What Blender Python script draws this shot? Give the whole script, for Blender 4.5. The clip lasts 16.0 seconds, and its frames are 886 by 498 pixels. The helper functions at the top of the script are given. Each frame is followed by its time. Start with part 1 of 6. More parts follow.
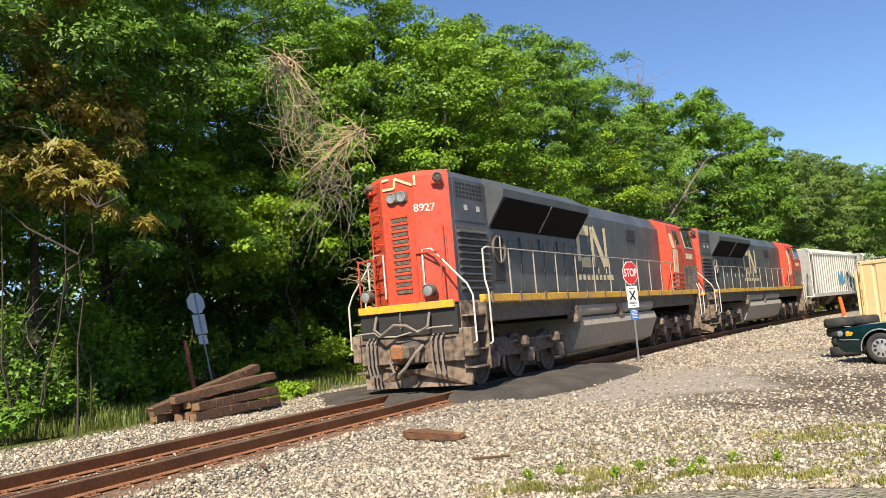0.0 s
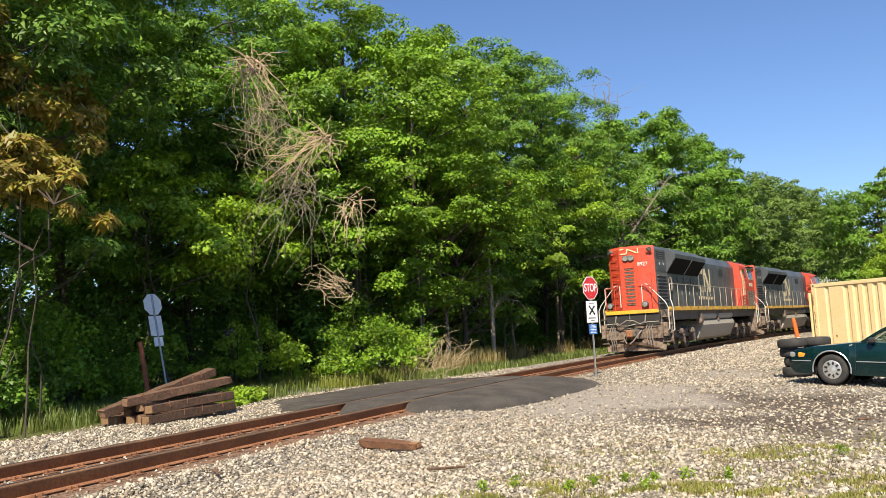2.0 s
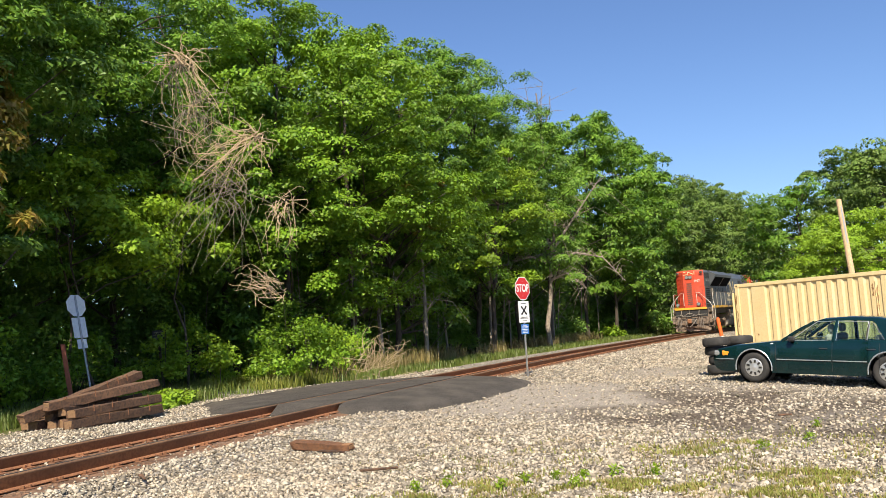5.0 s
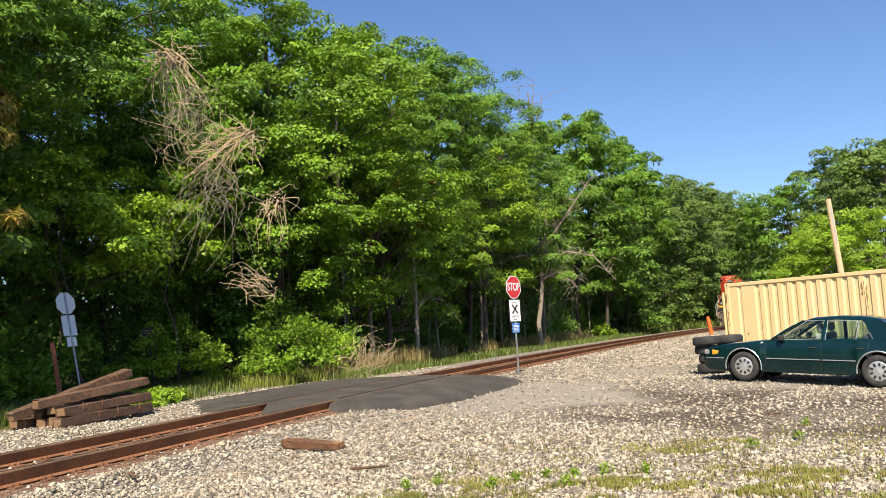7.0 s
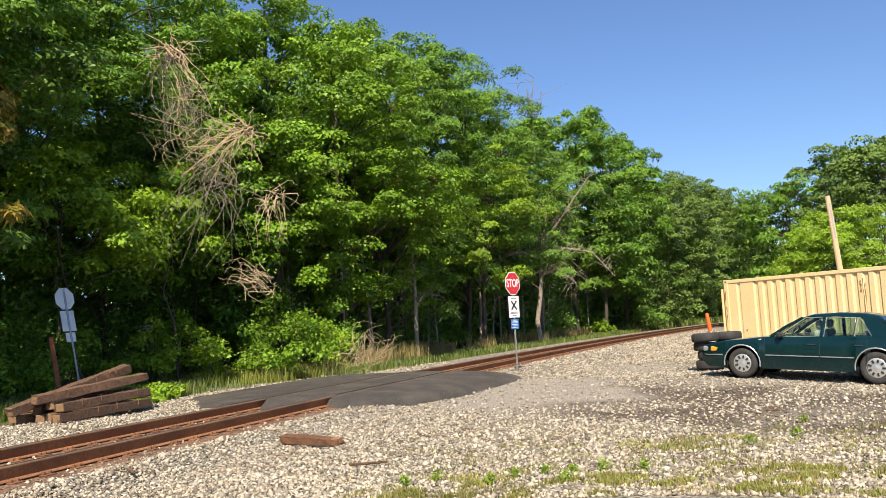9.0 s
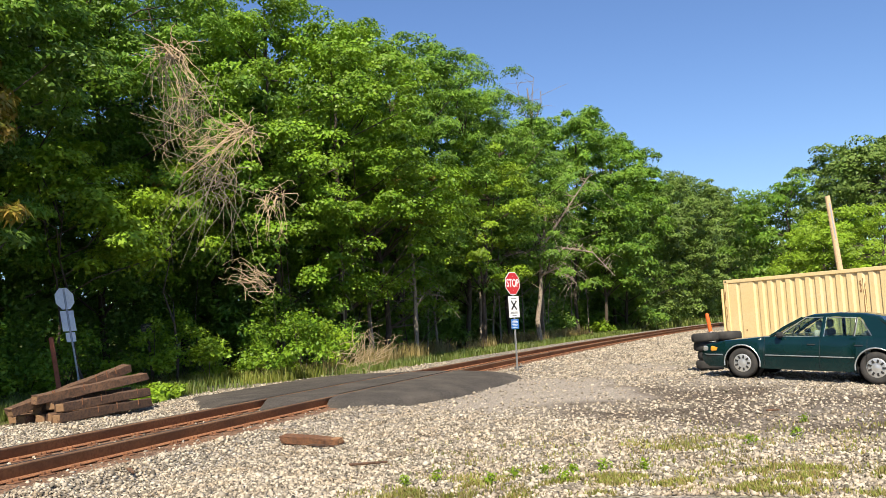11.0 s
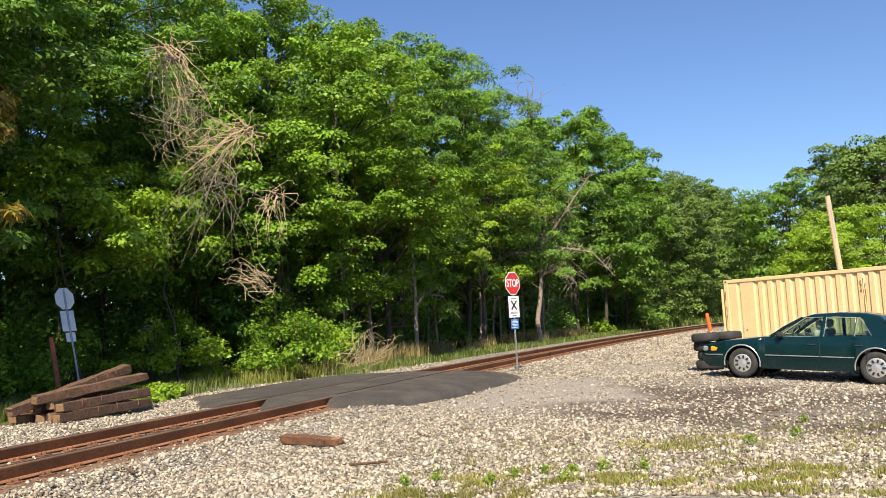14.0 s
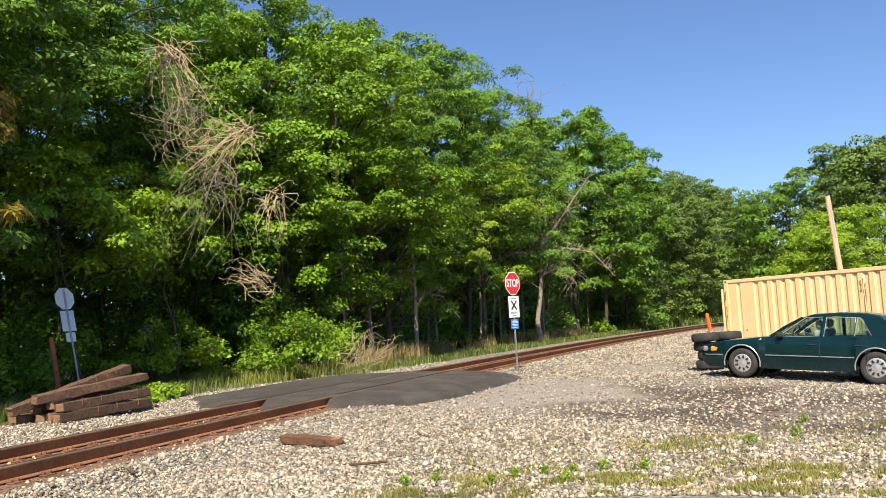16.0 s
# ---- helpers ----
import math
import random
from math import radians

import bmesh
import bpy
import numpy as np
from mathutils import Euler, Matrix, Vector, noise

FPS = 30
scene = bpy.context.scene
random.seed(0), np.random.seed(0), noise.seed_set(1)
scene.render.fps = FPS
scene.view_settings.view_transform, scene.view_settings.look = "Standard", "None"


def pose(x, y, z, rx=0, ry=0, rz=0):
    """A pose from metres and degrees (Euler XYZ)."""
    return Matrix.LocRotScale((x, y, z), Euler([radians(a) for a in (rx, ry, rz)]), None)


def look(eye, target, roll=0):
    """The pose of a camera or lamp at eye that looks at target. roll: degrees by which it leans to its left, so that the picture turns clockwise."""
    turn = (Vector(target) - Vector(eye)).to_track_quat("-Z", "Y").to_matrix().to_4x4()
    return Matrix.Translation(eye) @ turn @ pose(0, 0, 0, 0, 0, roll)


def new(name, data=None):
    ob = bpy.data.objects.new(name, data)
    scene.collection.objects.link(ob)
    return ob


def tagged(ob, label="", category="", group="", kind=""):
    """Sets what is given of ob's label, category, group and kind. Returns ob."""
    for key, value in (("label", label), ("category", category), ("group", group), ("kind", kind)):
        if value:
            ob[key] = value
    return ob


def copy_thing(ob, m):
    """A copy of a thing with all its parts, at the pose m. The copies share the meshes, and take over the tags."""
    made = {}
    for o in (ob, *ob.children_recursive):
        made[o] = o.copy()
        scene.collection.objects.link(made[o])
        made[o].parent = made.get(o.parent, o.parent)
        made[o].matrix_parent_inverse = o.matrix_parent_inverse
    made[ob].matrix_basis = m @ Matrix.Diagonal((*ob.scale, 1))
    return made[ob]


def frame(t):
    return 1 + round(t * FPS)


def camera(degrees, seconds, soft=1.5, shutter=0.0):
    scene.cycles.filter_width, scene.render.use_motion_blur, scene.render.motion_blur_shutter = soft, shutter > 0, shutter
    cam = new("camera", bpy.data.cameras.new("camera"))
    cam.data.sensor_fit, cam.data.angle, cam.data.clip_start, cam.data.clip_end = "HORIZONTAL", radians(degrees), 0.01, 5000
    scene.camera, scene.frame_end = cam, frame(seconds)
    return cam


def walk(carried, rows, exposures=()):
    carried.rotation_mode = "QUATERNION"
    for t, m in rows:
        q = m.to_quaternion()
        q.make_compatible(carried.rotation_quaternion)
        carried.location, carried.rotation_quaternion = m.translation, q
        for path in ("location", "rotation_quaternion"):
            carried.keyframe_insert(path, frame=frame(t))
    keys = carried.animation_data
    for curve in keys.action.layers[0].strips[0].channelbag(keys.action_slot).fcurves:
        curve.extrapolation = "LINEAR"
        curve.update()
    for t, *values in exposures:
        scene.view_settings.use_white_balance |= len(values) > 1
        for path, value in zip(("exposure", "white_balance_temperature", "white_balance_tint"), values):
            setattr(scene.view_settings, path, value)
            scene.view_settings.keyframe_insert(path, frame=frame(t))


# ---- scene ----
# ---- camera ----
EYE = 1.68
cam = camera(54.6, 16.0, soft=0.55)
walk(cam, [
    (0.0, pose(0, 0, EYE, 95.188, 4.942, 8.080)),
    (0.5, pose(0, 0, EYE, 95.488, 4.153, 7.567)),
    (1.0, pose(0, 0, EYE, 95.691, 3.730, 6.876)),
    (1.5, pose(0, 0, EYE, 95.846, 3.535, 6.048)),
    (2.0, pose(0, 0, EYE, 95.637, 3.238, 5.401)),
    (2.5, pose(0, 0, EYE, 95.599, 3.179, 5.012)),
    (3.0, pose(0, 0, EYE, 95.449, 3.347, 2.675)),
    (3.5, pose(0, 0, EYE, 95.335, 3.287, 1.701)),
    (4.0, pose(0, 0, EYE, 95.433, 3.347, 1.452)),
    (6.5, pose(0, 0, EYE, 95.313, 3.445, 0.380)),
    (7.0, pose(0, 0, EYE, 95.272, 3.385, 0.354)),
    (7.5, pose(0, 0, EYE, 95.217, 3.393, 0.340)),
    (8.0, pose(0, 0, EYE, 95.157, 3.383, 0.326)),
    (8.5, pose(0, 0, EYE, 95.060, 3.317, 0.296)),
    (9.0, pose(0, 0, EYE, 95.012, 3.285, 0.288)),
    (11.5, pose(0, 0, EYE, 95.008, 3.287, 0.288)),
    (16.0, pose(0, 0, EYE, 95.008, 3.287, 0.288)),
], exposures=[(0, 0.76), (16, 0.76)])

# ---- light ----
SUN_EL, SUN_AZ = radians(47), radians(185)     # azimuth clockwise from +y, towards the sun
world = bpy.data.worlds.new("sky")
scene.world = world
world.use_nodes = True
wn = world.node_tree
wn.nodes.clear()
sky = wn.nodes.new("ShaderNodeTexSky")
sky.sky_type = "NISHITA"
sky.sun_disc = False
sky.sun_elevation, sky.sun_rotation = SUN_EL, SUN_AZ
sky.air_density, sky.dust_density, sky.ozone_density = 1.0, 0.4, 4.0
bg = wn.nodes.new("ShaderNodeBackground")
bg.inputs[1].default_value = 0.082
wo = wn.nodes.new("ShaderNodeOutputWorld")
clear = wn.nodes.new("ShaderNodeMix")
clear.data_type, clear.blend_type = "RGBA", "MULTIPLY"
clear.inputs[0].default_value, clear.inputs[7].default_value = 1.0, (0.85, 0.93, 1.10, 1)
wn.links.new(sky.outputs[0], clear.inputs[6])
wn.links.new(clear.outputs[2], bg.inputs[0])
wn.links.new(bg.outputs[0], wo.inputs[0])
sun_data = bpy.data.lights.new("sun", "SUN")
sun_data.energy, sun_data.angle, sun_data.color = 5.0, radians(0.5), (1.0, 0.885, 0.70)
sun = new("sun", sun_data)
sun.matrix_world = look((60 * math.sin(SUN_AZ), 60 * math.cos(SUN_AZ), 60 * math.tan(SUN_EL)), (0, 0, 0))


# ---- materials ----
def mat(name, base, rough=0.8, metal=0.0, grain=None, stain=None, bump=0.0, bump_scale=60.0, island=0.0, piece=0.0, spec=0.5):
    """Principled material. grain and stain: (scale, other colour, amount); island and piece: brightness spread per island and per object."""
    m = bpy.data.materials.new(name)
    m.use_nodes = True
    n, l = m.node_tree.nodes, m.node_tree.links
    b = n["Principled BSDF"]
    b.inputs["Roughness"].default_value, b.inputs["Metallic"].default_value = rough, metal
    b.inputs["Specular IOR Level"].default_value = spec
    co = n.new("ShaderNodeTexCoord").outputs["Object"]
    rgb = n.new("ShaderNodeRGB")
    rgb.outputs[0].default_value = (*base, 1)
    col = rgb.outputs[0]

    def blend(factor, colour_b, how="MIX"):
        x = n.new("ShaderNodeMix")
        x.data_type, x.blend_type = "RGBA", how
        l.new(factor, x.inputs[0])
        l.new(col, x.inputs[6])
        if isinstance(colour_b, tuple):
            x.inputs[7].default_value = (*colour_b, 1)
        else:
            l.new(colour_b, x.inputs[7])
        return x.outputs[2]

    for k, spec_in in enumerate((stain, grain)):
        if not spec_in:
            continue
        t = n.new("ShaderNodeTexNoise")
        t.inputs["Scale"].default_value, t.inputs["Detail"].default_value = spec_in[0], 5 if k == 0 else 3
        l.new(co, t.inputs["Vector"])
        r = n.new("ShaderNodeMapRange")
        r.inputs[1].default_value, r.inputs[2].default_value = 0.42, 0.66
        r.inputs[4].default_value = spec_in[2]
        l.new(t.outputs[0], r.inputs[0])
        col = blend(r.outputs[0], spec_in[1])
    for amount, node, socket in ((island, "ShaderNodeNewGeometry", "Random Per Island"), (piece, "ShaderNodeObjectInfo", "Random")):
        if amount:
            o = n.new(node).outputs[socket]
            r = n.new("ShaderNodeMapRange")
            r.inputs[3].default_value, r.inputs[4].default_value = 1 - amount, 1 + amount
            l.new(o, r.inputs[0])
            h = n.new("ShaderNodeHueSaturation")
            l.new(r.outputs[0], h.inputs["Value"])
            l.new(col, h.inputs["Color"])
            col = h.outputs[0]
    l.new(col, b.inputs["Base Color"])
    if bump:
        t = n.new("ShaderNodeTexNoise")
        t.inputs["Scale"].default_value, t.inputs["Detail"].default_value = bump_scale, 4
        l.new(co, t.inputs["Vector"])
        u = n.new("ShaderNodeBump")
        u.inputs["Strength"].default_value, u.inputs["Distance"].default_value = bump, 0.02
        l.new(t.outputs[0], u.inputs["Height"])
        l.new(u.outputs[0], b.inputs["Normal"])
    return m


def leaf_mat(name, base, other, through_col, spread=0.45, gloss=0.5):
    """Leaves: colour varies leaf by leaf, and light shines through."""
    m = bpy.data.materials.new(name)
    m.use_nodes = True
    n, l = m.node_tree.nodes, m.node_tree.links
    b = n["Principled BSDF"]
    b.inputs["Roughness"].default_value = gloss
    b.inputs["Specular IOR Level"].default_value = 0.35
    ri = n.new("ShaderNodeNewGeometry").outputs["Random Per Island"]
    mix = n.new("ShaderNodeMix")
    mix.data_type = "RGBA"
    l.new(ri, mix.inputs[0])
    mix.inputs[6].default_value, mix.inputs[7].default_value = (*base, 1), (*other, 1)
    no = n.new("ShaderNodeTexNoise")
    no.inputs["Scale"].default_value = 0.5
    l.new(n.new("ShaderNodeTexCoord").outputs["Object"], no.inputs["Vector"])
    r = n.new("ShaderNodeMapRange")
    r.inputs[1].default_value, r.inputs[2].default_value = 0.3, 0.7
    r.inputs[3].default_value, r.inputs[4].default_value = 1 - spread, 1 + spread
    l.new(no.outputs[0], r.inputs[0])
    h = n.new("ShaderNodeHueSaturation")
    l.new(r.outputs[0], h.inputs["Value"])
    l.new(mix.outputs[2], h.inputs["Color"])
    l.new(h.outputs[0], b.inputs["Base Color"])
    tr = n.new("ShaderNodeBsdfTranslucent")
    tr.inputs[0].default_value = (*through_col, 1)
    ms = n.new("ShaderNodeMixShader")
    ms.inputs[0].default_value = 0.22
    l.new(b.outputs[0], ms.inputs[1])
    l.new(tr.outputs[0], ms.inputs[2])
    l.new(ms.outputs[0], n["Material Output"].inputs[0])
    return m


M = {}
M["leaf_maple"] = leaf_mat("leaf_maple", (0.10, 0.215, 0.012), (0.20, 0.32, 0.022), (0.27, 0.44, 0.018))
M["leaf_locust"] = leaf_mat("leaf_locust", (0.08, 0.185, 0.018), (0.17, 0.285, 0.03), (0.22, 0.39, 0.025))
# darker leaf copy: the wood's shade is put into its colour
M["leaf_shaded"] = leaf_mat("leaf_shaded", (0.072, 0.155, 0.02), (0.14, 0.235, 0.032), (0.17, 0.31, 0.03))
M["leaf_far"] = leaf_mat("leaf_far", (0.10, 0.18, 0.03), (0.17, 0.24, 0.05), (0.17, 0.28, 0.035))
# yellow-green with sunlight put in, for bushes and young trees; weed tufts share it
M["leaf_bright"] = leaf_mat("leaf_bright", (0.16, 0.28, 0.014), (0.24, 0.36, 0.025), (0.36, 0.5, 0.02))
M["leaf_rust"] = leaf_mat("leaf_rust", (0.20, 0.22, 0.03), (0.30, 0.19, 0.045), (0.42, 0.36, 0.04))
M["grass"] = leaf_mat("grass", (0.09, 0.15, 0.02), (0.17, 0.19, 0.05), (0.2, 0.28, 0.04))
M["dry_grass"] = leaf_mat("dry_grass", (0.32, 0.24, 0.10), (0.22, 0.2, 0.07), (0.3, 0.25, 0.1))
M["bark"] = mat("bark", (0.075, 0.058, 0.044), 0.95, grain=(9, (0.05, 0.04, 0.03), 0.8), bump=0.8, bump_scale=25)
M["dead_wood"] = mat("dead_wood", (0.33, 0.27, 0.21), 0.95, grain=(9, (0.12, 0.10, 0.08), 0.7), bump=0.8, bump_scale=25)
M["bark_pale"] = mat("bark_pale", (0.26, 0.22, 0.17), 0.95, grain=(9, (0.1, 0.085, 0.07), 0.7), bump=0.8, bump_scale=25)
M["vine"] = mat("vine", (0.50, 0.38, 0.24), 0.95, island=0.4)
M["stone"] = mat("stone", (0.355, 0.31, 0.24), 0.95, island=0.66, stain=(1.6, (0.27, 0.20, 0.125), 0.6), grain=(25, (0.40, 0.37, 0.32), 0.5), spec=0.15)
M["rail_side"] = mat("rail_side", (0.30, 0.17, 0.085), 0.8, grain=(25, (0.15, 0.075, 0.04), 0.7), stain=(1.2, (0.07, 0.045, 0.034), 0.5), bump=0.3)
M["rust"] = mat("rust", (0.32, 0.145, 0.065), 0.9, grain=(40, (0.10, 0.04, 0.025), 0.7), stain=(1.5, (0.26, 0.11, 0.05), 0.6), bump=0.4)
M["plate_rust"] = mat("plate_rust", (0.22, 0.10, 0.048), 0.9, grain=(40, (0.12, 0.055, 0.03), 0.7), piece=0.25)
M["rail_top"] = mat("rail_top", (0.26, 0.22, 0.20), 0.38, 0.9, grain=(30, (0.16, 0.11, 0.09), 0.6))
M["tie"] = mat("tie", (0.21, 0.115, 0.066), 0.95, grain=(14, (0.045, 0.03, 0.022), 0.8), stain=(2, (0.16, 0.09, 0.05), 0.6), bump=0.7, piece=0.3)
M["old_tie"] = mat("old_tie", (0.125, 0.068, 0.04), 0.95, grain=(20, (0.05, 0.032, 0.024), 0.8), stain=(2, (0.18, 0.095, 0.048), 0.6), bump=0.8, piece=0.4)
M["split_wood"] = mat("split_wood", (0.16, 0.072, 0.034), 0.95, grain=(14, (0.10, 0.05, 0.03), 0.8), stain=(5, (0.21, 0.10, 0.045), 0.6), bump=1.0)
M["tie_end"] = mat("tie_end", (0.23, 0.135, 0.07), 0.95, grain=(30, (0.16, 0.09, 0.045), 0.7), bump=0.6)
M["asphalt"] = mat("asphalt", (0.050, 0.045, 0.041), 0.95, grain=(60, (0.13, 0.118, 0.105), 0.75), stain=(1.3, (0.105, 0.092, 0.078), 0.9), bump=1.0, bump_scale=70, spec=0.15)
M["galv"] = mat("galv", (0.55, 0.56, 0.57), 0.45, 0.8, grain=(25, (0.42, 0.43, 0.45), 0.6))
M["sign_back"] = mat("sign_back", (0.66, 0.69, 0.72), 0.5, 0.0, grain=(12, (0.5, 0.54, 0.58), 0.5))
M["sign_red"] = mat("sign_red", (0.55, 0.018, 0.022), 0.5, stain=(3, (0.5, 0.04, 0.04), 0.4))
M["sign_white"] = mat("sign_white", (0.8, 0.8, 0.78), 0.5, stain=(4, (0.7, 0.7, 0.67), 0.5))
M["sign_blue"] = mat("sign_blue", (0.03, 0.16, 0.5), 0.5, stain=(4, (0.04, 0.2, 0.5), 0.5))
M["black"] = mat("black", (0.02, 0.02, 0.02), 0.7, stain=(3, (0.035, 0.032, 0.03), 0.5))
M["rubber"] = mat("rubber", (0.028, 0.027, 0.026), 0.85, stain=(5, (0.06, 0.055, 0.05), 0.6), bump=0.3)
M["orange"] = mat("orange", (0.75, 0.13, 0.02), 0.6, stain=(6, (0.6, 0.12, 0.03), 0.5))
M["container"] = mat("container", (0.78, 0.60, 0.30), 0.6, grain=(18, (0.68, 0.51, 0.25), 0.5), stain=(0.9, (0.80, 0.64, 0.36), 0.7), bump=0.1, bump_scale=8)
M["rust_paint"] = mat("rust_paint", (0.30, 0.16, 0.07), 0.85, grain=(30, (0.16, 0.07, 0.035), 0.7))
M["pole_wood"] = mat("pole_wood", (0.66, 0.47, 0.27), 0.9, grain=(18, (0.48, 0.32, 0.18), 0.7), bump=0.4)
M["stake"] = mat("stake", (0.28, 0.085, 0.045), 0.9, grain=(14, (0.16, 0.05, 0.03), 0.7), bump=0.3)


# ---- mesh helpers ----
def mesh_of(name, bm):
    bmesh.ops.recalc_face_normals(bm, faces=bm.faces)
    me = bpy.data.meshes.new(name)
    bm.to_mesh(me)
    bm.free()
    return me


def part(name, bm, material, parent=None, label="", smooth=False):
    """One mesh object from a bmesh, under a thing or a part."""
    me = mesh_of(name, bm) if isinstance(bm, bmesh.types.BMesh) else bm
    if material is not None and not me.materials:
        me.materials.append(material)
    if smooth:
        me.shade_smooth()
    ob = new(name, me)
    ob.parent = parent
    if label:
        ob["label"] = label
    return ob


def thing(name, label, category, m=None, group="", kind=""):
    ob = new(name)
    ob.empty_display_size = 0.2
    if m is not None:
        ob.matrix_basis = m
    return tagged(ob, label, category, group, kind)


def box(bm, x0, x1, y0, y1, z0, z1, bevel=0.0, m=None):
    r = bmesh.ops.create_cube(bm, size=1)
    vs = r["verts"]
    for v in vs:
        v.co = Vector(((x0 + x1) / 2 + v.co.x * (x1 - x0), (y0 + y1) / 2 + v.co.y * (y1 - y0), (z0 + z1) / 2 + v.co.z * (z1 - z0)))
        if m is not None:
            v.co = m @ v.co
    if bevel:
        es = list({e for v in vs for e in v.link_edges})
        bmesh.ops.bevel(bm, geom=es, offset=bevel, segments=1, affect="EDGES", clamp_overlap=True)
    return bm


def tube(bm, pts, r, sides=6, r_end=None):
    """A tube along points, tapering from r to r_end."""
    pts = [Vector(p) for p in pts]
    r_end = r if r_end is None else r_end
    rings = []
    for i, p in enumerate(pts):
        d = (pts[min(i + 1, len(pts) - 1)] - pts[max(i - 1, 0)]).normalized()
        a = d.orthogonal().normalized() if i == 0 else (a - d * a.dot(d)).normalized()
        b = d.cross(a)
        q = r + (r_end - r) * i / max(1, len(pts) - 1)
        rings.append([bm.verts.new(p + (a * math.cos(2 * math.pi * k / sides) + b * math.sin(2 * math.pi * k / sides)) * q) for k in range(sides)])
    for u, w in zip(rings, rings[1:]):
        for k in range(sides):
            bm.faces.new((u[k], u[(k + 1) % sides], w[(k + 1) % sides], w[k]))
    bm.faces.new(rings[0][::-1])
    bm.faces.new(rings[-1])
    return bm


def prism(bm, outline, y0, y1, m=None):
    """An (x, z) outline drawn out from y0 to y1."""
    a = [bm.verts.new((x, y0, z)) for x, z in outline]
    b = [bm.verts.new((x, y1, z)) for x, z in outline]
    if m is not None:
        for v in a + b:
            v.co = m @ v.co
    n = len(a)
    bm.faces.new(a)
    bm.faces.new(b[::-1])
    for i in range(n):
        bm.faces.new((a[i], b[i], b[(i + 1) % n], a[(i + 1) % n]))
    return bm


def lathe(bm, profile, sides=24, axis="Y", centre=(0, 0, 0), ends=False):
    """(radius, along) profile turned round an axis."""
    rings = []
    for r, a in profile:
        ring = []
        for k in range(sides):
            c, s = r * math.cos(2 * math.pi * k / sides), r * math.sin(2 * math.pi * k / sides)
            p = {"Y": (c, a, s), "X": (a, c, s), "Z": (c, s, a)}[axis]
            ring.append(bm.verts.new(Vector(p) + Vector(centre)))
        rings.append(ring)
    for u, w in zip(rings, rings[1:]):
        for k in range(sides):
            bm.faces.new((u[k], u[(k + 1) % sides], w[(k + 1) % sides], w[k]))
    if ends:
        bm.faces.new(rings[0][::-1])
        bm.faces.new(rings[-1])
    return bm


def raw_mesh(name, verts, faces, material, smooth=False):
    """A mesh from arrays: verts (n, 3), faces (m, k)."""
    verts, faces = np.asarray(verts, dtype=np.float32), np.asarray(faces, dtype=np.int32)
    me = bpy.data.meshes.new(name)
    k = faces.shape[1]
    me.vertices.add(len(verts))
    me.vertices.foreach_set("co", verts.ravel())
    me.loops.add(faces.size)
    me.loops.foreach_set("vertex_index", faces.ravel())
    me.polygons.add(len(faces))
    me.polygons.foreach_set("loop_start", np.arange(0, faces.size, k, dtype=np.int32))
    me.polygons.foreach_set("loop_total", np.full(len(faces), k, dtype=np.int32))
    me.update(calc_edges=True)
    me.materials.append(material)
    if smooth:
        me.shade_smooth()
    return me
# ---- plan of the track: a gentle right-hand curve ----
T_HEAD, T_OFF, T_CURVE, T_S0 = radians(18.5), -8.944, 0.002754, 7.55
RAIL_Z = 0.33


def track_at(s, side=0.0):
    """Place on the track s metres along, side metres to its right, and its heading."""
    slope = T_CURVE * (s - T_S0)
    v = T_OFF + 0.5 * T_CURVE * (s - T_S0) ** 2
    head = T_HEAD + math.atan(slope)
    x = s * math.sin(T_HEAD) + v * math.cos(T_HEAD) + side * math.cos(head)
    y = s * math.cos(T_HEAD) - v * math.sin(T_HEAD) - side * math.sin(head)
    return x, y, head


def track_coords(x, y):
    """(s, side) of points; arrays allowed."""
    s = x * np.sin(T_HEAD) + y * np.cos(T_HEAD)
    v = x * np.cos(T_HEAD) - y * np.sin(T_HEAD)
    d = v - (T_OFF + 0.5 * T_CURVE * (s - T_S0) ** 2)
    return s, d / np.sqrt(1 + (T_CURVE * (s - T_S0)) ** 2)


def smooth01(a):
    a = np.clip(a, 0, 1)
    return a * a * (3 - 2 * a)


def ground_z(x, y):
    """Height of the ground: level yard, ballast bed along the track, wooded bank behind."""
    x, y = np.asarray(x, float), np.asarray(y, float)
    s, d = track_coords(x, y)
    wide = 2.35 + 1.45 * smooth01((s - 22) / 4)
    bed = 0.165 * smooth01((wide - np.abs(d)) / (wide - 1.55)) - 0.036 * smooth01((1.75 - np.abs(d)) / 0.35)
    far_side = 0.16 * smooth01((-d - 1.2) / 1.5) + 2.5 * smooth01((-d - 16) / 40)
    lumps = 0.02 * np.sin(x * 1.3 + 0.7 * y) * np.cos(y * 0.9 - 0.4 * x) * smooth01((np.abs(d) - 2.2) / 1.5)
    lumps = lumps + 0.12 * np.exp(-((x - 6.0) ** 2 + (y - 20.6) ** 2) / 5.0) - 0.05 * np.exp(-((x - 9.2) ** 2 + (y - 17.3) ** 2) / 4.0)
    return bed + far_side + lumps


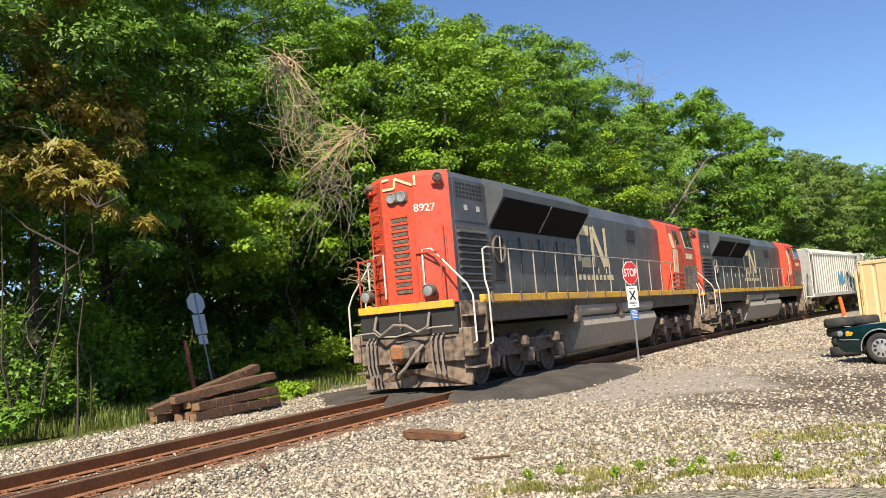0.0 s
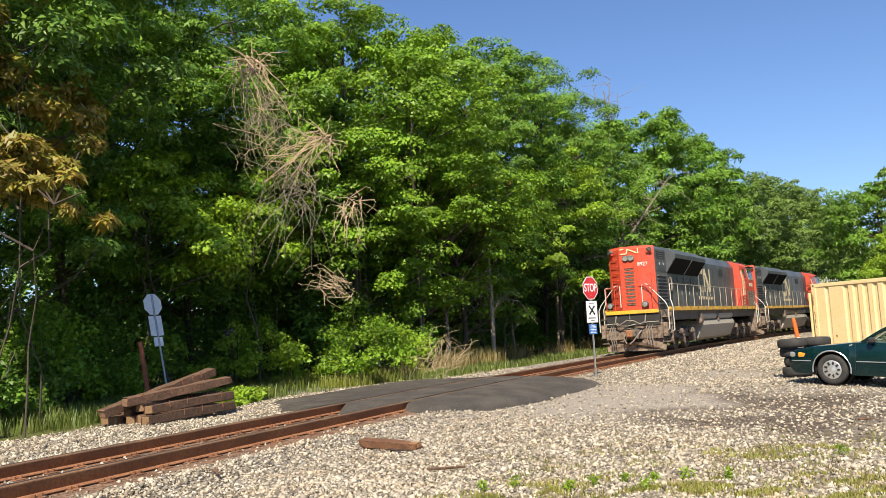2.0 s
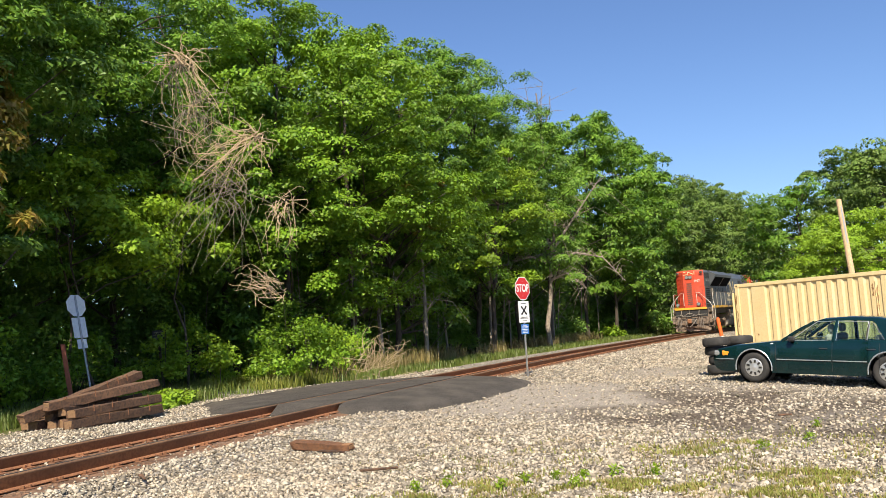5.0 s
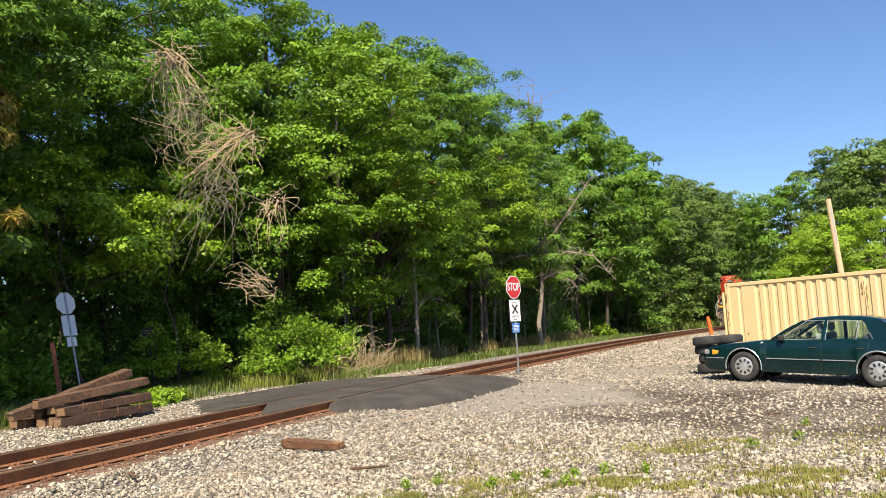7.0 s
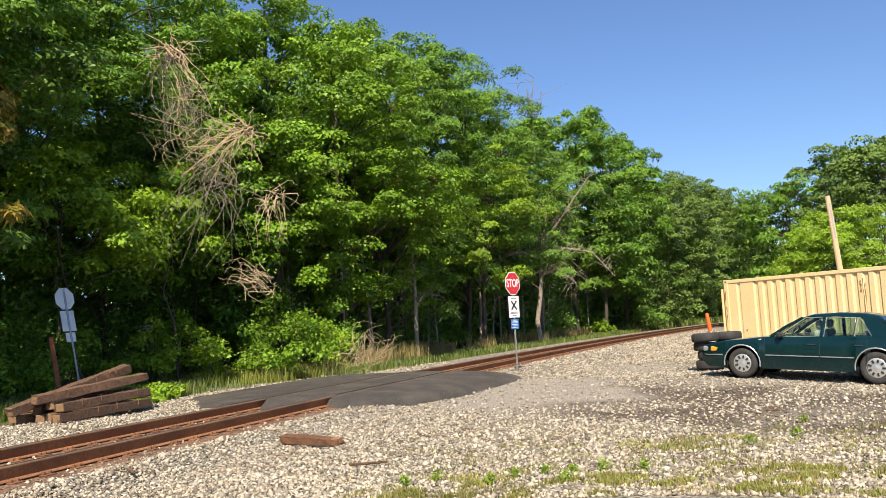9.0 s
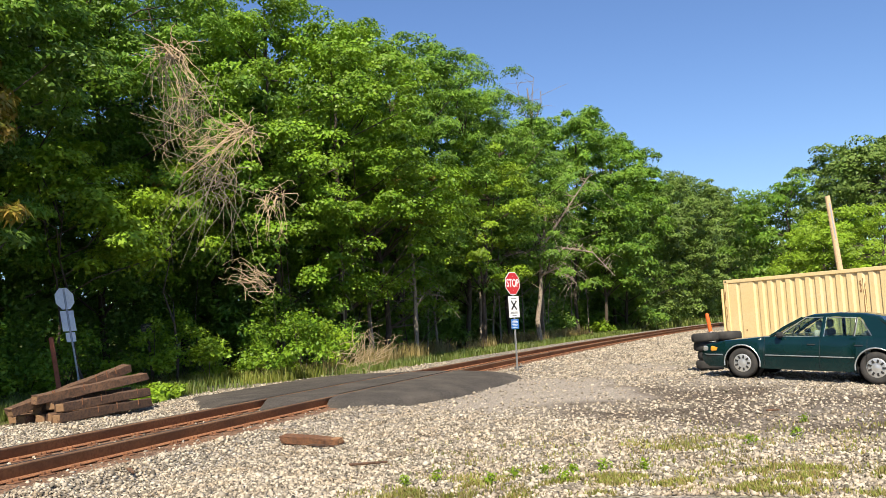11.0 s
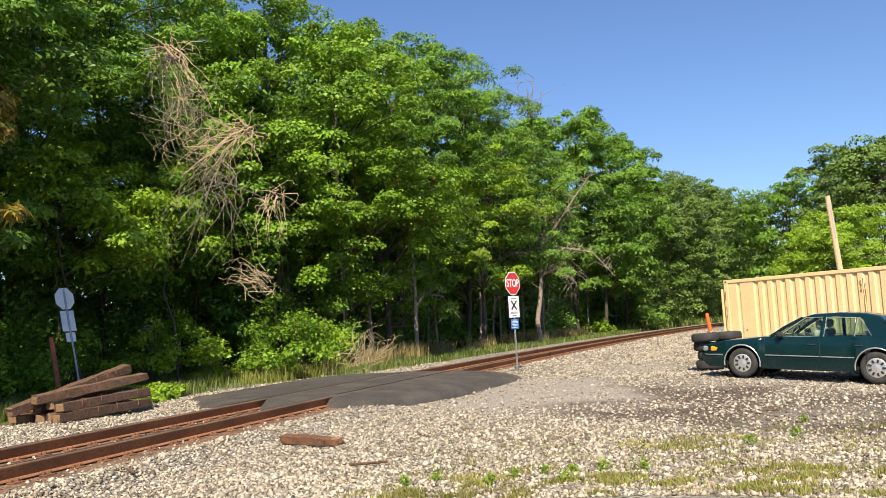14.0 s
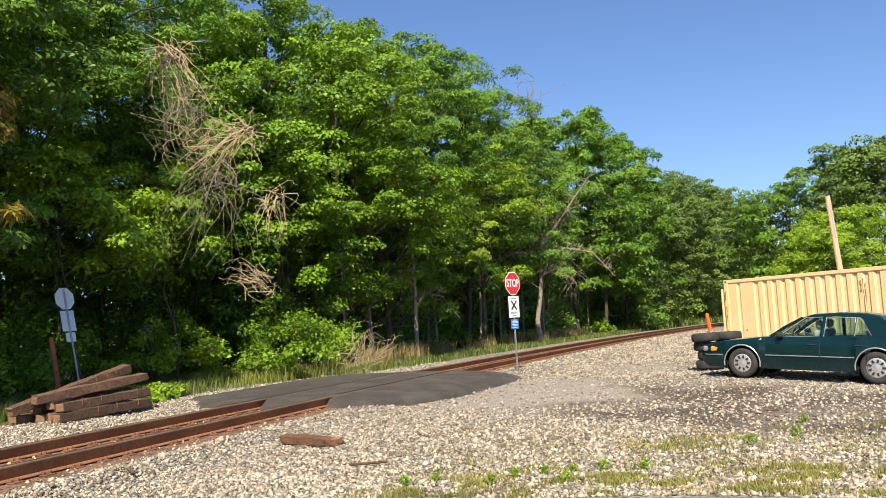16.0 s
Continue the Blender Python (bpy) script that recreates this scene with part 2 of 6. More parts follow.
# ---- ground ----
def ground_mat():
    m = bpy.data.materials.new("yard_ground")
    m.use_nodes = True
    n, l = m.node_tree.nodes, m.node_tree.links
    b = n["Principled BSDF"]
    b.inputs["Roughness"].default_value = 0.95
    b.inputs["Specular IOR Level"].default_value = 0.2
    co = n.new("ShaderNodeTexCoord").outputs["Object"]

    def noise_of(scale, lo, hi, detail=4):
        t = n.new("ShaderNodeTexNoise")
        t.inputs["Scale"].default_value, t.inputs["Detail"].default_value = scale, detail
        l.new(co, t.inputs["Vector"])
        r = n.new("ShaderNodeMapRange")
        r.inputs[1].default_value, r.inputs[2].default_value = lo, hi
        l.new(t.outputs[0], r.inputs[0])
        return r.outputs[0]

    def mix(f, a, c):
        x = n.new("ShaderNodeMix")
        x.data_type = "RGBA"
        l.new(f, x.inputs[0])
        for i, v in ((6, a), (7, c)):
            if isinstance(v, tuple):
                x.inputs[i].default_value = (*v, 1)
            else:
                l.new(v, x.inputs[i])
        return x.outputs[2]

    vo = n.new("ShaderNodeTexVoronoi")
    vo.inputs["Scale"].default_value = 24
    l.new(co, vo.inputs["Vector"])
    sep = n.new("ShaderNodeSeparateColor")
    l.new(vo.outputs["Color"], sep.inputs[0])
    stones = mix(sep.outputs[0], (0.085, 0.065, 0.045), (0.46, 0.42, 0.36))
    dirt = mix(noise_of(30, 0.4, 0.6), (0.27, 0.235, 0.195), (0.46, 0.41, 0.35))
    at = n.new("ShaderNodeAttribute")
    at.attribute_name = "gravel"
    dark = n.new("ShaderNodeAttribute")
    dark.attribute_name = "cinder"
    gr = n.new("ShaderNodeAttribute")
    gr.attribute_name = "turf"
    col = mix(at.outputs["Fac"], dirt, stones)
    col = mix(dark.outputs["Fac"], col, mix(sep.outputs[1], (0.055, 0.042, 0.032), (0.21, 0.17, 0.13)))
    col = mix(gr.outputs["Fac"], col, mix(noise_of(14, 0.4, 0.6), (0.07, 0.10, 0.02), (0.15, 0.14, 0.05)))
    ru = n.new("ShaderNodeAttribute")
    ru.attribute_name = "rusty"
    col = mix(ru.outputs["Fac"], col, mix(sep.outputs[2], (0.11, 0.055, 0.032), (0.30, 0.155, 0.08)))
    l.new(col, b.inputs["Base Color"])
    bp = n.new("ShaderNodeBump")
    bp.inputs["Strength"].default_value, bp.inputs["Distance"].default_value = 1.0, 0.04
    l.new(vo.outputs["Distance"], bp.inputs["Height"])
    l.new(bp.outputs[0], b.inputs["Normal"])
    return m


def wav(x, y, k, seed=0.0):
    return 0.5 + 0.25 * np.sin(k * x + 1.7 * np.sin(0.6 * k * y + seed) + seed) + 0.25 * np.sin(k * 1.31 * y - 1.4 * np.sin(0.7 * k * x - seed) + 2 * seed)


def surface_masks(x, y):
    """How far the ground is crushed stone, dark cinders, and turf."""
    s, d = track_coords(x, y)
    r = np.hypot(x, y)
    # the dark drive runs from the crossing to the right, past the parked car
    drive_y = 18.9 - 0.78 * x
    drive = smooth01((4.5 - np.abs(y - drive_y + 1.3 * (wav(x, y, 0.9, 1.0) - 0.5))) / 1.6) * smooth01((x - 1.0) / 1.5) * smooth01((d - 4) / 2)
    cinder = drive * (0.55 + 0.45 * smooth01((wav(x, y, 1.7, 0.4) - 0.28) / 0.3))
    turf = 0.95 * smooth01((9.62 + 0.5 * (wav(x, y, 2.6, 2.0) - 0.5) + 0.03 * x - y) / 0.5) * smooth01((x + 1.3) / 0.8) * smooth01((wav(x, y, 4.3, 0.9) - 0.3) / 0.2)
    turf = np.maximum(turf, 0.4 * smooth01((x * 0.9 + 5.2 - y * 0.55) / 1.6) * smooth01((12.6 - y) / 2) * smooth01((wav(x, y, 2.2, 0.3) - 0.5) / 0.2))
    turf = np.maximum(turf, 0.8 * np.exp(-((x - 7.4) ** 2 + ((y - 27.5) / 1.5) ** 2) / 0.5))
    bank = smooth01((-d - 4.3 + 1.4 * smooth01((s - 25) / 3) - 0.8 * (wav(x, y, 0.8, 0.5) - 0.5)) / 1.2)
    bank = bank * (1 - 0.85 * smooth01((s - 17.5) / 1.0) * smooth01((24.5 - s) / 1.0) * smooth01((d + 10) / 2))
    turf = np.maximum(turf, bank)
    turf = np.maximum(turf, smooth01((r - 75) / 40) * smooth01((np.abs(d) - 4) / 2))
    worn = smooth01((1.9 - np.abs(d - 4.0 - 0.35 * (21.5 - s) + 0.5 * (wav(x, y, 2.3, 1.4) - 0.5))) / 0.7) * smooth01((s - 16.6) / 1.0) * smooth01((24.2 - s) / 1.5)
    cinder = cinder * (1 - worn)
    dust = 1.4 * worn + 1.8 * np.exp(-(((x - 1.7) / 2.0) ** 2 + ((y - 18.0) / 1.9) ** 2)) + np.exp(-(((x - 6.2) / 1.6) ** 2 + ((y - 26.5) / 3.0) ** 2))
    gravel = 1 - np.clip(dust * (0.5 + 0.6 * wav(x, y, 3.1, 0.2)), 0, 0.85) - 0.75 * smooth01((1.5 - np.abs(d)) / 0.3) - 0.4 * smooth01((wav(x, y, 0.7, 4.0) - 0.45) / 0.35) * smooth01((d - 6) / 3)
    rusty = smooth01((1.5 - np.abs(d)) / 0.35) * (0.7 + 0.3 * wav(x, y, 5.0, 0.6))
    return gravel, cinder, turf, rusty


def build_ground():
    xs = np.unique(np.concatenate([np.linspace(-900, -60, 15), np.linspace(-60, -16, 32), np.linspace(-16, 16, 129), np.linspace(16, 70, 40), np.linspace(70, 900, 15)]))
    ys = np.unique(np.concatenate([np.linspace(-600, -20, 10), np.linspace(-20, 4, 13), np.linspace(4, 36, 129), np.linspace(36, 120, 64), np.linspace(120, 1500, 20)]))
    gx, gy = np.meshgrid(xs, ys)
    x, y = gx.ravel(), gy.ravel()
    z = ground_z(x, y)
    nx, ny = len(xs), len(ys)
    i = (np.arange(ny - 1)[:, None] * nx + np.arange(nx - 1)).ravel()
    me = raw_mesh("ground", np.c_[x, y, z], np.c_[i, i + 1, i + nx + 1, i + nx], ground_mat(), True)
    gravel, cinder, turf, rusty = surface_masks(x, y)
    turf = turf * (1 - 0.6 * smooth01((track_coords(x, y)[1] - 2) / 2))
    for name, values in (("gravel", gravel), ("cinder", cinder), ("turf", turf), ("rusty", rusty)):
        me.attributes.new(name, "FLOAT", "POINT").data.foreach_set("value", values.astype(np.float32))
    tagged(new("ground", me), "pale crushed stone yard with dark cinder drive and weedy turf", "ground", kind="structure")


build_ground()


# ---- railway track ----
def sweep(outline, s0, s1, step, side, z):
    """A rail section (across, up) drawn along the track."""
    n = int(round((s1 - s0) / step)) + 1
    verts, faces = [], []
    k = len(outline)
    for i in range(n):
        s = s0 + (s1 - s0) * i / (n - 1)
        for a, u in outline:
            x, y, _ = track_at(s, side + a)
            verts.append((x, y, z + u))
    for i in range(n - 1):
        for j in range(k):
            faces.append((i * k + j, i * k + (j + 1) % k, (i + 1) * k + (j + 1) % k, (i + 1) * k + j))
    return verts, faces


RAIL_WEB = [(-0.012, 0.028), (0.012, 0.028), (0.009, 0.135), (0.037, 0.15), (0.037, 0.18), (0.03, 0.186), (-0.03, 0.186), (-0.037, 0.18), (-0.037, 0.15), (-0.009, 0.135)]
RAIL_FOOT = [(-0.075, 0), (0.075, 0), (0.075, 0.012), (0.013, 0.03), (-0.013, 0.03), (-0.075, 0.012)]


def build_track():
    track = thing("railway_track", "rusty single railway track curving away on crushed stone ballast", "railway track", kind="structure")
    for side in (-0.7525, 0.7525):
        v, f = sweep(RAIL_WEB, -14, 330, 1.0, side, RAIL_Z - 0.186)
        rail = part("rail", raw_mesh("rail", v, f, M["rail_side"]), None, track, "dark weathered steel rail")
        v, f = sweep(RAIL_FOOT, -14, 330, 1.0, side, RAIL_Z - 0.186)
        part("rail_foot", raw_mesh("rail_foot", v, f, M["rust"]), None, rail, "orange-rusted rail foot")
        v, f = sweep([(-0.026, 0.187), (0.026, 0.187), (0.026, 0.19), (-0.026, 0.19)], -14, 330, 1.0, side, RAIL_Z - 0.186)
        me = raw_mesh("rail_head", v, f, M["rail_top"])
        part("rail_head", me, None, rail, "dull worn running surface")
    bm = bmesh.new()
    box(bm, -1.3, 1.3, -0.115, 0.115, -0.178, 0, 0.012)
    tie_me = mesh_of("tie", bm)
    tie_me.materials.append(M["tie"])
    bm = bmesh.new()
    box(bm, -0.18, 0.18, -0.09, 0.09, 0, 0.014, 0.004)
    for sx in (-0.10, 0.10):
        for sy in (-0.05, 0.05):
            box(bm, sx - 0.022, sx + 0.022, sy - 0.014, sy + 0.014, 0.014, 0.05, 0.004)
    plate_me = mesh_of("tie_plate", bm)
    plate_me.materials.append(M["plate_rust"])
    rng = random.Random(4)
    for i in range(230):
        s = -2 + 0.5 * i
        x, y, head = track_at(s, rng.uniform(-0.05, 0.05))
        z = RAIL_Z - 0.186 - 0.014
        ob = part("tie", tie_me, None, track)
        ob.matrix_basis = pose(x, y, z, 0, 0, -math.degrees(head) + rng.uniform(-1.2, 1.2))
        if s < 60 and not 17.0 < s < 25.0:
            for side in (-0.7525, 0.7525):
                px, py, _ = track_at(s, side)
                part("tie_plate", plate_me, None, track).matrix_basis = pose(px, py, z, 0, 0, -math.degrees(head))
    return track


build_track()


# ---- asphalt crossing ----
def crossing_span(d):
    """Along-track start and end of the asphalt at d metres beside the track."""
    if d < -0.7:
        lo, hi = 14.4 + 1.15 * (-d - 0.8), 24.4 + 0.25 * (-d)
    elif d < 0.7:
        lo, hi = 15.8 + 0.3 * (d + 0.7), 24.2
    else:
        lo = 15.75 + 2.7 * max(0.0, d - 1.6) ** 1.5
        hi = 24.5 - 0.5 * max(0.0, d - 1.5)
    return lo + 0.16 * math.sin(3.1 * d) + 0.1 * math.sin(7 * d + 1), max(lo + 0.8, hi + 0.2 * math.sin(2.3 * d + 2))


def build_crossing():
    road = thing("crossing_road", "patched dark asphalt private crossing over the rails", "road", kind="structure")
    # strips across the track: outside, between the rails, outside
    for name, d0, d1 in (("asphalt_apron", -4.5, -0.83), ("asphalt_infill", -0.64, 0.66), ("asphalt_apron", 0.83, 2.75)):
        nd, ns = max(8, int((d1 - d0) / 0.12)), 44
        verts, faces = [], []
        for i in range(nd + 1):
            d = d0 + (d1 - d0) * i / nd
            lo, hi = crossing_span(d)
            for j in range(ns + 1):
                s = lo + (hi - lo) * j / ns
                x, y, _ = track_at(s, d)
                g = float(ground_z(x, y))
                out = max(0.0, abs(d) - 0.8)
                top = RAIL_Z + 0.003 - (0.075 if d > 0 else 0.03) * out - (0.030 * max(0.0, d - 1.4) ** 1.5)
                edge = min(s - lo, (hi - s) * 1.5, (d1 - d) * 1.2 if d1 > 2 else 9, (d - d0) * 1.5 if d0 < -4 else 9)
                top = g + (top - g) * min(1.0, max(0.0, (edge + 0.1 * math.sin(9 * x + 4 * y) * math.sin(7 * y)) / 0.42)) ** 0.7
                wob = 0.010 * math.sin(5 * x + 2 * y) * math.sin(3 * y) if abs(d) > 0.9 else 0.0
                verts.append((x, y, g - 0.02 if edge < 0.01 else max(top + wob, g + 0.004)))
        for i in range(nd):
            for j in range(ns):
                a = i * (ns + 1) + j
                faces.append((a, a + 1, a + ns + 2, a + ns + 1))
        part(name, raw_mesh(name, verts, faces, M["asphalt"], True), None, road)
    # guard timbers beside the rails are worn to thin dark seams
    return road


build_crossing()


# ---- crushed stone ----
def build_stones():
    rng = np.random.default_rng(7)
    n = 130000
    # nearer ground is stocked more densely
    r = 8.2 + 24 * rng.uniform(0, 1, n) ** 1.55
    az = np.radians(rng.uniform(-36, 30, n))
    x, y = r * np.sin(az), r * np.cos(az)
    s, d = track_coords(x, y)
    gravel, cinder, turf, rusty = surface_masks(x, y)
    keep = rng.uniform(size=n) < np.clip(gravel, 0.05, 1) * (1 - 0.68 * cinder) * (1 - 0.6 * turf) * np.where(np.abs(d) < 0.9, 0.12, np.where(np.abs(d) < 1.3, 0.3, 1))
    keep &= (d > -5.2)
    for side in (-0.7525, 0.7525):
        keep &= np.abs(d - side) > 0.12
    far_lo = np.where(d < -0.7, 14.6 + 1.15 * (-d - 0.8), np.where(d < 0.7, 15.9, 15.85 + 2.7 * np.maximum(0, d - 1.6) ** 1.5))
    on_road = (s > far_lo) & (s < 24.3) & (d > -4.4) & (d < 2.7)
    keep &= ~(on_road & (rng.uniform(size=n) < np.where(d > 1.9 + 0.4 * wav(x, y, 3.0, 0.7), 0.7, 1.0)))
    x, y, r = x[keep], y[keep], r[keep]
    # coarser stocking of the bank that runs along the track
    s2, d2 = rng.uniform(26, 66, 24000), rng.uniform(1.3, 7.5, 24000)
    v2 = T_OFF + 0.5 * T_CURVE * (s2 - T_S0) ** 2 + d2
    x2, y2 = s2 * math.sin(T_HEAD) + v2 * math.cos(T_HEAD), s2 * math.cos(T_HEAD) - v2 * math.sin(T_HEAD)
    far = np.hypot(x2, y2) > 30
    x, y, r = np.concatenate([x, x2[far]]), np.concatenate([y, y2[far]]), np.concatenate([r, np.full(far.sum(), 60.0)])
    n = len(x)
    size = rng.uniform(0.009, 0.027, n) * (1 + 0.6 * (rng.uniform(size=n) < 0.06)) * (1 + 0.010 * (r - 8))
    octa = np.array([(1, 0, 0), (-1, 0, 0), (0, 1, 0), (0, -1, 0), (0, 0, 1), (0, 0, -1)], float)
    tri = np.array([(0, 2, 4), (2, 1, 4), (1, 3, 4), (3, 0, 4), (2, 0, 5), (1, 2, 5), (3, 1, 5), (0, 3, 5)])
    v = octa[None] * rng.uniform(0.45, 1.5, (n, 6, 1)) + rng.normal(0, 0.27, (n, 6, 3))
    a, b = rng.uniform(0, 2 * np.pi, n), rng.normal(0, 0.5, n)
    ca, sa, cb, sb = np.cos(a), np.sin(a), np.cos(b), np.sin(b)
    rz = np.stack([np.stack([ca, -sa, 0 * a], -1), np.stack([sa, ca, 0 * a], -1), np.stack([0 * a, 0 * a, 1 + 0 * a], -1)], -2)
    rx = np.stack([np.stack([1 + 0 * a, 0 * a, 0 * a], -1), np.stack([0 * a, cb, -sb], -1), np.stack([0 * a, sb, cb], -1)], -2)
    v = np.einsum("nij,nkj->nki", rz @ rx, v) * size[:, None, None] * np.array([1.15, 1.15, 0.85])
    v += np.stack([x, y, ground_z(x, y) + size * 0.35], -1)[:, None]
    f = (tri[None] + 6 * np.arange(n)[:, None, None]).reshape(-1, 3)
    me = raw_mesh("ballast_stones", v.reshape(-1, 3), f, M["stone"])
    tagged(new("ballast_stones", me), "loose pale grey and white crushed limestone", "gravel", kind="stuff")


build_stones()
# ---- trees ----
M["yard_grass"] = leaf_mat("yard_grass", (0.17, 0.22, 0.03), (0.27, 0.26, 0.06), (0.3, 0.36, 0.05))
def rand_unit(rng, n):
    v = rng.normal(size=(n, 3))
    return v / np.linalg.norm(v, axis=1, keepdims=True)


LEAF = np.array([(0, 0, 0), (0.42, 0.42, 0.06), (0, 1.0, -0.10), (-0.42, 0.42, 0.06)])
LEAF_SMALL = np.array([(-0.40, 0.12, 0.05), (0.44, 0.2, 0.05), (0, 1.0, -0.10)])
LEAF_SMALL_SLIM = np.array([(-0.21, 0.1, 0.05), (0.23, 0.22, 0.05), (0, 1.0, -0.14)])
LEAF_SLIM = np.array([(0, 0, 0), (0.2, 0.4, 0.05), (0, 1.0, -0.14), (-0.2, 0.4, 0.05)])


def leaves_at(rng, places, normals, size, shape):
    """Leaf quads at places, facing roughly along normals."""
    n = len(places)
    nn = normals + 0.55 * rng.normal(size=(n, 3))
    nn /= np.linalg.norm(nn, axis=1, keepdims=True)
    a = np.cross(nn, rand_unit(rng, n))
    a /= np.linalg.norm(a, axis=1, keepdims=True) + 1e-9
    b = np.cross(nn, a)
    sz = size * rng.uniform(0.6, 1.3, n)
    v = places[:, None, :] + sz[:, None, None] * (shape[None, :, 0:1] * a[:, None] + shape[None, :, 1:2] * b[:, None] + shape[None, :, 2:3] * nn[:, None])
    return v.reshape(-1, 3), np.arange(len(shape) * n).reshape(-1, len(shape))


def crown_arrays(rng, height, radius, base, clumps, per, leaf, shape, clump_r, droop=0.0, fill=0.62):
    """Leaves of a crown: boughs spread over an uneven ovoid, each a spray of flattened tufts with open shade below it."""
    boughs = max(4, clumps // 5)
    u = (np.arange(boughs) + rng.uniform(0, 1, boughs)) / boughs
    th = np.arange(boughs) * 2.4 + rng.normal(0, 0.5, boughs)
    lift = u ** 0.85
    prof = np.maximum(np.sin(np.pi * np.clip(0.12 + 0.80 * lift, 0, 1)) ** 0.75, 0.25)
    rr = radius * prof * (fill + (1.06 - fill) * rng.uniform(0, 1, boughs) ** 0.5) * (1 + 0.14 * np.sin(3 * th + 5 * lift) + 0.1 * np.sin(7 * th))
    bough = np.c_[rr * np.cos(th), rr * np.sin(th), base + (height - base) * lift + clump_r * (0.3 * lift - 0.2)]
    own = rng.integers(0, boughs, clumps)
    spray = rng.normal(0, 1, (clumps, 3)) * np.array([0.85, 0.85, 0.42]) * clump_r
    spray[:, 2] -= 0.22 * (spray[:, 0] ** 2 + spray[:, 1] ** 2) / clump_r
    c = bough[own] + spray
    c[:, 2] = np.maximum(c[:, 2], base * 0.85)
    cr = clump_r * rng.uniform(0.4, 0.95, clumps)
    k = np.repeat(np.arange(clumps), per)
    d = rand_unit(rng, len(k))
    d[:, 2] = np.where(rng.uniform(size=len(k)) < 0.85, np.abs(d[:, 2]), d[:, 2])
    rad = rng.uniform(0.2, 1.0, len(k)) ** 0.45
    off = d * rad[:, None] * cr[k][:, None] * np.array([1.0, 1.0, 0.62])
    off[:, 2] -= droop * (off[:, 0] ** 2 + off[:, 1] ** 2)
    p = c[k] + off
    out = np.c_[p[:, 0], p[:, 1], 0 * p[:, 2]] / (radius + 1e-6)
    return p, d * 0.75 + out * 0.45 + np.array([0, 0, 0.7]), c


def tree(name, label, x, y, height, radius, base, kind="maple", seed=1, trunk_r=0.22, clumps=230, per=95, leaf=0.2, clump_r=0.95, z=None):
    rng = np.random.default_rng(seed)
    z = float(ground_z(x, y)) - 0.05 if z is None else z
    t = thing(name, label, "tree", pose(x, y, z))
    shape = LEAF_SMALL if kind in ("maple", "bright", "far") else LEAF_SMALL_SLIM
    leaf_m = {"maple": "leaf_maple", "locust": "leaf_locust", "dark": "leaf_shaded", "far": "leaf_far", "bright": "leaf_bright", "rust": "leaf_rust"}[kind]
    p, nn, centres = crown_arrays(rng, height, radius, base, clumps, per, leaf, shape, clump_r, 0.05 if kind == "locust" else 0.0)
    v, f = leaves_at(rng, p, nn, leaf if shape is LEAF_SMALL else leaf * 1.4, shape)
    part("crown", raw_mesh("crown", v, f, M[leaf_m]), None, t)
    bm = bmesh.new()
    bend = rng.normal(0, 0.25, (6, 2))
    spine = [(0, 0, 0)]
    for i in range(1, 7):
        spine.append((spine[-1][0] + bend[i - 1][0] * 0.6, spine[-1][1] + bend[i - 1][1] * 0.6, height * 0.92 * i / 6))
    tube(bm, spine, trunk_r, 8, trunk_r * 0.2)
    part("trunk", bm, M["bark"], t)
    for i in rng.choice(len(centres), min(len(centres), 26 if radius > 2 else 6), replace=False):
        c = centres[i]
        k = min(5.5, max(0.8, (c[2] - 0.35 * math.hypot(c[0], c[1])) / (height * 0.92) * 6))
        a = np.array(spine[int(k)])
        bm = bmesh.new()
        mid = (a + c) / 2 + rng.normal(0, 0.25, 3)
        tube(bm, [tuple(a), tuple(mid), tuple(c)], max(0.025, trunk_r * 0.32), 5, 0.012)
        part("limb", bm, M["bark"], t)
    return t


def at_bearing(az, dist):
    return dist * math.sin(radians(az)), dist * math.cos(radians(az))


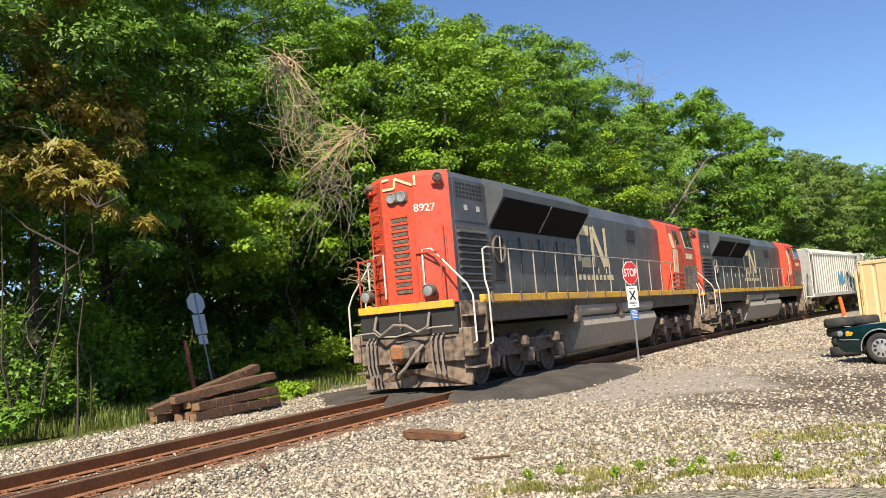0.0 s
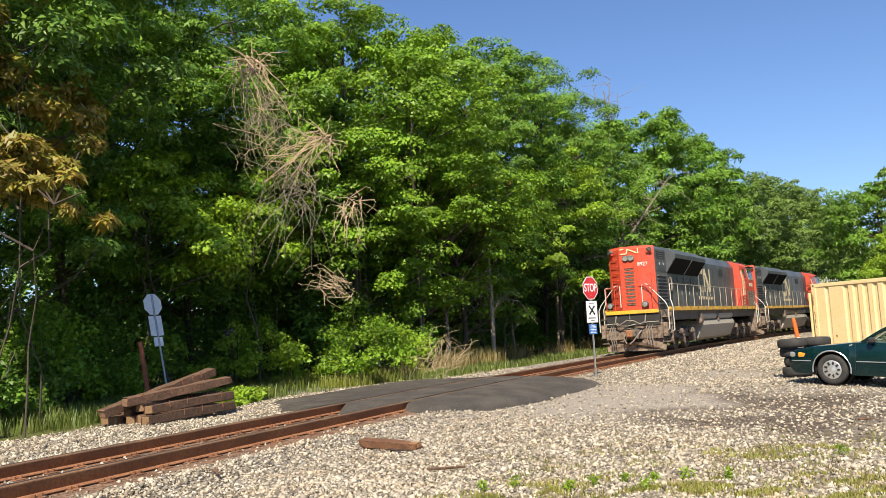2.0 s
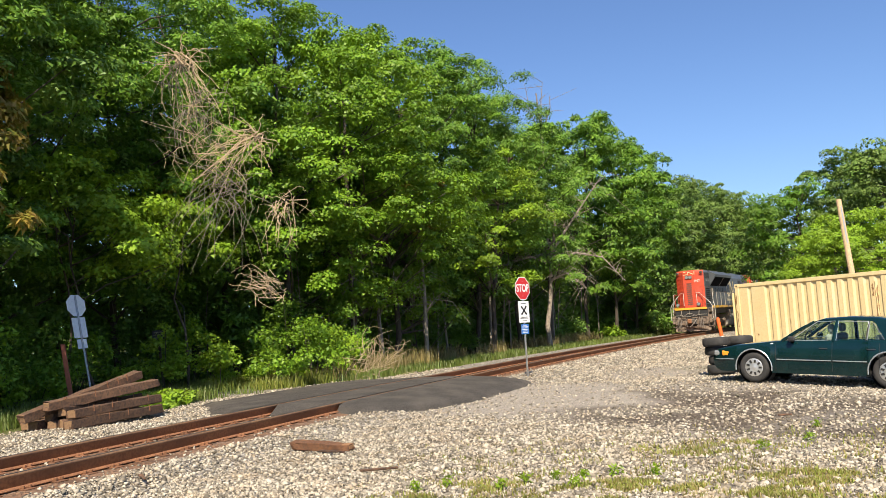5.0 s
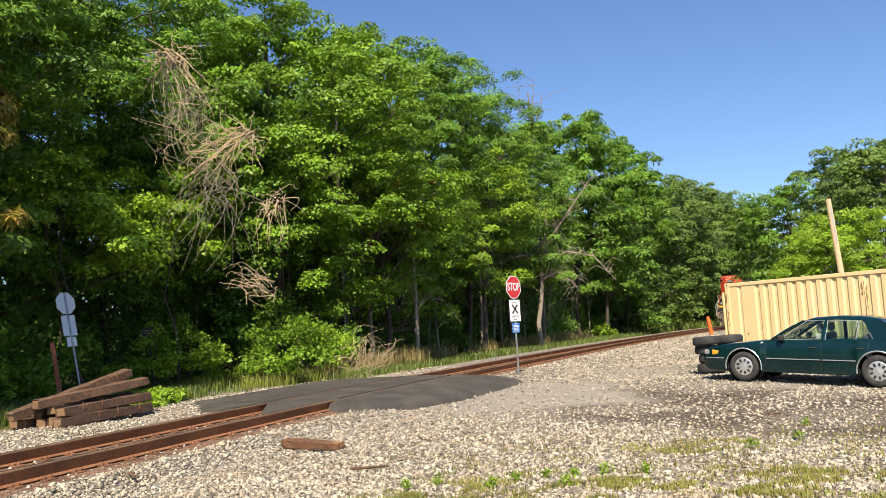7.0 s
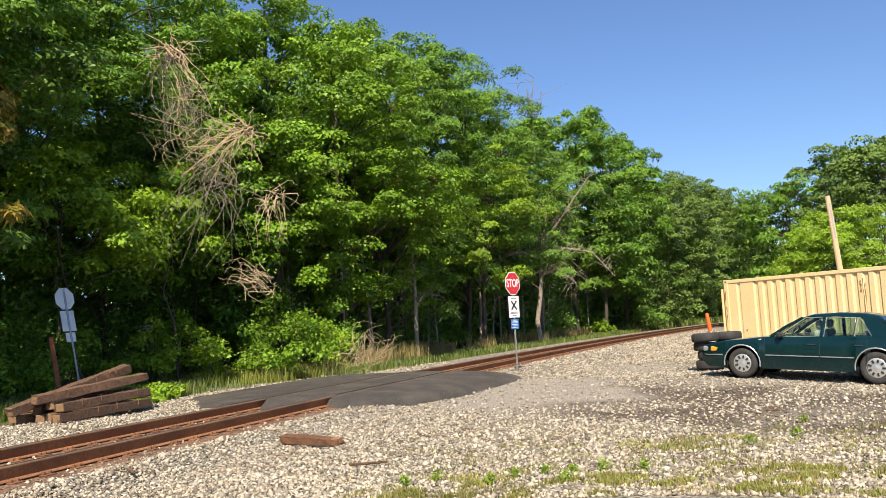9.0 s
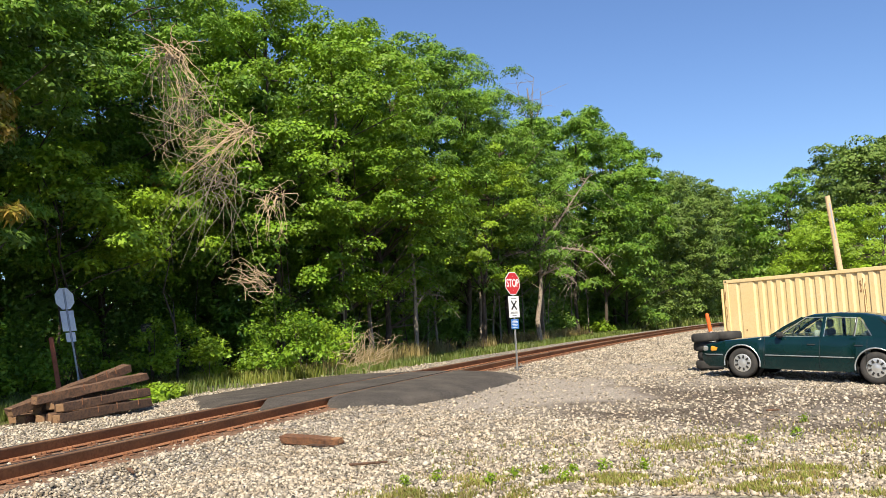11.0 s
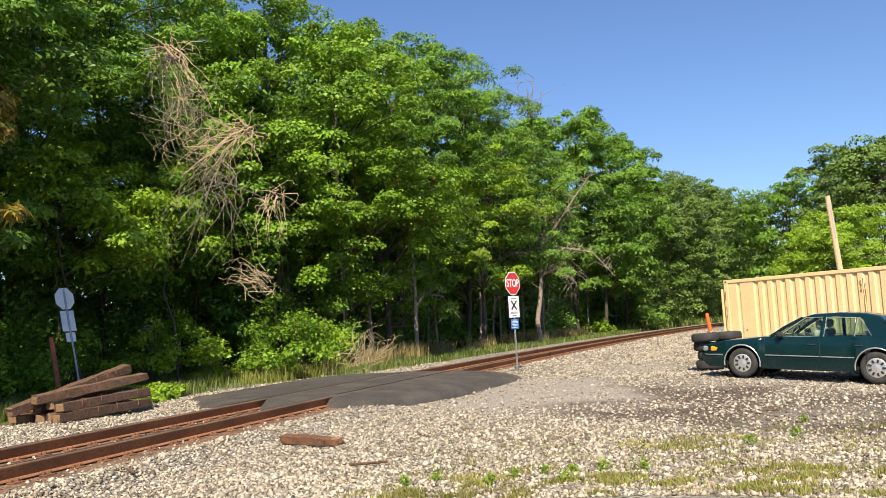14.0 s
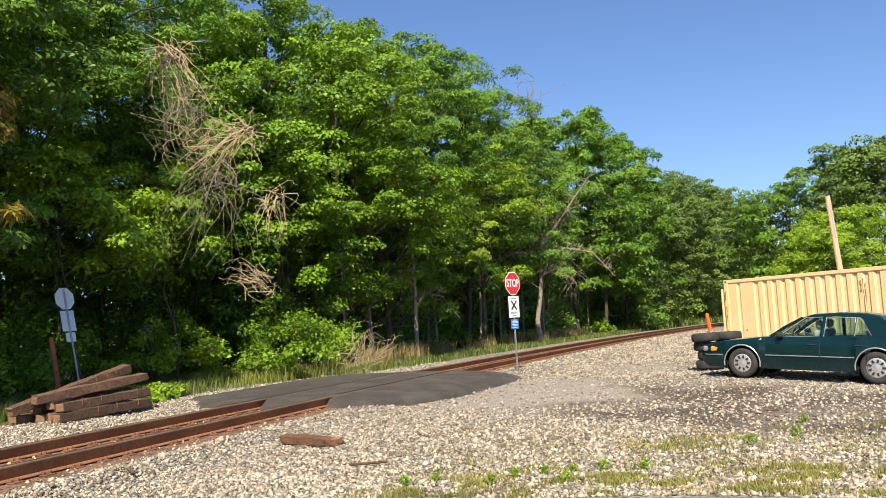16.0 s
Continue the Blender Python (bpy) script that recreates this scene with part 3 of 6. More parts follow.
LABELS = {"maple": "broad dense maple tree in full bright green leaf", "locust": "tall feathery locust tree in green leaf", "dark": "dark shaded green tree at the wood's edge",
          "far": "distant rounded green woodland tree", "rust": "slim tree with yellow and rusty leaf tips", "bright": "low sunlit yellow-green tree"}
NAMES = {"maple": "maple_tree", "locust": "locust_tree", "dark": "woodland_tree", "far": "woodland_tree", "rust": "sumac_tree", "bright": "young_tree"}
FOREST = [
    # bearing, distance, height, radius, crown base, kind
    (-37.0, 23, 15.0, 4.4, 4.5, "dark"), (-33.0, 25, 15.5, 4.6, 5.0, "locust"), (-29.0, 29.5, 15.8, 4.4, 4.4, "locust"), (-21.5, 33, 16.4, 4.6, 2.6, "locust"),
    (-17.0, 38, 16.8, 4.2, 2.4, "locust"), (-10.9, 35, 15.4, 4.3, 2.6, "maple"), (-6.9, 36, 14.6, 3.9, 3.2, "maple"), (-14.3, 35, 12.0, 3.0, 2.0, "dark"),
    (-2.9, 43, 16.1, 4.0, 4.2, "locust"), (-4.2, 39, 10.0, 2.6, 2.5, "maple"), (1.2, 49, 16.2, 4.0, 4.2, "locust"), (4.2, 54, 15.6, 3.1, 4.8, "locust"), (2.4, 46, 10.5, 2.6, 4.0, "bright"),
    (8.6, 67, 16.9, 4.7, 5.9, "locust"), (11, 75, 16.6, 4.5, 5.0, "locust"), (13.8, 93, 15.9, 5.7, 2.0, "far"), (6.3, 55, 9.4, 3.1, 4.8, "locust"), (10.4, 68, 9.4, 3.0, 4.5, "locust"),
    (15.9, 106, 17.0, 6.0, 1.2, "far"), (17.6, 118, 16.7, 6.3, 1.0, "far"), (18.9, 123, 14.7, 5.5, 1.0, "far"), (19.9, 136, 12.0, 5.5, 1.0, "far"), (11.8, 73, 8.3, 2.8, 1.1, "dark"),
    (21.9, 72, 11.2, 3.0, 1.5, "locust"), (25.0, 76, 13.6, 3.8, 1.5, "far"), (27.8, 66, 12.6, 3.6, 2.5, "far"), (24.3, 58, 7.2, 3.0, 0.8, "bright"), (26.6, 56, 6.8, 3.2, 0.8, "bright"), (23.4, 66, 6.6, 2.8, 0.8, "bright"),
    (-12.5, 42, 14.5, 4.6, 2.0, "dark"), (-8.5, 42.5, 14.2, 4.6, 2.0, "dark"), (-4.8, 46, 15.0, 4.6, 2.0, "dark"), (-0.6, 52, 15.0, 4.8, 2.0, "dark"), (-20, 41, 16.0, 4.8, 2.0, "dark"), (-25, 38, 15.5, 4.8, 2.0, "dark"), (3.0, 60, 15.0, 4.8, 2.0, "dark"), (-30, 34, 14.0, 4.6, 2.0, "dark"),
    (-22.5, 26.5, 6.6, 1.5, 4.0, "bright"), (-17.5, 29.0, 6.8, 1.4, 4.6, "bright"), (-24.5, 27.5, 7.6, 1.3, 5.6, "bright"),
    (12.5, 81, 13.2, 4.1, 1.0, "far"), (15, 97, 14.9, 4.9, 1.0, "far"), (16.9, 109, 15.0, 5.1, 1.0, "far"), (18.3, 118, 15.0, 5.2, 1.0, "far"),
    (-33.6, 19.0, 7.2, 1.3, 4.9, "rust"), (-31.3, 18.6, 5.9, 0.8, 4.9, "rust"), (-34.5, 20, 10.5, 1.6, 7.6, "rust"), (-30.5, 21, 8.2, 0.8, 6.6, "rust"), (-2.6, 40, 10.0, 1.6, 6.4, "rust"), (-16.0, 33, 8.2, 1.3, 6.5, "rust"),
]
for i, (az, dist, hgt, rad, base, kind) in enumerate(FOREST):
    x, y = at_bearing(az, dist)
    near = dist < 60 and not (kind == "dark" and dist > 33.5)
    vol = rad * rad * (hgt - base)
    fine = dist < 31 and rad > 2
    tree(NAMES[kind], LABELS[kind], x, y, hgt, rad, base, kind, seed=10 + i, clumps=int(min(250 if near else 150 if kind == "dark" else 330, max(26, (1.5 if near else 1.9) * vol))), per=310 if fine else 250 if near else 110 if kind == "dark" else 130,
         leaf=0.13 if fine else 0.14 if near else 0.23, clump_r=(1.0 if kind != "rust" else 0.5) if near else 1.1, trunk_r=0.15 if rad > 2 else 0.022 if kind == "rust" else 0.05)


def leaf_mass(name, label, category, count, spots, size, material, seed, shape=LEAF_SMALL, kind="stuff"):
    """A thicket in one mesh: spots(rng, n) gives the leaf places."""
    rng = np.random.default_rng(seed)
    p = spots(rng, count)
    v, f = leaves_at(rng, p, rand_unit(rng, len(p)) * 0.6 + np.array([0.0, -0.5, 0.6]), size, shape)
    return tagged(new(name, raw_mesh(name, v, f, M[material])), label, category, kind=kind)


def along(rng, n, s0, s1, d0, d1, z0, z1, clump=0.0, cells=60):
    """Places beside the track, gathered round random tufts."""
    cs, cd, cz = rng.uniform(s0, s1, cells), rng.uniform(d0, d1, cells), rng.uniform(z0, z1, cells)
    k = rng.integers(0, cells, n)
    o = rand_unit(rng, n) * rng.uniform(0.2, 1, n)[:, None] * clump
    s, d = cs[k] + o[:, 0], cd[k] + o[:, 1]
    v = T_OFF + 0.5 * T_CURVE * (s - T_S0) ** 2 + d
    x, y = s * math.sin(T_HEAD) + v * math.cos(T_HEAD), s * math.cos(T_HEAD) - v * math.sin(T_HEAD)
    return np.c_[x, y, np.maximum(ground_z(x, y) + 0.05, cz[k] + 0.6 * o[:, 2])]


# inner woods use the darker leaves, whose colour already holds the shade
leaf_mass("wood_interior", "dark leafy thicket filling the shaded wood", "woods", 40000, lambda r, n: along(r, n, -4, 32, -16, -10.8, 0.3, 9.0, 1.2, 420), 0.15, "leaf_shaded", 94)
leaf_mass("wood_interior", "dark leafy thicket filling the shaded wood", "woods", 26000, lambda r, n: along(r, n, 28, 62, -17, -10.8, 0.3, 12.0, 1.5, 320), 0.34, "leaf_shaded", 91)
leaf_mass("wood_interior", "dark leafy thicket filling the shaded wood", "woods", 26000, lambda r, n: along(r, n, 55, 150, -19, -8.5, 0.3, 9.0, 1.9, 420), 0.5, "leaf_shaded", 92)
leaf_mass("far_woods", "deep green woods behind the edge trees", "woods", 34000, lambda r, n: along(r, n, -25, 170, -40, -20, 1.0, 13.0, 3.0, 560), 1.0, "leaf_shaded", 93)


# ---- undergrowth ----
def bush(name, label, x, y, height, radius, material, seed, count=2200, leaf=0.13, shape=LEAF_SMALL):
    rng = np.random.default_rng(seed)
    t = thing(name, label, "bush", pose(x, y, float(ground_z(x, y))))
    cl = max(8, int(14 * radius))
    th, u = rng.uniform(0, 2 * np.pi, cl), rng.uniform(0, 1, cl)
    c = np.c_[radius * 0.75 * np.sqrt(u) * np.cos(th), radius * 0.75 * np.sqrt(u) * np.sin(th), height * (0.25 + 0.65 * rng.uniform(0, 1, cl) * (1.05 - u * 0.7))]
    k = rng.integers(0, cl, count)
    d = rand_unit(rng, count)
    p = c[k] + d * rng.uniform(0.3, 1, count)[:, None] * np.array([0.42, 0.42, 0.30]) * radius * 0.8
    p[:, 2] = np.maximum(p[:, 2], 0.05)
    v, f = leaves_at(rng, p, d * 0.5 + np.array([0, -0.2, 0.8]), leaf, shape)
    part("foliage", raw_mesh("foliage", v, f, M[material]), None, t)
    for q in c[:5]:
        bm = bmesh.new()
        tube(bm, [(0.1 * q[0], 0.1 * q[1], -0.05), tuple(q * np.array([0.6, 0.6, 0.5])), tuple(q)], 0.02, 4, 0.006)
        part("stem", bm, M["bark"], t)
    return t


UNDER = [
    # s, side, height, radius, material
    (24.8, -6.0, 2.3, 1.3, "leaf_maple"), (26.4, -5.8, 2.6, 1.4, "leaf_maple"), (28.2, -5.9, 2.2, 1.2, "leaf_bright"), (23.6, -7.6, 1.8, 1.1, "leaf_bright"), (29.6, -6.6, 3.0, 1.4, "leaf_locust"), (27.4, -7.4, 3.4, 1.6, "leaf_maple"),
    (18.3, -5.4, 0.35, 0.7, "leaf_bright"), (19.2, -5.9, 0.4, 0.8, "leaf_bright"), (17.6, -5.0, 0.25, 0.5, "leaf_bright"), (25.6, -7.6, 0.6, 0.9, "leaf_bright"), (26.8, -7.0, 0.6, 0.9, "leaf_bright"), (24.6, -8.2, 0.5, 0.9, "leaf_bright"),
    (15.5, -8.6, 3.2, 1.5, "leaf_maple"), (18.0, -10.0, 3.6, 1.7, "leaf_locust"), (12.5, -8.2, 3.0, 1.5, "leaf_locust"), (20.5, -10.6, 3.0, 1.4, "leaf_maple"), (16.8, -12.0, 4.8, 2.0, "leaf_maple"), (9.6, -9.2, 3.8, 1.7, "leaf_locust"),
    (12.0, -9.0, 2.2, 1.5, "leaf_shaded"), (13.6, -8.2, 1.6, 1.2, "leaf_locust"), (10.0, -8.0, 2.4, 1.5, "leaf_locust"), (15.4, -9.4, 2.0, 1.4, "leaf_shaded"), (8.0, -7.6, 1.5, 1.2, "leaf_locust"), (17.2, -11, 2.4, 1.4, "leaf_shaded"),
    (11.2, -6.4, 1.0, 0.8, "leaf_locust"), (14.2, -10.6, 3.4, 1.8, "leaf_shaded"), (10.2, -10.2, 3.6, 1.9, "leaf_shaded"), (19.0, -13, 3.0, 1.6, "leaf_shaded"), (22, -13.5, 3.2, 1.7, "leaf_locust"), (25, -12, 4.0, 1.9, "leaf_shaded"),
    (32, -7.6, 2.0, 1.2, "leaf_shaded"), (35, -8.2, 2.6, 1.5, "leaf_shaded"), (38, -8.2, 2.0, 1.3, "leaf_locust"), (41, -8.6, 2.6, 1.5, "leaf_shaded"), (45, -8.2, 2.4, 1.4, "leaf_locust"), (49, -8.4, 2.2, 1.4, "leaf_shaded"), (53, -8.6, 2.6, 1.6, "leaf_shaded"),
    (57, -7.8, 2.0, 1.4, "leaf_locust"), (62, -8, 2.8, 1.8, "leaf_shaded"), (68, -8, 2.2, 1.6, "leaf_locust"), (75, -8, 3.2, 2.0, "leaf_shaded"), (83, -8, 3.4, 2.2, "leaf_locust"), (92, -7.6, 3.6, 2.4, "leaf_far"), (102, -7.6, 4, 2.6, "leaf_far"), (66, -5.6, 1.2, 1.0, "leaf_bright"),
    (31, -9, 4.2, 1.9, "leaf_shaded"), (34, -9.6, 4.6, 2.1, "leaf_shaded"), (37.5, -9.4, 4.2, 2.0, "leaf_shaded"), (41.5, -9.8, 5.0, 2.2, "leaf_shaded"), (46, -9.6, 4.6, 2.2, "leaf_shaded"), (51, -9.8, 5.0, 2.4, "leaf_shaded"), (56, -9.6, 4.4, 2.3, "leaf_shaded"), (61, -9.8, 5.0, 2.5, "leaf_shaded"), (67, -9.6, 5.0, 2.6, "leaf_shaded"), (74, -9.6, 5.0, 2.8, "leaf_shaded"), (82, -9.6, 5.5, 3.0, "leaf_shaded"),
    (7, -11.0, 4.4, 2.2, "leaf_shaded"), (12, -11.6, 4.6, 2.3, "leaf_shaded"), (16.4, -12.6, 4.6, 2.3, "leaf_shaded"), (28.5, -9, 4.4, 2.0, "leaf_shaded"),
    (114, -7.5, 4.5, 3.0, "leaf_shaded"), (126, -7.5, 5, 3.2, "leaf_shaded"), (21.0, -8.9, 1.1, 0.8, "leaf_bright"), (22.5, -8.9, 2.6, 1.1, "leaf_bright"), (18.2, -9.6, 1.2, 1.0, "leaf_bright"), (19.6, -7.9, 0.7, 0.8, "leaf_bright"), (24.4, -9.5, 2.6, 1.4, "leaf_bright"),
]
for i, (s, side, hgt, rad, m) in enumerate(UNDER):
    x, y, _ = track_at(s, side)
    bush("bush", {"leaf_maple": "leafy green bush at the wood's edge", "leaf_bright": "sunlit yellow-green bush in long grass", "leaf_shaded": "dark shaded bush under the trees", "leaf_locust": "green weedy bush beside the track", "leaf_far": "distant green bush beside the track"}[m],
         x, y, hgt, rad, m, 300 + i, count=int(700 + 620 * rad), leaf=0.12 if s < 50 else 0.2)


def blades(name, label, n, spots, height, material, seed, width=0.012):
    """Grass: thin bent blades in one mesh."""
    rng = np.random.default_rng(seed)
    p = spots(rng, n)
    n = len(p)
    h = height * rng.uniform(0.45, 1.25, n)
    a = rng.uniform(0, 2 * np.pi, n)
    lean = rng.uniform(0.1, 0.6, n) * h
    w = np.c_[np.cos(a + 1.57), np.sin(a + 1.57), 0 * a] * width
    l = np.c_[np.cos(a), np.sin(a), 0 * a] * lean[:, None]
    up = np.c_[0 * a, 0 * a, h]
    v = np.stack([p - w, p + w, p + 0.35 * l + 0.6 * up + 0.7 * w, p + 0.35 * l + 0.6 * up - 0.7 * w, p + l + up], 1)
    k = 5 * np.arange(n)[:, None]
    me = raw_mesh(name, v.reshape(-1, 3), np.concatenate([k + [[0, 1, 2]], k + [[0, 2, 3]], k + [[3, 2, 4]]]), M[material])
    return tagged(new(name, me), label, "grass", kind="stuff")


def verge(s0, s1, d0, d1, cells, spread):
    def spots(rng, n):
        p = along(rng, n, s0, s1, d0, d1, 0, 0, spread, cells)
        p[:, 2] = ground_z(p[:, 0], p[:, 1]) - 0.02
        return p
    return spots


def foreground(rng, n):
    az, r = np.radians(rng.uniform(-8, 30, n * 12)), rng.uniform(8.2, 16, n * 12)
    x, y = r * np.sin(az), r * np.cos(az)
    turf = surface_masks(x, y)[2]
    k = np.nonzero(rng.uniform(size=len(x)) < 0.55 * turf ** 1.3 * smooth01((wav(x, y, 9.0, 1.0) * wav(x, y, 3.7, 2.2) - 0.16) / 0.25) + 0.03 * smooth01((14 - y) / 4) * smooth01((x + 1.5) / 1.5) * smooth01((wav(x, y, 5.3, 1.7) - 0.45) / 0.2))[0][:n]
    return np.c_[x[k], y[k], ground_z(x[k], y[k]) - 0.005]


blades("verge_grass", "long green grass along the wood's edge", 17000, verge(26, 70, -5.8, -3.2, 240, 0.7), 0.3, "grass", 41, 0.016)
blades("verge_grass", "long green grass along the wood's edge", 12000, verge(8, 23, -9.8, -5.6, 160, 0.8), 0.35, "grass", 42)
blades("verge_grass", "long sunlit yellow-green grass by the crossing", 9000, verge(23.5, 29.5, -9.5, -5.2, 120, 0.6), 0.42, "yard_grass", 47, 0.012)
blades("verge_grass", "far green grass along the track", 7000, verge(70, 120, -6.5, -4.2, 120, 1.2), 0.7, "grass", 43, 0.04)
blades("dry_grass", "dead tan grass stalks at the wood's edge", 4500, verge(24.5, 62, -6.6, -5.0, 60, 0.6), 0.8, "dry_grass", 44, 0.012)
blades("yard_weeds", "short sparse weeds in the gravel", 25000, foreground, 0.06, "yard_grass", 45, 0.008)
blades("yard_weeds", "dry yellow weeds in the gravel", 32000, foreground, 0.055, "dry_grass", 46, 0.008)


# ---- dead vines and bare trees ----
def strands(name, label, category, x, y, z, axis, count, spread, material, seed, r=0.012, bow=0.35):
    """Dead stems that run along one direction, each bent in its own way, some arching away."""
    rng = random.Random(seed)
    g = float(ground_z(x, y))
    t = thing(name, label, category, pose(x, y, g))
    axis = Vector(axis)
    for k in range(count):
        a = Vector((rng.gauss(0, spread), rng.gauss(-0.1, spread * 0.5), z - g + rng.gauss(0, spread * 0.9)))
        way = axis * rng.uniform(0.3, 1.05) + Vector((rng.gauss(0, 0.22), rng.gauss(0, 0.12), rng.gauss(0, 0.12))) * axis.length
        if rng.random() < 0.25:
            way = Vector((rng.gauss(0, 0.5), rng.gauss(-0.2, 0.2), rng.gauss(-0.2, 0.4))) * axis.length * 0.6
        lift = Vector((rng.gauss(0, bow), rng.gauss(-0.1, bow * 0.4), abs(rng.gauss(0, bow))))
        pts = [a + way * u + lift * math.sin(u * 2.6) + Vector((rng.gauss(0, 0.03), rng.gauss(0, 0.03), rng.gauss(0, 0.03))) for u in (0, 0.2, 0.4, 0.6, 0.8, 1.0)]
        bm = bmesh.new()
        tube(bm, pts, r * rng.uniform(0.6, 1.3), 4, r * 0.35)
        part("stem", bm, M[material], t)
    return t


V1, V2, V3 = "tangle of dead tan vine stems draped over branches", "pale dead vine stems hanging against leaves", "bare pinkish dead branches caught above the bushes"
strands("dead_vine", V1, "vine", -8.03, 25.88, 10.49, (0.55, 0, -1.9), 60, 0.20, "vine", 1, 0.019, 0.2)
strands("dead_vine", V1, "vine", -7.67, 25.88, 8.86, (0.3, 0, -1.8), 44, 0.32, "bark_pale", 2, 0.013, 0.5)
strands("dead_vine", V1, "vine", -7.31, 25.79, 7.72, (0.3, 0, -1.2), 40, 0.42, "vine", 10, 0.012, 0.6)
strands("dead_vine", V1, "vine", -5.96, 25.79, 7.91, (-1.1, 0, -1.5), 40, 0.14, "vine", 3, 0.017, 0.2)
strands("dead_vine", V1, "vine", -5.73, 25.88, 7.81, (0.15, 0, -0.9), 24, 0.14, "vine", 4, 0.016, 0.2)
strands("dead_vine", V2, "vine", -5.05, 25.98, 5.81, (0.05, 0, -1.5), 30, 0.16, "vine", 5, 0.014, 0.2)
strands("dead_vine", V2, "vine", -6.68, 25.69, 6.38, (-0.9, 0, -2.6), 44, 0.30, "bark_pale", 6, 0.013, 0.5)
strands("fallen_branch", V3, "branch", -5.63, 26.55, 3.23, (-0.9, 0, 0.2), 40, 0.26, "vine", 7, 0.014, 0.35)
strands("dead_vine", "grey dead stems on the shaded bank", "vine", -12.3, 17.6, 1.6, (0.9, 0, 1.2), 50, 0.55, "bark_pale", 8, 0.009, 0.6)
strands("fallen_branch", "brown dead branches lying at the wood's edge", "branch", -2.9, 28.6, 0.6, (0.7, 0, 0.5), 50, 0.35, "vine", 9, 0.010, 0.4)


def bare_tree(name, label, x, y, limbs, r, seed, twigs=40, material="bark_pale", drop=0.6):
    """A leafless tree: limbs are lists of places above its foot."""
    rng = random.Random(seed)
    t = thing(name, label, "tree", pose(x, y, float(ground_z(x, y)) - 0.1))
    for i, pts in enumerate(limbs):
        bm = bmesh.new()
        tube(bm, pts, r if i == 0 else r * 0.5, 8, r * (0.45 if i == 0 else 0.12))
        part("trunk" if i == 0 else "limb", bm, M[material], t)
        for k in range(twigs if i else twigs // 3):
            j = rng.randrange(1, len(pts))
            u = rng.random()
            a = Vector(pts[j - 1]).lerp(Vector(pts[j]), u)
            if a.z < 1.5:
                continue
            d = Vector((rng.gauss(0, 1), rng.gauss(0, 0.6), rng.gauss(0.2, 0.5))) * rng.uniform(0.4, 1.3)
            bm = bmesh.new()
            tube(bm, [a, a + d * 0.5 + Vector((0, 0, 0.12)), a + d - Vector((0, 0, drop * d.length * 0.6))], 0.022, 4, 0.006)
            part("twig", bm, M[material], t)
    return t


bare_tree("bare_tree", "half-dead pale tree with forked bare limbs", 5.6, 52.4, [
    [(0, 0, 0), (-0.1, 0, 1.5), (0.2, 0, 3.2), (0.3, 0, 4.8), (0.5, 0, 6.2)], [(0.5, 0, 6.0), (1.5, -0.2, 7.4), (2.4, -0.3, 8.6), (3.7, -0.4, 10.3)], [(0.5, 0, 6.0), (0.8, 0, 7.8), (0.7, 0, 9.0)],
    [(0.3, 0, 4.9), (1.8, -0.5, 5.8), (3.4, -0.8, 5.4), (4.6, -1.0, 3.9)], [(0.3, 0, 5.2), (-0.8, -0.5, 5.7), (-2.0, -0.8, 5.5)], [(0.2, 0, 4.2), (1.2, -0.6, 4.6), (2.3, -0.9, 3.6)]], 0.17, 1, 34, "dead_wood")
bare_tree("bare_tree", "slim pale trunk with broken side branches", -1.4, 38.0, [[(0, 0, 0), (0.05, 0, 3), (0.0, 0, 6.5)], [(0.03, 0, 2.4), (0.5, -0.2, 3.0)], [(0.03, 0, 3.4), (-0.6, -0.2, 3.8)]], 0.11, 2, 8)
bare_tree("bare_tree", "slim pale trunk with broken side branches", 1.8, 47.0, [[(0, 0, 0), (0.1, 0, 3), (0.1, 0, 6.8)], [(0.1, 0, 3.0), (0.9, -0.2, 4.0)], [(0.1, 0, 4.4), (-0.8, -0.2, 5.2)]], 0.12, 3, 8)
bare_tree("bare_tree", "dead grey snag above the tree tops", 6.4, 57.8, [[(0, 0, 0), (0.1, 0, 8), (0.2, 0, 14.5), (0.0, 0, 17.4)], [(0.2, 0, 14.2), (-0.5, 0, 16.2), (-0.7, 0, 17.9)], [(0.2, 0, 14.4), (0.9, 0, 16.4), (0.9, 0, 17.2)], [(0.2, 0, 14.8), (0.3, 0, 16.8), (0.5, 0, 18.2)]], 0.10, 4, 8, drop=-0.2)
bare_tree("bare_tree", "leafless grey tree behind the container", 31.0, 58.5, [[(0, 0, 0), (0, 0, 5), (0.2, 0, 8)], [(0.1, 0, 5), (-1, 0, 7.5), (-1.6, 0, 10.0)], [(0.1, 0, 5.5), (0.8, 0, 8.0), (0.9, 0, 10.5)], [(0.1, 0, 6), (-0.3, 0, 8.5), (-0.5, 0, 11)]], 0.16, 5, 40, drop=-0.3)
rng_stems = random.Random(12)
for k in range(26):
    s, side = rng_stems.uniform(30, 92), rng_stems.uniform(-9.5, -6.6)
    x, y, _ = track_at(s, side)
    h = rng_stems.uniform(3.5, 7)
    q = rng_stems.uniform(-0.5, 0.5)
    bare_tree("sapling", "thin bare stem in the shaded wood's edge", x, y, [[(0, 0, 0), (q * 0.4, 0, h * 0.5), (q, 0, h)], [(q * 0.4, 0, h * 0.45), (q + rng_stems.uniform(-1, 1), -0.3, h * 0.75)]], rng_stems.uniform(0.03, 0.075), 50 + k, 6)


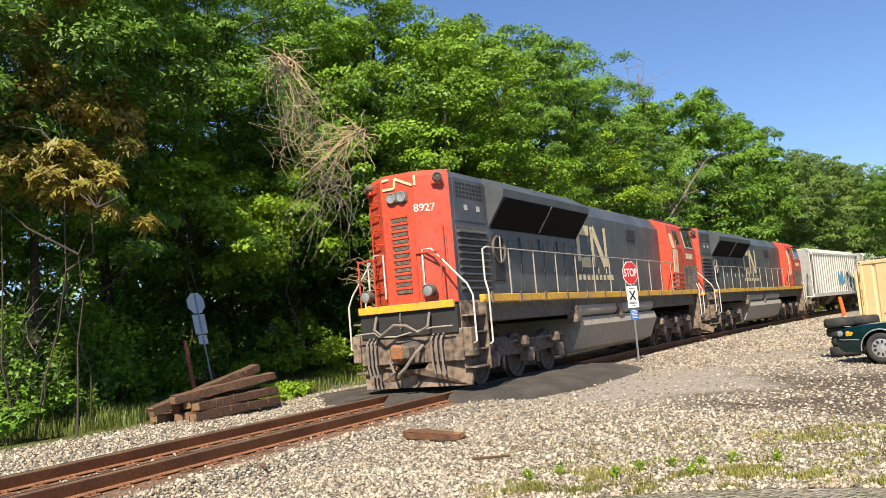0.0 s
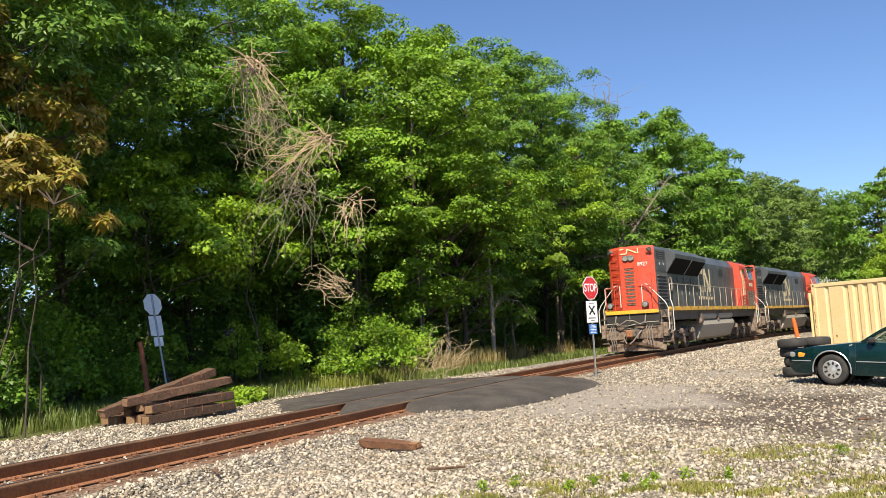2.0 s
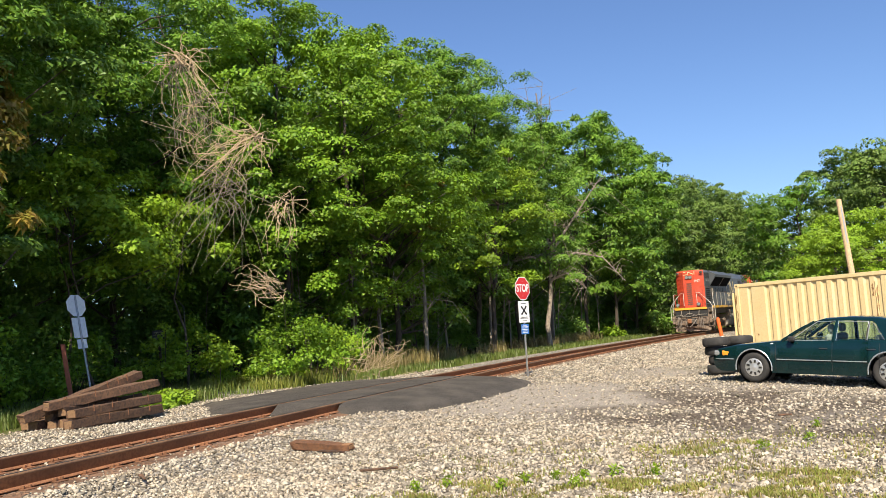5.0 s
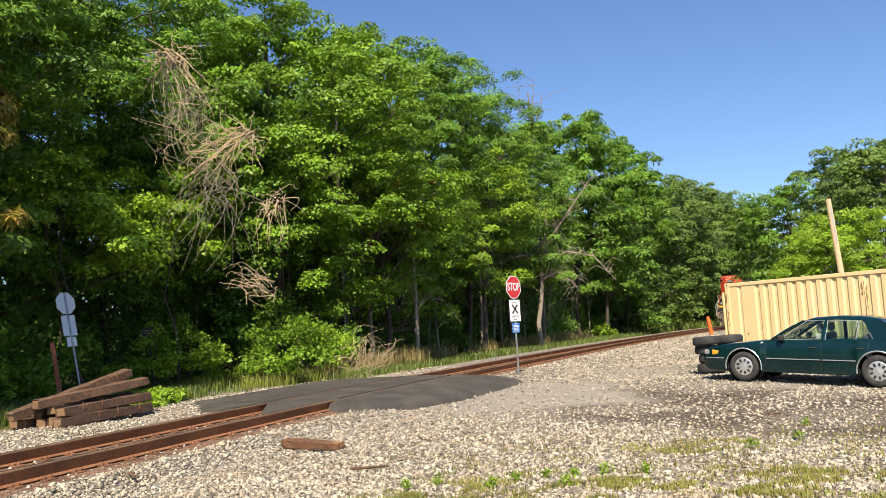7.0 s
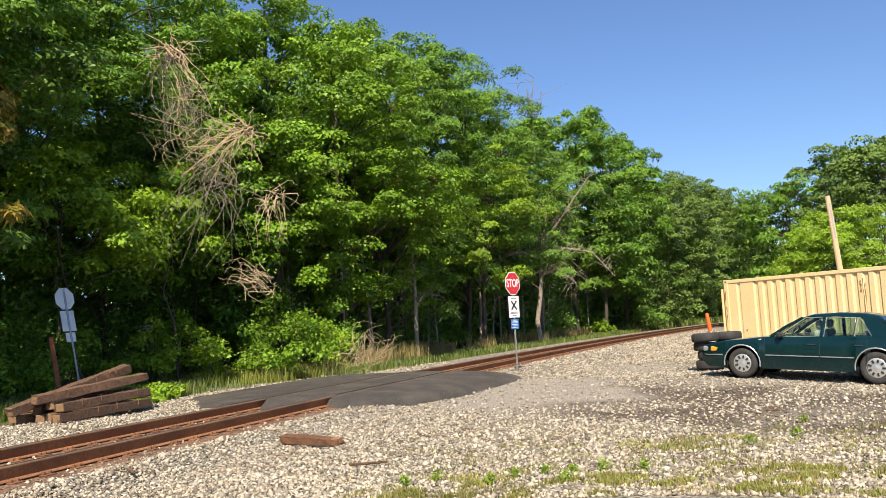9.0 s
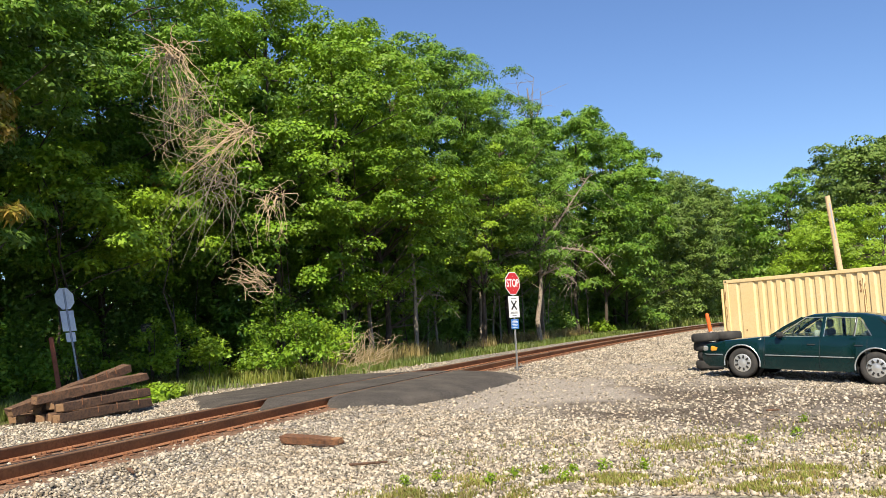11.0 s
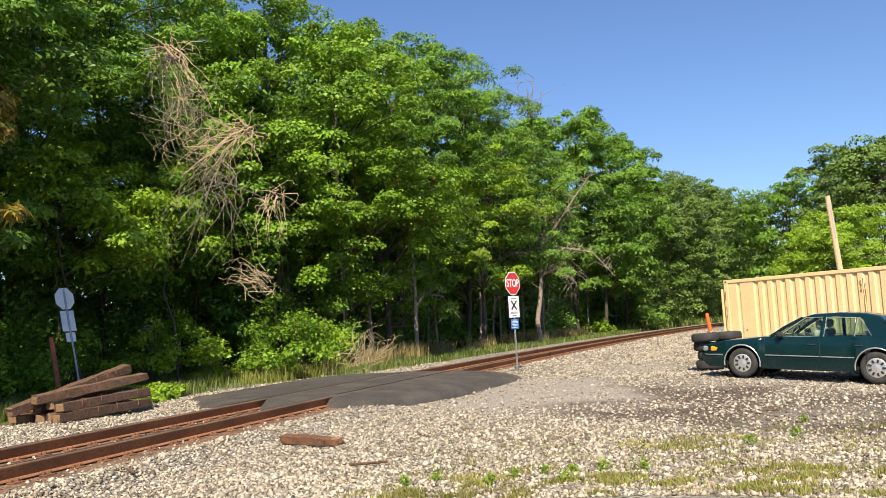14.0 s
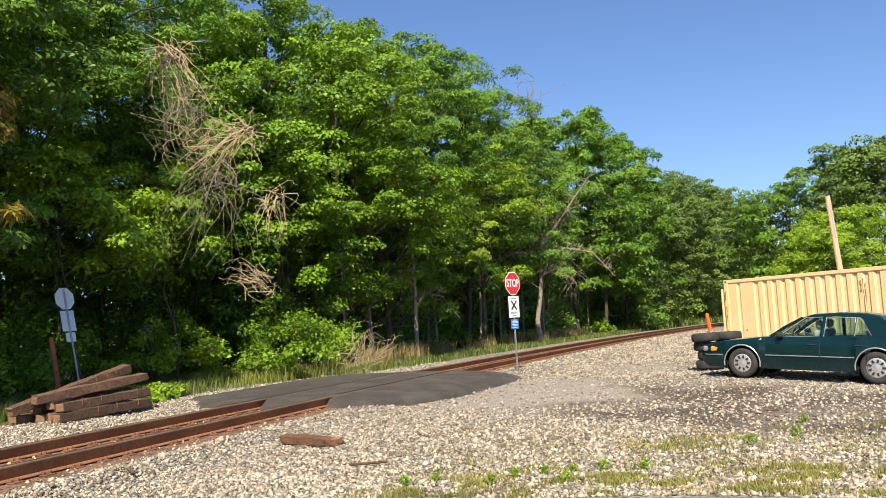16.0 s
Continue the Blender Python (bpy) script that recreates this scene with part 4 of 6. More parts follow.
# ---- weed tufts in the yard ----
for k, (x, y) in enumerate(((0.62, 9.35), (0.95, 9.38), (1.25, 9.3), (1.6, 9.45), (0.35, 9.1), (-0.55, 9.2), (2.0, 9.3), (-0.2, 9.4), (3.6, 10.6), (4.4, 11.2), (5.0, 12.4), (1.1, 8.9))):
    rng = np.random.default_rng(700 + k)
    t = thing("weed_tuft", "small bright green weed tuft in gravel", "weed", pose(x, y, float(ground_z(x, y))), group="weed tufts")
    p = np.c_[rng.normal(0, 0.03, (60, 2)), rng.uniform(0.02, 0.12, 60)]
    v, f = leaves_at(rng, p, rand_unit(rng, 60) + np.array([0, 0, 0.5]), 0.05, LEAF_SLIM)
    part("leaf_spray", raw_mesh("leaf_spray", v, f, M["leaf_bright"]), None, t)
# ---- things ----
M["car_paint"] = mat("car_paint", (0.002, 0.017, 0.019), 0.14, 0.0, stain=(3, (0.004, 0.024, 0.024), 0.5))
M["car_trim"] = mat("car_trim", (0.55, 0.56, 0.57), 0.3, 0.7)
M["hubcap"] = mat("hubcap", (0.58, 0.58, 0.57), 0.35, 0.6, stain=(9, (0.4, 0.39, 0.37), 0.5))
M["amber"] = mat("amber", (0.85, 0.30, 0.03), 0.2)
M["lens"] = mat("lens", (0.42, 0.43, 0.42), 0.12, 0.5)
M["seat"] = mat("seat", (0.45, 0.44, 0.41), 0.9, stain=(8, (0.38, 0.37, 0.35), 0.5))


def glass_mat(name, tint, rough=0.02):
    m = bpy.data.materials.new(name)
    m.use_nodes = True
    n, l = m.node_tree.nodes, m.node_tree.links
    t, g, x = n.new("ShaderNodeBsdfTransparent"), n.new("ShaderNodeBsdfGlossy"), n.new("ShaderNodeMixShader")
    f = n.new("ShaderNodeFresnel")
    f.inputs[0].default_value = 1.45
    t.inputs[0].default_value = (*tint, 1)
    g.inputs["Roughness"].default_value = rough
    l.new(f.outputs[0], x.inputs[0])
    l.new(t.outputs[0], x.inputs[1])
    l.new(g.outputs[0], x.inputs[2])
    l.new(x.outputs[0], n["Material Output"].inputs[0])
    return m


M["glass"] = glass_mat("glass", (0.72, 0.82, 0.78))
M["dark_glass"] = mat("dark_glass", (0.02, 0.025, 0.025), 0.06)


def text_mesh(name, body, size, depth, bold=0.0):
    """Solid lettering in the built-in font, centred, in the x-z plane, facing -y."""
    cu = bpy.data.curves.new(name, "FONT")
    cu.body, cu.size, cu.extrude, cu.offset = body, size, depth, bold
    cu.align_x, cu.align_y = "CENTER", "CENTER"
    tmp = new("tmp", cu)
    me = bpy.data.meshes.new_from_object(tmp.evaluated_get(bpy.context.evaluated_depsgraph_get()))
    bpy.data.objects.remove(tmp)
    me.name = name
    me.transform(Matrix.Rotation(math.pi / 2, 4, "X"))
    return me


# ---- stop signs ----
def octagon(bm, r, y0, y1, cz):
    return prism(bm, [(r * math.cos(math.pi / 8 + k * math.pi / 4), cz + r * math.sin(math.pi / 8 + k * math.pi / 4)) for k in range(8)], y0, y1)


def stop_sign(m, label):
    t = thing("stop_sign", label, "sign", m, group="crossing stop signs")
    bm = bmesh.new()
    prism(bm, [(-0.03, -0.9), (0.03, -0.9), (0.03, 3.28), (-0.03, 3.28)], 0.012, 0.018)
    box(bm, -0.03, -0.022, 0.012, 0.045, -0.9, 3.28)
    box(bm, 0.022, 0.03, 0.012, 0.045, -0.9, 3.28)
    for k in range(30):
        box(bm, -0.006, 0.006, 0.018, 0.0185, 0.3 + k * 0.1, 0.312 + k * 0.1)
    part("post", bm, M["galv"], t, "galvanised steel channel post")
    plate = part("octagon_plate", octagon(bmesh.new(), 0.412, 0.006, 0.009, 2.93), M["sign_back"], t)
    part("white_border", octagon(bmesh.new(), 0.41, 0.003, 0.006, 2.93), M["sign_white"], plate)
    part("red_face", octagon(bmesh.new(), 0.385, 0.0, 0.003, 2.93), M["sign_red"], plate)
    me = text_mesh("lettering", "STOP", 0.37, 0.0015, 0.006)
    me.transform(Matrix.Diagonal((0.74, 1, 1.0, 1)))
    me.transform(Matrix.Translation((0, -0.002, 2.93)))
    part("lettering", me, M["sign_white"], plate)
    bm = bmesh.new()
    box(bm, -0.28, 0.28, 0.004, 0.007, 1.78, 2.50, 0.0012)
    plate = part("notice_plate", bm, M["sign_white"], t, "white notice plate with black cross")
    bm = bmesh.new()
    for a in (-1, 1):
        box(bm, -0.03, 0.03, -0.001, 0.003, -0.2, 0.2, m=pose(0, 0, 2.19, 0, a * 44))
    part("black_cross", bm, M["black"], plate)
    bm = bmesh.new()
    for z, w in ((2.42, 0.14), (1.96, 0.17), (1.925, 0.21), (1.845, 0.10)):
        box(bm, -w, w, 0.001, 0.0035, z - 0.008, z + 0.008)
    part("small_print", bm, M["black"], plate)
    bm = bmesh.new()
    box(bm, -0.2, 0.2, 0.004, 0.007, 1.40, 1.73, 0.0012)
    part("plate_back", box(bmesh.new(), -0.278, 0.278, 0.0075, 0.010, 1.785, 2.495), M["sign_back"], t)
    part("plate_back", box(bmesh.new(), -0.198, 0.198, 0.0075, 0.010, 1.405, 1.725), M["sign_back"], t)
    plate = part("information_plate", bm, M["sign_blue"], t, "small blue information plate")
    bm = bmesh.new()
    for z, w in ((1.69, 0.09), (1.64, 0.16), (1.60, 0.14), (1.55, 0.15), (1.50, 0.11), (1.45, 0.14)):
        box(bm, -w, w, 0.001, 0.0035, z - 0.009, z + 0.009)
    part("small_print", bm, M["sign_white"], plate)
    bm = bmesh.new()
    for z in (2.68, 3.16, 1.85, 2.43, 1.46, 1.67):
        lathe(bm, [(0.012, -0.006), (0.012, 0.004)], 8, "Y", (0, 0, z), True)
    part("bolts", bm, M["galv"], t)
    return t


near_sign = stop_sign(pose(2.04, 25.92, 0.165, -0.2, 0.2, 47) @ Matrix.Scale(0.895, 4), "red stop sign over white crossing notice on steel post")
far_sign = copy_thing(near_sign, pose(-9.59, 22.31, 0.74, 9.9, 1.8, 243) @ Matrix.Scale(0.84, 4))
tagged(far_sign, "leaning stop sign seen from its bare metal back")


# ---- leaning stake, posted notice, cut pole, marker ----
def posts():
    bm = bmesh.new()
    box(bm, -0.05, 0.05, -0.035, 0.035, -0.3, 1.72, 0.008)
    st = thing("wooden_stake", "reddish weathered wooden stake leaning beside the ties", "stake", pose(-9.25, 20.6, 0.2, 0, -7.5, 12))
    part("board", bm, M["stake"], st)
    t = thing("notice_post", "grey wooden post with small black notice in the woods", "sign", pose(-9.6, 28.0, 0.16, 0, -4.5, 15) @ Matrix.Diagonal((0.8, 0.8, 0.95, 1)))
    bm = bmesh.new()
    box(bm, -0.05, 0.05, 0.0, 0.1, -0.3, 2.25, 0.006)
    part("post", bm, M["bark"], t)
    bm = bmesh.new()
    box(bm, -0.23, 0.23, -0.012, 0.0, 1.86, 2.2, 0.003)
    board = part("notice_board", bm, M["black"], t, "small black notice board with pale bars")
    bm = bmesh.new()
    for z, w in ((2.13, 0.15), (2.04, 0.19), (1.94, 0.17)):
        box(bm, -w, w, -0.016, -0.012, z - 0.018, z + 0.018)
    part("faded_print", bm, M["bark_pale"], board)
    bm = bmesh.new()
    tube(bm, [(0, 0, -0.5), (0.01, 0, 3.2), (0, 0, 6.75)], 0.16, 12, 0.12)
    t = thing("cut_pole", "bare tan wooden pole with sawn top", "pole", pose(19.0, 40.8, 0.0, 0, -4.2, 0))
    part("pole", bm, M["pole_wood"], t, smooth=False)
    bm = bmesh.new()
    box(bm, -0.03, 0.03, -0.13, -0.1, 4.6, 6.4, 0.004)
    part("conduit", bm, M["galv"], t)
    t = thing("marker_post", "leaning orange and white plastic marker post", "marker", pose(8.75, 28.4, 0.02, 0, -7.5, 0))
    bm = bmesh.new()
    lathe(bm, [(0.05, 0.0), (0.05, 0.98)], 12, "Z", ends=True)
    part("white_base", bm, M["sign_white"], t, smooth=False)
    bm = bmesh.new()
    lathe(bm, [(0.062, 0.93), (0.062, 1.45), (0.05, 1.52), (0.02, 1.54)], 12, "Z", ends=True)
    part("orange_sleeve", bm, M["orange"], t)


posts()


# ---- pile of old ties ----
def tie_pile():
    rng = random.Random(3)
    spots = [
        # x, y, z, tilt, heading, length: the near end and its direction
        (-7.73, 16.95, 0.27, 1.5, 24, 2.5), (-7.73, 17.1, 0.47, 2.0, 22, 2.45), (-7.98, 17.3, 0.27, 0.5, 20, 2.4), (-8.05, 17.4, 0.50, 2.0, 17, 2.4),
        (-8.26, 17.2, 0.64, 5.5, 31, 2.7), (-8.67, 17.0, 0.45, 13.5, 31, 2.85), (-8.36, 17.5, 0.40, 1.5, 10, 2.3), (-8.26, 17.4, 0.26, 0.5, 12, 2.3),
        (-8.60, 17.3, 0.27, 0.5, 9, 2.4), (-8.86, 17.5, 0.26, 0.5, 12, 2.4), (-8.62, 17.75, 0.46, 2.0, 12, 2.2),
    ]
    for x, y, z, tilt, head, length in spots:
        t = thing("railway_tie", "old dark creosoted wooden tie in a loose pile", "railway tie", pose(x, y, z, tilt, rng.uniform(-6, 6), -head), group="pile of old ties")
        bm = bmesh.new()
        box(bm, -0.115, 0.115, 0, length, -0.09, 0.09, 0.014)
        bmesh.ops.subdivide_edges(bm, edges=[e for e in bm.edges if e.calc_length() > 1], cuts=9)
        for v in bm.verts:
            v.co.x += rng.uniform(-0.012, 0.012)
            v.co.z += rng.uniform(-0.012, 0.012)
            if v.co.y < 0.05 or v.co.y > length - 0.05:
                v.co.y += rng.uniform(-0.05, 0.05)
        part("beam", bm, M["old_tie"], t)
        bm = bmesh.new()
        box(bm, -0.10, 0.10, -0.012, 0.03, -0.078, 0.078, 0.01)
        part("sawn_end", bm, M["tie_end"], t, "paler sawn end grain")
        for k in range(3):
            a = rng.uniform(0.3, length - 0.3)
            bm = bmesh.new()
            box(bm, 0.112, 0.122, a - 0.012, a + 0.012, -0.01, 0.13, 0.002)
            part("spike", bm, M["rust"], t, "rusty spike left in the wood")
    bm = bmesh.new()
    box(bm, -0.64, 0.62, -0.10, 0.10, -0.07, 0.07, 0.008)
    bmesh.ops.subdivide_edges(bm, edges=[e for e in bm.edges if e.calc_length() > 0.5], cuts=8)
    for v in bm.verts:
        k = abs(v.co.x) / 0.62
        v.co += Vector((rng.uniform(-0.02, 0.02), rng.uniform(-0.02, 0.02) * k, rng.uniform(-0.006, 0.006)))
        if v.co.x > 0.1:
            v.co.z *= 1 - rng.uniform(0.1, 0.5) * k
    t = thing("broken_tie", "splintered piece of brown railway tie on gravel", "railway tie", pose(-2.1, 12.9, 0.085, 6, 2, -26) @ Matrix.Scale(0.82, 4))
    part("beam", bm, M["split_wood"], t)
    bm = bmesh.new()
    box(bm, 0.44, 0.63, -0.085, 0.085, -0.04, 0.06, 0.025)
    part("rotten_end", bm, M["rust_paint"], t, "rotten reddish end")
    for x, y, a, ln in ((-1.05, 10.6, 30, 0.5), (-3.9, 10.5, -60, 0.3), (-1.9, 12.5, -30, 0.45), (-5.2, 11.0, -25, 0.45), (5.0, 13.6, 10, 0.22)):
        bm = bmesh.new()
        box(bm, -ln / 2, ln / 2, -0.03, 0.03, -0.014, 0.014, 0.008)
        for v in bm.verts:
            v.co.y *= 1 - 0.5 * (v.co.x > 0)
        t = thing("wood_splinter", "thin brown splinter of tie wood on gravel", "wood scrap", pose(x, y, float(ground_z(x, y)) + 0.05, 0, rng.uniform(-6, 6), a), group="wood splinters")
        part("splinter", bm, M["old_tie"], t)


tie_pile()


# ---- shipping container ----
def container():
    c = thing("shipping_container", "cream-painted corrugated steel shipping container with rust streaks", "container", pose(9.23, 28.54, 0.0, 0, 0, -59.6))
    L, W, H = 6.06, 2.44, 2.59
    # local x along the long side, y away from the yard (into the container)
    pts, x = [(0.16, 0.02)], 0.16
    pts += [(0.5, 0.02), (0.55, 0.055), (0.62, 0.055), (0.66, 0.02), (1.18, 0.02)]
    x = 1.18
    while x < L - 0.55:
        pts += [(x + 0.06, 0.06), (x + 0.16, 0.06), (x + 0.20, 0.02), (x + 0.345, 0.02)]
        x += 0.345
    pts.append((L - 0.16, 0.02))
    bm = bmesh.new()
    a = [bm.verts.new((px, py, 0.17)) for px, py in pts]
    b = [bm.verts.new((px, py, H - 0.11)) for px, py in pts]
    a2 = [bm.verts.new((px, py + 0.004, 0.17)) for px, py in pts]
    b2 = [bm.verts.new((px, py + 0.004, H - 0.11)) for px, py in pts]
    for i in range(len(pts) - 1):
        bm.faces.new((a[i], a[i + 1], b[i + 1], b[i]))
        bm.faces.new((a2[i], b2[i], b2[i + 1], a2[i + 1]))
    part("side_wall", bm, M["container"], c, "corrugated cream side wall")
    for nm, b6 in (("top_rail", (0.16, L - 0.16, 0.0, 0.07, H - 0.11, H)), ("bottom_rail", (0.16, L - 0.16, 0, 0.07, 0.0, 0.17)),
                   ("top_rail", (0.16, L - 0.16, W - 0.07, W, H - 0.11, H)), ("bottom_rail", (0.16, L - 0.16, W - 0.07, W, 0, 0.17)),
                   ("corner_post", (0, 0.16, 0, 0.16, 0.12, H - 0.12)), ("corner_post", (L - 0.16, L, 0, 0.16, 0.12, H - 0.12)),
                   ("corner_post", (0, 0.16, W - 0.16, W, 0.12, H - 0.12)), ("corner_post", (L - 0.16, L, W - 0.16, W, 0.12, H - 0.12)),
                   ("back_wall", (0.16, L - 0.16, W - 0.05, W - 0.02, 0.17, H - 0.11)), ("roof_panel", (0.16, L - 0.16, 0.07, W - 0.07, H - 0.05, H - 0.02)),
                   ("floor_panel", (0.16, L - 0.16, 0.07, W - 0.07, 0.12, 0.16)), ("end_wall", (L - 0.05, L - 0.02, 0.16, W - 0.16, 0.12, H - 0.12)),
                   ("end_sill", (0.0, 0.12, 0.16, W - 0.16, 0.0, 0.14)), ("end_header", (0.0, 0.12, 0.16, W - 0.16, H - 0.13, H))):
        bm = bmesh.new()
        box(bm, *b6, 0.008)
        part(nm, bm, M["container"], c)
    for x0 in (-0.004, L - 0.174):
        for y0 in (-0.004, W - 0.158):
            for z0 in (0.0, H - 0.118):
                bm = bmesh.new()
                box(bm, x0, x0 + 0.178, y0, y0 + 0.162, z0, z0 + 0.122, 0.006)
                cast = part("corner_casting", bm, M["container"], c)
                bm = bmesh.new()
                box(bm, x0 + 0.055, x0 + 0.12, y0 - 0.003, y0 + 0.01, z0 + 0.03, z0 + 0.085, 0.01)
                part("slot", bm, M["black"], cast)
    for k, (d0, d1) in enumerate(((0.17, W / 2 - 0.004), (W / 2 + 0.004, W - 0.17))):
        bm = bmesh.new()
        box(bm, -0.02, 0.02, d0, d1, 0.14, H - 0.13, 0.006)
        door = part("door", bm, M["container"], c, "cream steel end door")
        for f in (0.3, 0.7):
            yy = d0 + (d1 - d0) * f
            bm = bmesh.new()
            tube(bm, [(-0.05, yy, 0.1), (-0.05, yy, H - 0.1)], 0.018, 8)
            part("lock_rod", bm, M["container"], door)
    # a half-open door panel stands proud of the end
    bm = bmesh.new()
    box(bm, -0.16, -0.10, 0.02, 0.30, 0.02, H - 0.28, 0.01)
    part("hinge_plate", bm, M["container"], c)
    # rust streaks down the side, and peeling at the corner
    rng = random.Random(8)
    for x0, z0, hgt, w in ((4.98, 0.75, 1.55, 0.05), (5.04, 1.3, 0.9, 0.035), (4.9, 1.9, 0.35, 0.07), (0.05, 0.6, 0.35, 0.05), (0.06, 1.2, 0.5, 0.045), (0.04, 1.9, 0.35, 0.05), (0.8, 0.9, 0.05, 0.10)):
        n = 9
        verts, faces = [], []
        for i in range(n + 1):
            q = w * (0.25 + 0.75 * rng.random())
            o = rng.uniform(-0.012, 0.012)
            yy = -0.003 if x0 < 0.2 else 0.0165
            verts += [(x0 - q / 2 + o, yy, z0 + hgt * i / n), (x0 + q / 2 + o, yy, z0 + hgt * i / n)]
            if i:
                faces.append((2 * i - 2, 2 * i - 1, 2 * i + 1, 2 * i))
        part("rust_streak", raw_mesh("rust_streak", verts, faces, M["rust_paint"]), None, c, "peeling rust streak")


container()


# ---- stack of tyres ----
def tyre_mesh(r, w):
    bm = bmesh.new()
    lathe(bm, [(r * 0.58, -w * 0.36), (r * 0.75, -w * 0.5), (r * 0.93, -w * 0.46), (r, -w * 0.3), (r * 1.004, 0), (r, w * 0.3), (r * 0.93, w * 0.46), (r * 0.75, w * 0.5), (r * 0.58, w * 0.36), (r * 0.6, 0), (r * 0.58, -w * 0.36)], 28, "Z")
    me = mesh_of("tyre", bm)
    me.materials.append(M["rubber"])
    me.shade_smooth()
    return me


def tyres():
    me = tyre_mesh(0.36, 0.24)
    g = 0.07
    for k, (x, y, z, rx, ry) in enumerate(((7.05, 23.5, g + 0.12, 0, 0), (7.1, 23.45, g + 0.36, 0, 2), (7.02, 23.5, g + 0.60, 2, 0), (6.95, 23.4, g + 0.85, 0, 3),
                                           (7.75, 23.9, g + 0.12, 0, 0), (7.8, 23.9, g + 0.36, 2, 0), (7.75, 23.95, g + 0.60, 0, 0), (7.72, 23.85, g + 0.84, 0, -4))):
        t = thing("tyre", "worn black rubber tyre stacked on others", "tyre", pose(x, y, z, rx, ry, k * 37), group="stack of tyres")
        part("casing", me, None, t)


tyres()


# ---- parked car ----
def car():
    c = thing("car", "dark green four-door sedan parked on gravel", "car", pose(7.12, 20.12, 0.11, 0, 3.0, -40.3))
    # local x back along the car from the front axle, y towards the far side, z up; the near side faces -y
    R, W, WB = 0.325, 0.92, 2.77

    def arch(cx, r=0.39, n=12, z0=0.22):
        a0 = math.asin((z0 - R) / r)
        return [(cx + r * math.cos(math.pi - a0 - (math.pi - 2 * a0) * i / n), R + r * math.sin(math.pi - a0 - (math.pi - 2 * a0) * i / n)) for i in range(n + 1)]

    xs = sorted([-1.0, -0.97, -0.9, -0.8, -0.65, -0.5, 0.55, 0.75, 1.2, 1.7, 2.2, WB + 0.55, WB + 0.8, WB + 1.0, WB + 1.1, WB + 1.16, WB + 1.18]
                + [cx + e for cx in (0.0, WB) for e in (-0.391, 0.391)] + [cx - 0.39 * math.cos(math.pi * i / 12) for cx in (0.0, WB) for i in range(13)])
    top = [(-1.0, 0.52), (-0.97, 0.61), (-0.9, 0.68), (-0.8, 0.725), (-0.45, 0.80), (0.30, 0.885), (0.75, 0.915), (2.2, 0.955), (WB + 0.55, 0.985), (WB + 1.02, 0.93), (WB + 1.16, 0.80), (WB + 1.18, 0.62)]
    low = [(-1.0, 0.40), (-0.97, 0.33), (-0.9, 0.26), (-0.8, 0.22), (WB + 0.8, 0.22), (WB + 1.0, 0.27), (WB + 1.18, 0.40)]

    def level(table, x):
        return float(np.interp(x, [p[0] for p in table], [p[1] for p in table]))

    bm = bmesh.new()
    last = None
    for x in xs:
        z1, z0 = level(top, x), level(low, x)
        for cx in (0.0, WB):
            if abs(x - cx) <= 0.3901:
                z0 = R + math.sqrt(max(0.0, 0.39 ** 2 - (x - cx) ** 2))
        end = max(0.0, abs(x - WB / 2) - 1.7) / 0.7
        side = []
        for u in (0, 0.2, 0.45, 0.7, 0.87, 0.96, 1.0):
            z = z0 + (z1 - z0) * u
            pull = 1 - 0.05 * max(0.0, (z - 0.55) / 0.4) ** 1.5 - 0.05 * max(0.0, (0.45 - z) / 0.25) - (0.035 if u == 1 else 0.01 if u == 0.96 else 0)
            side.append((W * pull * (1 - 0.2 * end ** 2.4), z))
        side += [(side[-1][0] * 0.6, z1 + 0.012), (0.0, z1 + 0.018)]
        sec = [bm.verts.new((x, -y, z)) for y, z in side] + [bm.verts.new((x, y, z)) for y, z in side[-2::-1]]
        if last:
            for k in range(len(sec) - 1):
                bm.faces.new((last[k], last[k + 1], sec[k + 1], sec[k]))
        else:
            bm.faces.new(sec)
        last = sec
    bm.faces.new(last[::-1])
    bmesh.ops.recalc_face_normals(bm, faces=bm.faces)
    part("body", bm, M["car_paint"], c, "glossy dark green body", smooth=True)
    # roof and pillars
    belt, roof = 0.935, 1.415
    wy, ry = 0.80, 0.60
    bm = bmesh.new()
    prof = [(1.24, roof - 0.075), (1.42, roof - 0.02), (1.95, roof + 0.015), (2.45, roof), (2.80, roof - 0.06)]
    rows = []
    for px, pz in prof:
        rows.append([bm.verts.new((px, yy, pz - dz)) for yy, dz in ((-ry - 0.035, 0.07), (-ry, 0.02), (-0.3, -0.01), (0.3, -0.01), (ry, 0.02), (ry + 0.035, 0.07))])
    for u, w in zip(rows, rows[1:]):
        for k in range(5):
            bm.faces.new((u[k], u[k + 1], w[k + 1], w[k]))
    part("roof", bm, M["car_paint"], c, smooth=True)
    for sgn in (-1, 1):
        for nm, p, q, r in (("windscreen_pillar", (0.62, belt - 0.02), (1.27, roof - 0.09), 0.035), ("door_pillar", (1.70, belt - 0.02), (1.74, roof - 0.05), 0.04), ("rear_pillar", (3.36, belt), (2.78, roof - 0.09), 0.04), ("window_divider", (2.33, belt), (2.37, roof - 0.07), 0.014)):
            bm = bmesh.new()
            tube(bm, [(p[0], sgn * (wy + 0.035), p[1]), ((p[0] + q[0]) / 2, sgn * ((wy + ry) / 2 + 0.045), (p[1] + q[1]) / 2 + 0.02), (q[0], sgn * (ry + 0.03), q[1])], r, 6)
            part(nm, bm, M["car_paint"] if "divider" not in nm else M["black"], c)
